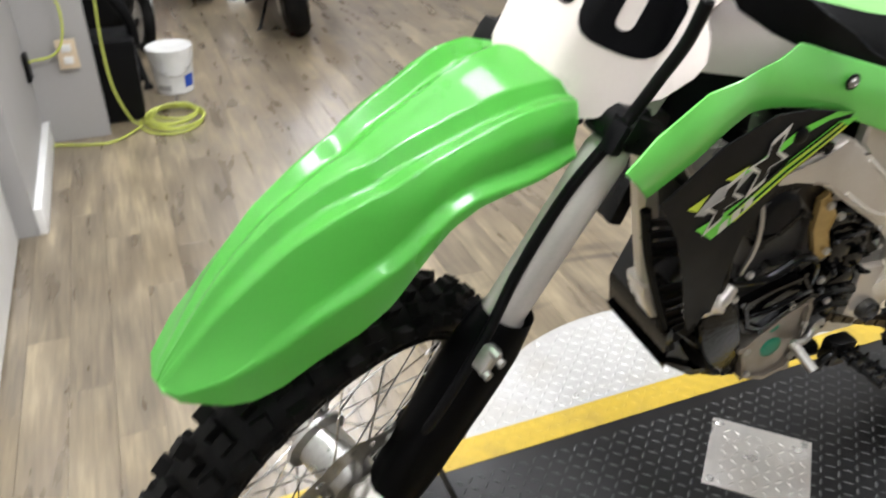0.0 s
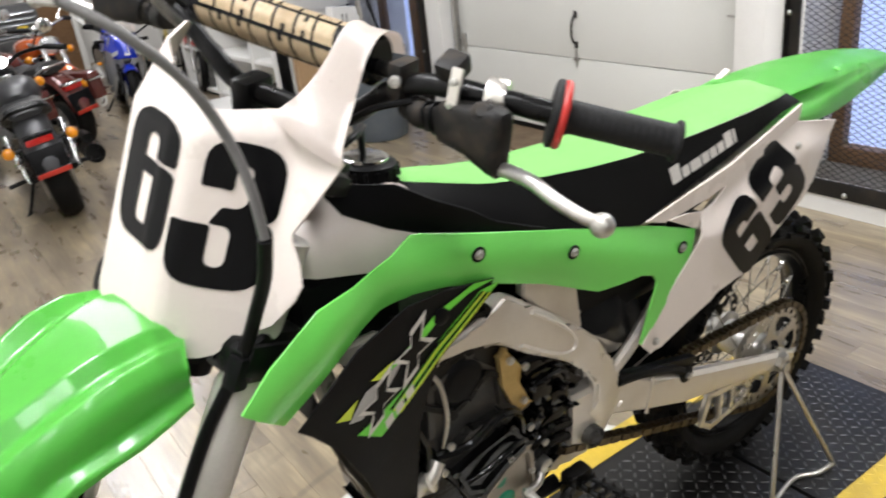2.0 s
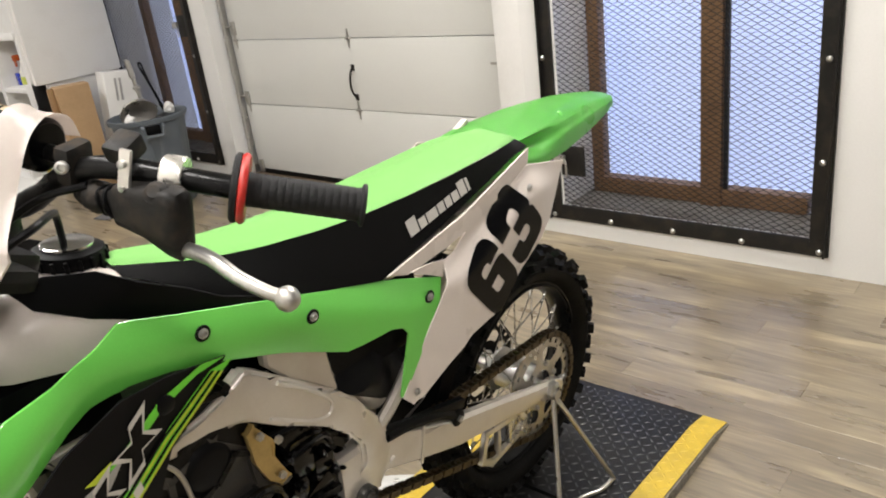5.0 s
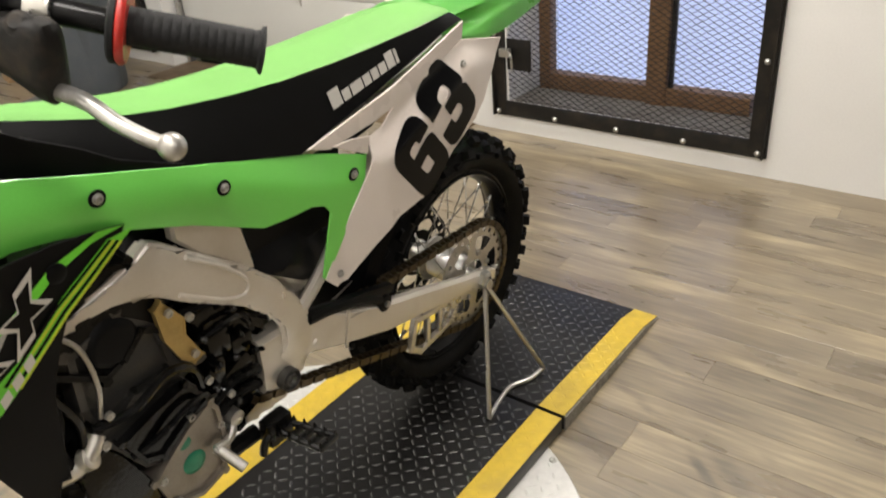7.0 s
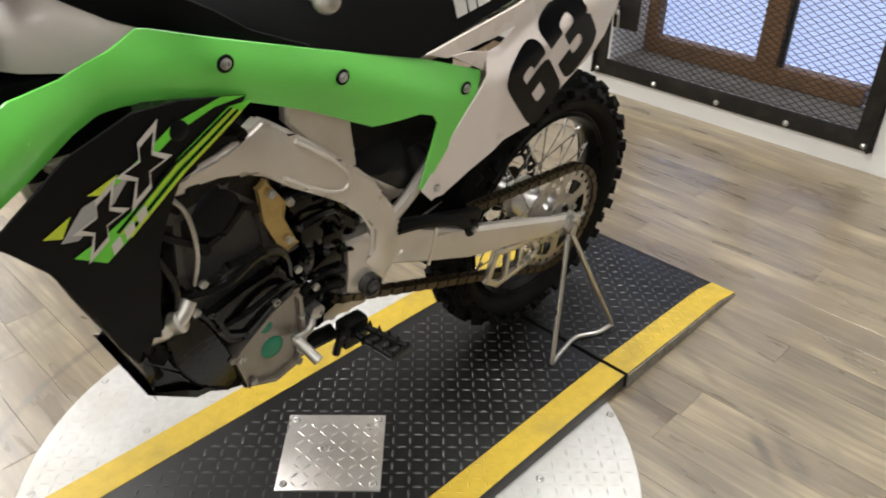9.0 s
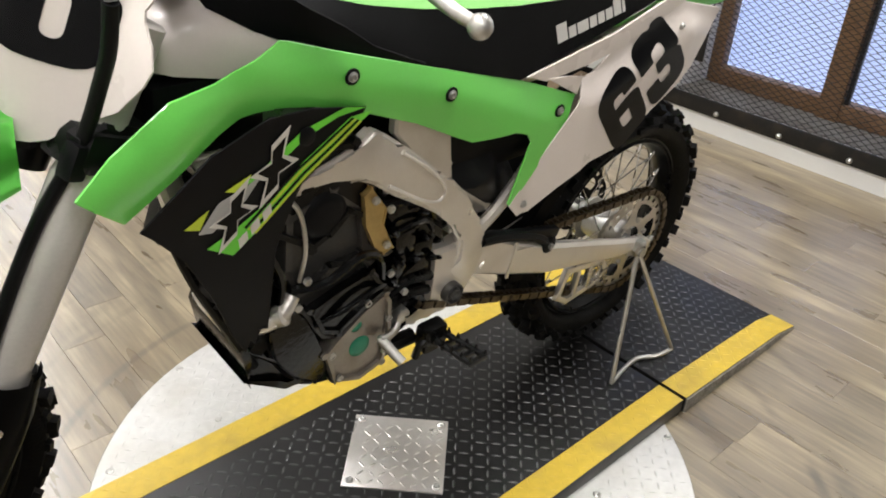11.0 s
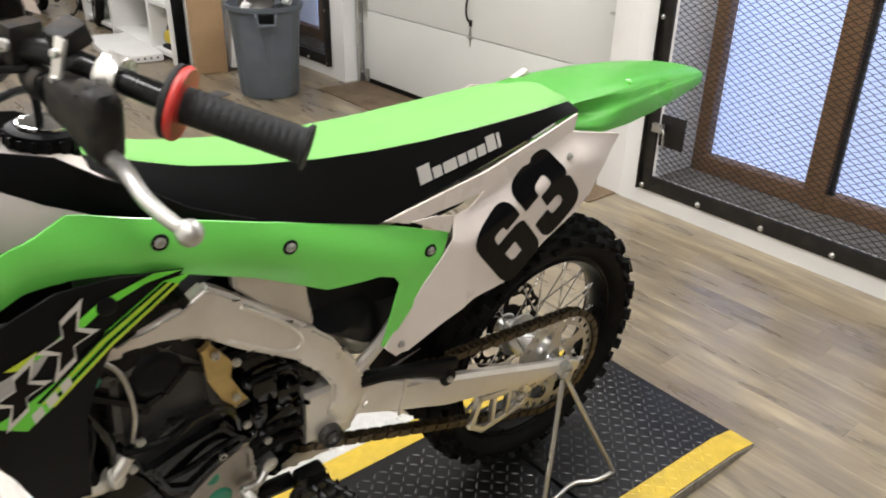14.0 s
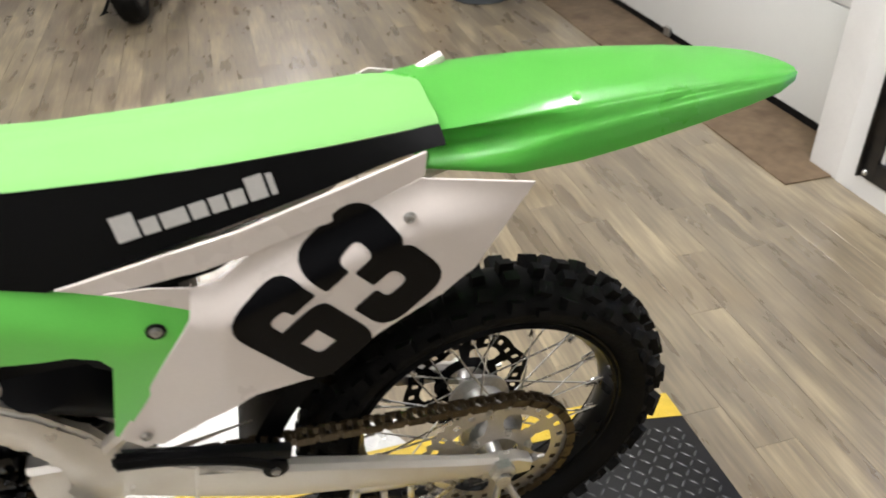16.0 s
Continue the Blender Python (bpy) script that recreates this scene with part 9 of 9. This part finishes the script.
def plank_material():
    m = bpy.data.materials.new("plank")
    m.use_nodes = True
    nt = m.node_tree
    L = nt.links.new
    b = nt.nodes["Principled BSDF"]
    tex, info = nt.nodes.new("ShaderNodeTexCoord"), nt.nodes.new("ShaderNodeObjectInfo")
    geo = nt.nodes.new("ShaderNodeNewGeometry")
    add = nt.nodes.new("ShaderNodeMath")
    add.operation = "ADD"
    L(info.outputs["Random"], add.inputs[0])
    L(geo.outputs["Random Per Island"], add.inputs[1])
    mul = nt.nodes.new("ShaderNodeMath")
    mul.operation = "MULTIPLY"
    mul.inputs[1].default_value = 37.0
    L(add.outputs[0], mul.inputs[0])
    comb = nt.nodes.new("ShaderNodeCombineXYZ")
    L(mul.outputs[0], comb.inputs[0])
    L(mul.outputs[0], comb.inputs[2])
    off = nt.nodes.new("ShaderNodeVectorMath")
    L(tex.outputs["Object"], off.inputs[0])
    L(comb.outputs[0], off.inputs[1])

    def noise_map(sx, sy, scale, detail):
        mp = nt.nodes.new("ShaderNodeMapping")
        mp.inputs["Scale"].default_value = (sx, sy, 1)
        L(off.outputs[0], mp.inputs[0])
        n = nt.nodes.new("ShaderNodeTexNoise")
        n.inputs["Scale"].default_value, n.inputs["Detail"].default_value = scale, detail
        L(mp.outputs[0], n.inputs["Vector"])
        return n.outputs[0]

    ramp = nt.nodes.new("ShaderNodeValToRGB")
    els = ramp.color_ramp.elements
    els[0].position, els[0].color = 0.32, (0.125, 0.099, 0.065, 1)
    els[1].position, els[1].color = 0.68, (0.37, 0.298, 0.187, 1)
    for pos, col in ((0.42, (0.163, 0.131, 0.089, 1)), (0.55, (0.24, 0.194, 0.126, 1))):
        e = els.new(pos)
        e.color = col
    broad, fine = noise_map(15, 3.0, 1.0, 4.5), noise_map(60, 4.0, 1.5, 5)
    mixf = nt.nodes.new("ShaderNodeMix")
    mixf.inputs[0].default_value = 0.4
    L(broad, mixf.inputs[2])
    L(fine, mixf.inputs[3])
    frac = nt.nodes.new("ShaderNodeMath")
    frac.operation = "FRACT"
    L(mul.outputs[0], frac.inputs[0])
    sh = nt.nodes.new("ShaderNodeMapRange")
    sh.inputs[3].default_value, sh.inputs[4].default_value = -0.065, 0.065
    L(frac.outputs[0], sh.inputs[0])
    tot = nt.nodes.new("ShaderNodeMath")
    L(mixf.outputs[0], tot.inputs[0])
    L(sh.outputs[0], tot.inputs[1])
    L(tot.outputs[0], ramp.inputs[0])
    dirt = nt.nodes.new("ShaderNodeTexNoise")
    dirt.inputs["Scale"].default_value, dirt.inputs["Detail"].default_value = 2.6, 7.0
    L(geo.outputs["Position"], dirt.inputs["Vector"])
    dr = nt.nodes.new("ShaderNodeMapRange")
    dr.inputs[1].default_value, dr.inputs[2].default_value, dr.inputs[4].default_value = 0.5, 0.7, 0.4
    L(dirt.outputs[0], dr.inputs[0])
    worn = nt.nodes.new("ShaderNodeMix")
    worn.data_type = "RGBA"
    L(dr.outputs[0], worn.inputs[0])
    L(ramp.outputs[0], worn.inputs[6])
    worn.inputs[7].default_value = (0.15, 0.105, 0.055, 1)
    # dark arcs left by turning tyres
    flat = nt.nodes.new("ShaderNodeVectorMath")
    flat.operation = "DISTANCE"
    flat.inputs[1].default_value = (TC.x, TC.y, 0)
    L(geo.outputs["Position"], flat.inputs[0])
    now = worn.outputs[2]
    for radius, wide, dark in ((0.87, 0.012, 0.7), (0.925, 0.02, 0.55), (0.705, 0.01, 0.45), (1.02, 0.012, 0.3)):
        off_r = nt.nodes.new("ShaderNodeMath")
        off_r.operation = "SUBTRACT"
        off_r.inputs[1].default_value = radius
        L(flat.outputs["Value"], off_r.inputs[0])
        mag = nt.nodes.new("ShaderNodeMath")
        mag.operation = "ABSOLUTE"
        L(off_r.outputs[0], mag.inputs[0])
        band = nt.nodes.new("ShaderNodeMapRange")
        band.inputs[1].default_value, band.inputs[2].default_value, band.inputs[3].default_value, band.inputs[4].default_value = wide * 0.4, wide * 1.4, dark, 0.0
        L(mag.outputs[0], band.inputs[0])
        part_of = nt.nodes.new("ShaderNodeTexNoise")
        part_of.inputs["Scale"].default_value, part_of.inputs["Detail"].default_value = 2.2 + radius, 5.0
        L(geo.outputs["Position"], part_of.inputs["Vector"])
        cut = nt.nodes.new("ShaderNodeMapRange")
        cut.inputs[1].default_value, cut.inputs[2].default_value = 0.46, 0.6
        L(part_of.outputs[0], cut.inputs[0])
        fac = nt.nodes.new("ShaderNodeMath")
        fac.operation = "MULTIPLY"
        L(band.outputs[0], fac.inputs[0])
        L(cut.outputs[0], fac.inputs[1])
        scuff = nt.nodes.new("ShaderNodeMix")
        scuff.data_type = "RGBA"
        L(fac.outputs[0], scuff.inputs[0])
        L(now, scuff.inputs[6])
        scuff.inputs[7].default_value = (0.07, 0.058, 0.045, 1)
        now = scuff.outputs[2]
    L(now, b.inputs["Base Color"])
    b.inputs["Specular IOR Level"].default_value = 1.0
    rr = nt.nodes.new("ShaderNodeMapRange")
    rr.inputs[3].default_value, rr.inputs[4].default_value = 0.22, 0.36
    L(broad, rr.inputs[0])
    L(rr.outputs[0], b.inputs["Roughness"])
    bump = nt.nodes.new("ShaderNodeBump")
    bump.inputs["Strength"].default_value, bump.inputs["Distance"].default_value = 0.15, 0.001
    L(fine, bump.inputs["Height"])
    L(bump.outputs[0], b.inputs["Normal"])
    return m


PLANK = plank_material()
PW, PL = 0.101, 0.92


def plank_rows():
    """Every plank's x and its start and end in y, row by row with staggered ends."""
    rnd = random.Random(5)
    x = X0
    while x < 2.0:
        y = Y0 - rnd.random() * PL
        while y < Y1:
            yield x + PW / 2, max(y, Y0), min(y + PL, Y1)
            y += PL
        x += PW


floor_ob = bpy.data.objects["floor"]
bm = bmesh.new()
box(bm, (0, 0, -0.002), (PW - 0.0005, PL - 0.0005, 0.004), 0.0)
bmesh.ops.bevel(bm, geom=[e for e in bm.edges if all(v.co.z > -0.001 for v in e.verts)], offset=0.0004, segments=1, affect="EDGES")
plank_me = mesh_of("plank", bm, PLANK)
rest, count = bmesh.new(), 0
for px, a, b in plank_rows():
    whole = abs(b - a - PL) < 1e-4
    near = -2.2 < px < 1.75 and a > -0.9 and b < 5.4
    if whole and near and count < 290:
        shared("plank", plank_me, floor_ob, pose(px, (a + b) / 2, 0))
        count += 1
    elif b - a > 0.01:
        box(rest, (px, (a + b) / 2, -0.002), (PW - 0.0008, b - a - 0.0008, 0.004))
tagged(finish("planks", rest, PLANK, floor_ob, flat=True), kind="stuff")
